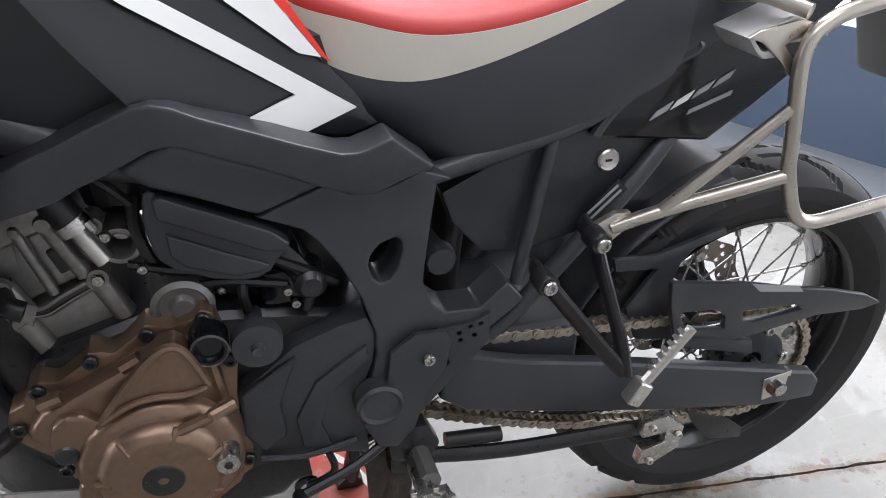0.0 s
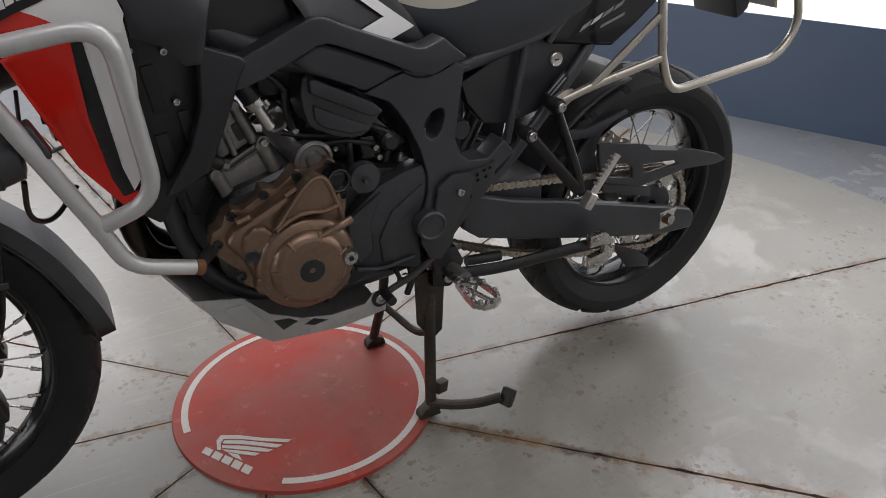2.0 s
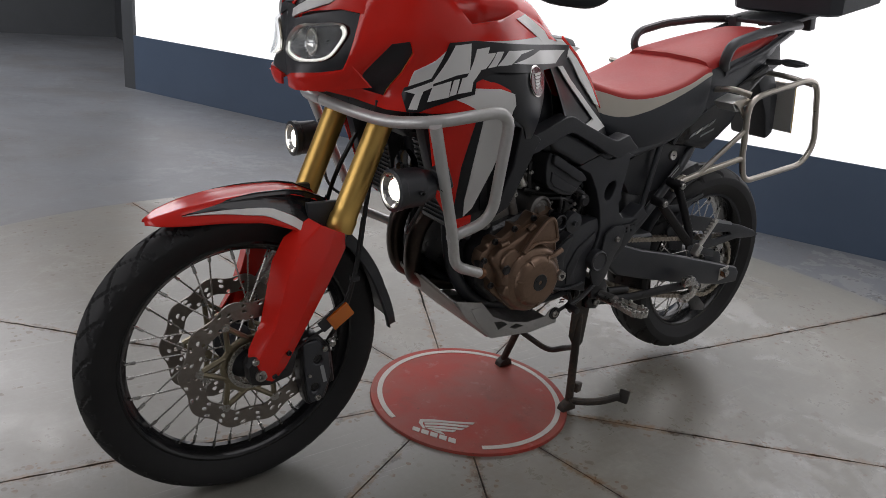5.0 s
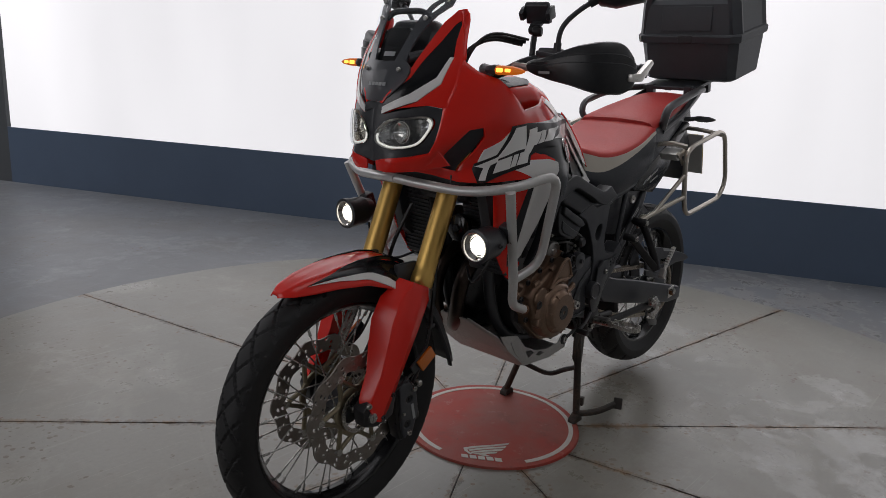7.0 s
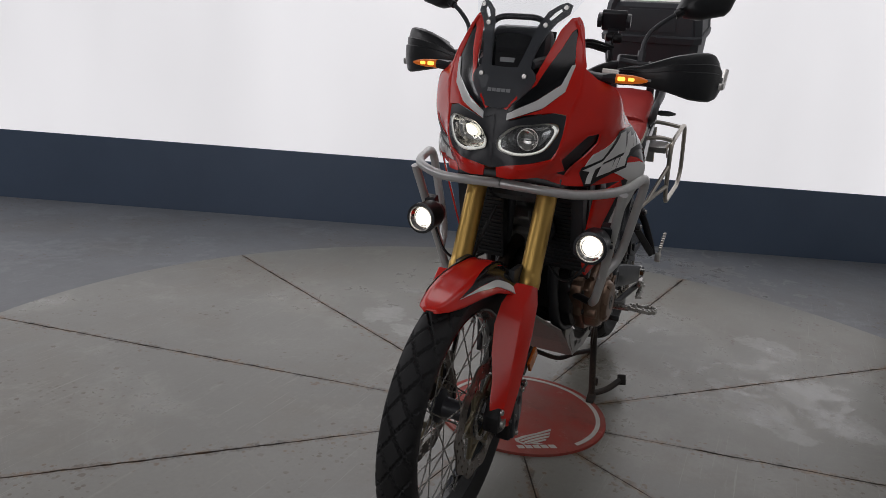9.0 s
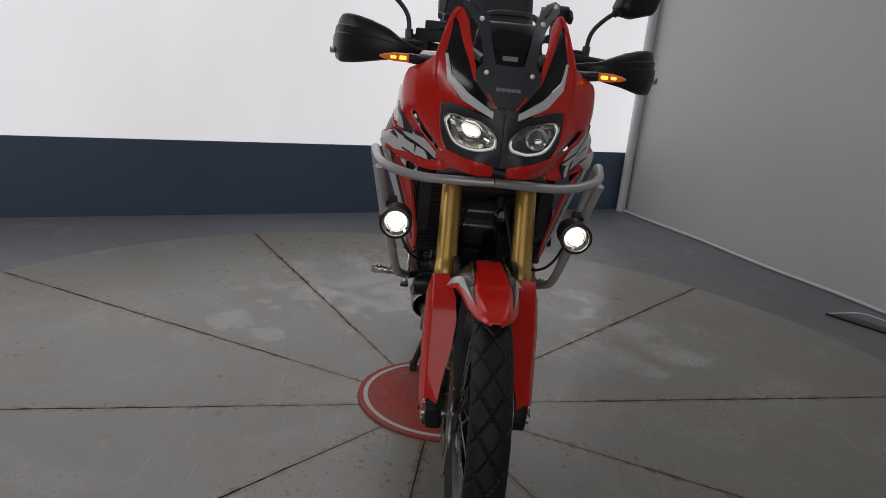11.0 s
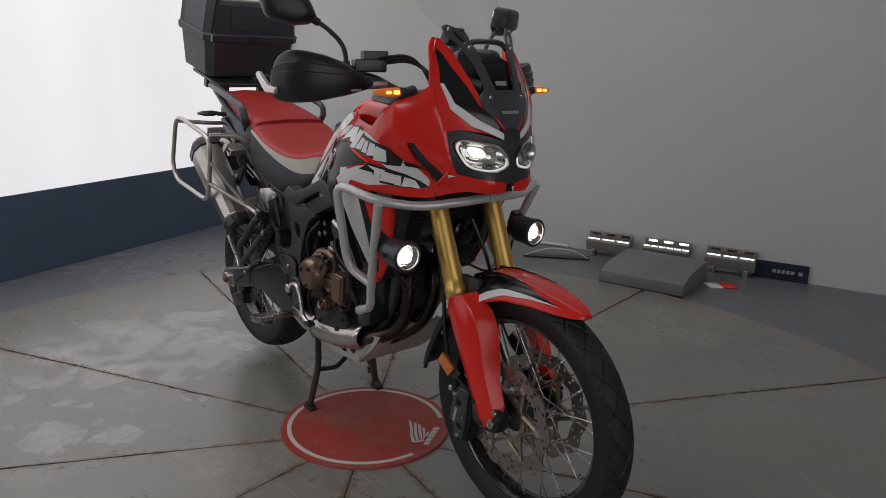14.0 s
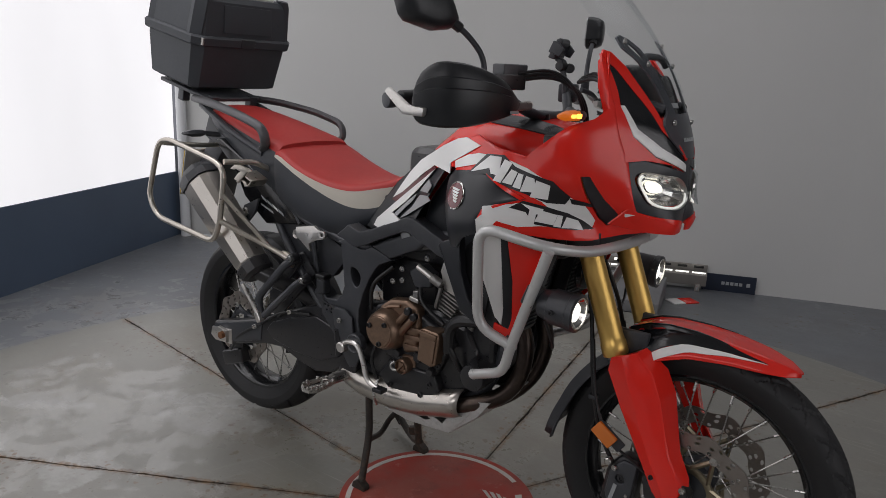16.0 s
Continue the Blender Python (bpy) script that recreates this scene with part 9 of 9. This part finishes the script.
    layers = [(-1.068, 0.5), (-1.064, 0.78), (-1.050, 0.94), (-1.032, 1.0), (-1.022, 1.0), (-1.020, 0.94)]
    yaw = Matrix.Translation((-1.045, s * 0.35, 0)) @ Matrix.Rotation(radians(-s * 22), 4, "Z") @ Matrix.Translation((1.045, -s * 0.35, 0))
    part("mirror_shell", moved(loft([[(x, s * (oc[0] + (y - oc[0]) * k), oc[1] + (z - oc[1]) * k) for y, z in outline] for x, k in layers]), yaw), SHELL, mirror, "", sharp=0.9)
    part("mirror_glass", moved(loft([[(x, s * (oc[0] + (y - oc[0]) * 0.93), oc[1] + (z - oc[1]) * 0.93) for y, z in outline] for x in (-1.021, -1.0185)]), yaw), MIRROR, mirror)
    for k in range(3):
        part("cable", tube([(-1.10, s * (0.16 + 0.01 * k), 1.255 + 0.006 * k), (-1.18, s * 0.11, 1.27 + 0.008 * k), (-1.24, s * (0.07 + 0.012 * k), 1.22), (-1.24, s * 0.05, 1.10)], 0.0055 - 0.001 * k, 0.08, 8), HOSE, bar)
holder = group_part("phone_holder", (-1.05, -0.16, 1.3), bike, "black phone holder on a ball arm")
part("holder_arm", tube([(-1.06, -0.165, 1.225), (-1.055, -0.163, 1.27), (-1.045, -0.162, 1.30)], 0.008, 0.02, 8), PLASTIC, holder)
part("holder_ball", lathe([(0, -0.016), (0.012, -0.012), (0.016, 0), (0.012, 0.016), (0, 0.018)], (-1.047, -0.162, 1.295), 18, close=False), HOSE, holder)
tilt = pose(-1.04, -0.16, 1.338, 0, -28, 8)
part("holder_cradle", moved(plate([(-0.010, -0.026), (0.010, -0.030), (0.012, 0.022), (0.004, 0.030), (-0.006, 0.024)], -0.034, 0.034, 0.005, segments=3), tilt), PLASTIC, holder)
for y in (-0.039, 0.039):
    part("cradle_jaw", moved(plate([(-0.022, -0.012), (0.012, -0.016), (0.014, 0.016), (-0.004, 0.018), (-0.024, 0.010)], y - 0.006, y + 0.006, 0.003, segments=3), tilt), PLASTIC, holder)
part("cradle_clip", moved(block(-0.016, 0, -0.024, 0.024, 0.03, 0.012, 0.004), tilt), PLASTIC, holder)
part("arm_knob", moved(lathe([(0, -0.012), (0.011, -0.012), (0.013, -0.009), (0.013, 0.009), (0.011, 0.012), (0, 0.012)], (0, 0, 0), 12, close=False), pose(-1.062, -0.178, 1.29, 0, 0, 20)), HOSE, holder)

# ---- top box ----
box = thing("top_box", (0.31, 0, 1.165), "large grey-black hard plastic luggage box with an aluminium lid plate", "luggage box")
BOXP = surface("grey_black_box_plastic", (0.045, 0.05, 0.058), 0.55, vary=0.1, grain=0.12, grain_scale=500)


def box_ring(z, x0, x1, w, c):
    return [(x0 + c, -w, z), (x1 - c, -w, z), (x1, -w + c, z), (x1, w - c, z), (x1 - c, w, z), (x0 + c, w, z), (x0, w - c, z), (x0, -w + c, z)]


part("lower_shell", loft([box_ring(1.166, 0.185, 0.405, 0.165, 0.02), box_ring(1.176, 0.165, 0.425, 0.185, 0.025), box_ring(1.30, 0.148, 0.445, 0.196, 0.03), box_ring(1.326, 0.146, 0.447, 0.197, 0.03)]), BOXP, box, "black lower shell", sharp=0.35)
part("rim", loft([box_ring(1.318, 0.14, 0.452, 0.203, 0.03), box_ring(1.322, 0.135, 0.457, 0.208, 0.03), box_ring(1.345, 0.133, 0.459, 0.21, 0.03), box_ring(1.352, 0.139, 0.453, 0.205, 0.03)]), BOXP, box, "", sharp=0.35)
part("lid_shell", loft([box_ring(1.348, 0.142, 0.45, 0.201, 0.03), box_ring(1.462, 0.156, 0.438, 0.19, 0.03), box_ring(1.478, 0.168, 0.426, 0.178, 0.03)]), BOXP, box, "black lid", sharp=0.35)
part("lid_plate", loft([box_ring(1.476, 0.185, 0.41, 0.16, 0.03), box_ring(1.4825, 0.188, 0.407, 0.157, 0.03)]), ALU, box, "brushed aluminium lid plate")
for sx in (0, 1):
    for s in (-1, 1):
        x = 0.168 if not sx else 0.425
        part("corner_guard", loft([[(x + (dx if not sx else -dx), s * (w + dy), z) for dx, dy in ((-0.012, -0.03), (-0.02, -0.012), (0.01, 0.012), (0.035, 0.006), (0.035, -0.02), (0.01, -0.035))] for z, w in ((1.34, 0.196), (1.40, 0.190), (1.467, 0.183), (1.486, 0.175))]), BOXP, box, "", sharp=0.4)
part("front_recess", block(0.147, 0, 1.41, 0.004, 0.20, 0.09, 0.002, (0, 9, 0)), BOXP, box)
part("latch", block(0.137, 0, 1.335, 0.01, 0.06, 0.03, 0.004), PLASTIC, box)
part("latch_clip", block(0.134, 0.185, 1.335, 0.01, 0.006, 0.024, 0.002), ALU, box)
part("lock_body", block(0.445, 0, 1.30, 0.03, 0.10, 0.07, 0.008), PLASTIC, box)

tilt = Matrix.Translation((0.175, -0.05, 1.186)) @ Matrix.Rotation(radians(-13.0), 4, "Y") @ Matrix.Translation((-0.165, 0, -1.176))
for o in box.children:
    o.matrix_parent_inverse = Matrix.Translation(box.location).inverted() @ tilt

# ---- along the white wall ----
def by_wall(x, y, z=-0.008, turn=None):
    """A pose on the floor by the white wall, facing into the room."""
    return pose(x, y, z, 0, 0, math.degrees(math.atan2(-ALONG_B.y, -ALONG_B.x)) if turn is None else turn)


def place_parts(name, bms, m, label, category, group=""):
    """A thing of several named parts, built at the origin and set at a pose."""
    t = new(name)
    t.empty_display_size = 0.05
    for n, bm, mt, lb in bms:
        part(n, bm, mt, None, lb).parent = t
    t.matrix_world = m
    return tagged(t, label, category, group)


CHROMELAMP = surface("mirror_reflector", (0.8, 0.8, 0.78), 0.12, metal=1.0, vary=0.05)
TUBE = glow("lit_lamp_cell", (1.0, 0.99, 0.93), 1.3)
BOXGREY = surface("grey_lamp_housing", (0.3, 0.28, 0.26), 0.45, metal=0.4, vary=0.06)
RAMPGREY = surface("grey_ramp_paint", (0.17, 0.17, 0.175), 0.55, vary=0.08, grain=0.08)


def lamp_bars(cells, rows):
    out = [("housing", block(0, 0, 0.078, 0.30, 0.05, 0.078, 0.003, (-20, 0, 0)), BOXGREY, "grey lamp housing"), ("back_plate", block(0, -0.055, 0.118, 0.305, 0.008, 0.085, 0.002, (-12, 0, 0)), BOXGREY, "grey back plate")]
    for k in range(cells):
        x = -0.15 + 0.30 * (k + 0.5) / cells
        wide = 0.30 / cells
        out.append(("lit_cell", loft([[(x - wide * 0.40, 0.020, 0.106), (x - wide * 0.25, 0.024, 0.103), (x + wide * 0.25, 0.024, 0.103), (x + wide * 0.40, 0.020, 0.106)], [(x - wide * 0.40, 0.009, 0.122), (x - wide * 0.25, 0.008, 0.119), (x + wide * 0.25, 0.008, 0.119), (x + wide * 0.40, 0.009, 0.122)], [(x - wide * 0.40, 0.0, 0.118), (x - wide * 0.25, -0.002, 0.115), (x + wide * 0.25, -0.002, 0.115), (x + wide * 0.40, 0.0, 0.118)]]), TUBE, "lit lamp cell"))
    for k in range(3):
        x = -0.15 + 0.1 * (k + 0.5)
        out.append(("upper_cell", block(x, -0.047, 0.143, 0.06, 0.006, 0.017, 0.004, (-12, 0, 0)), TUBE if rows > 1 else BOXDARK, "lit upper cell" if rows > 1 else "unlit upper cell"))
    for x in (-0.1, 0.1):
        out.append(("foot", block(x, 0, 0.022, 0.03, 0.06, 0.044, 0.003), BOXGREY, ""))
        out.append(("foot_bolt", block(x, 0.031, 0.024, 0.012, 0.004, 0.03, 0.002), CHROMELAMP, ""))
    return out


BOXDARK = surface("dark_lamp_cell", (0.05, 0.05, 0.05), 0.3, metal=0.6, vary=0.1)
for x, y, cells, rows in ((0.15, -2.59, 3, 1), (-0.205, -2.735, 6, 2), (-0.575, -2.88, 3, 1)):
    place_parts("floor_lamp_bar", lamp_bars(cells, rows), by_wall(x, y), "low lit lamp bar with mirrored cells by the white wall", "floor lamp", "lamp bars along the wall")
ramp = [(-0.28, 0.0), (-0.28, 0.085), (0.26, 0.085), (0.26, 0.0)]
bm = bm_new()
prof = [(0.0, 0.0), (0.0, 0.075), (0.10, 0.105), (0.24, 0.122), (0.40, 0.125), (0.46, 0.12), (0.46, 0.0)]
rows = [[(x, -y, z) for y, z in prof] for x in (-0.232, 0.27)]
place_parts("ramp_cover", [("ramp_body", rounded(loft(rows), 0.006, 2), RAMPGREY, "grey ramp body"), ("base_strip", block(0.019, 0.004, 0.006, 0.505, 0.008, 0.012, 0.002), HOSE, "dark rubber strip"), ("end_cap", plate([(0.274, 0.002), (0.274, 0.07), (0.278, 0.07), (0.278, 0.002)], -0.45, -0.01, 0.001), RAMPGREY, "")], Matrix.Translation((-0.458, -2.14, 0)) @ Matrix.Rotation(radians(15), 4, "Z") @ Matrix.Translation((0, 0, -0.008)), "grey wedge-shaped floor cover box at the turntable's rim", "cover box")
sign = [("board", block(0, 0, 0.055, 0.32, 0.006, 0.11, 0.001), surface("navy_sign_face", (0.012, 0.018, 0.035), 0.35, vary=0.08), "navy board face"), ("print_mark", block(-0.115, 0.0042, 0.055, 0.022, 0.002, 0.024, 0.001), GREYDECAL, "")]
for k in range(5):
    sign.append(("print_bar", block(-0.07 + k * 0.026, 0.0042, 0.055, 0.019, 0.002, 0.02, 0.0), GREYDECAL, "pale print bar"))
place_parts("sign_board", sign, by_wall(-0.83, -3.025), "navy blue sign board leaning at the foot of the wall", "sign")
leaf = [("red_half", block(0.03, 0, 0.004, 0.09, 0.10, 0.006, 0.001), RED, "red half"), ("white_half", block(-0.055, 0, 0.004, 0.08, 0.10, 0.006, 0.001), WHITE, "white half")]
place_parts("leaflet", leaf, pose(-0.69, -2.61, -0.008, 0, 0, 232), "red and white printed card lying on the floor", "card")
base = [("foot_plate", block(0, -0.03, 0.006, 0.44, 0.09, 0.01, 0.002), DARK, "black foot plate"), ("wire_bow", tube([(-0.215, 0, 0.008), (-0.12, 0, 0.062), (0.05, 0.0, 0.07), (0.215, 0.0, 0.008)], 0.004, 0.05, 7), PIPE, "white wire bow")]
place_parts("cable_stand", base, by_wall(0.33, -2.27, -0.008, 40), "low black stand with a white wire by the wall", "stand")
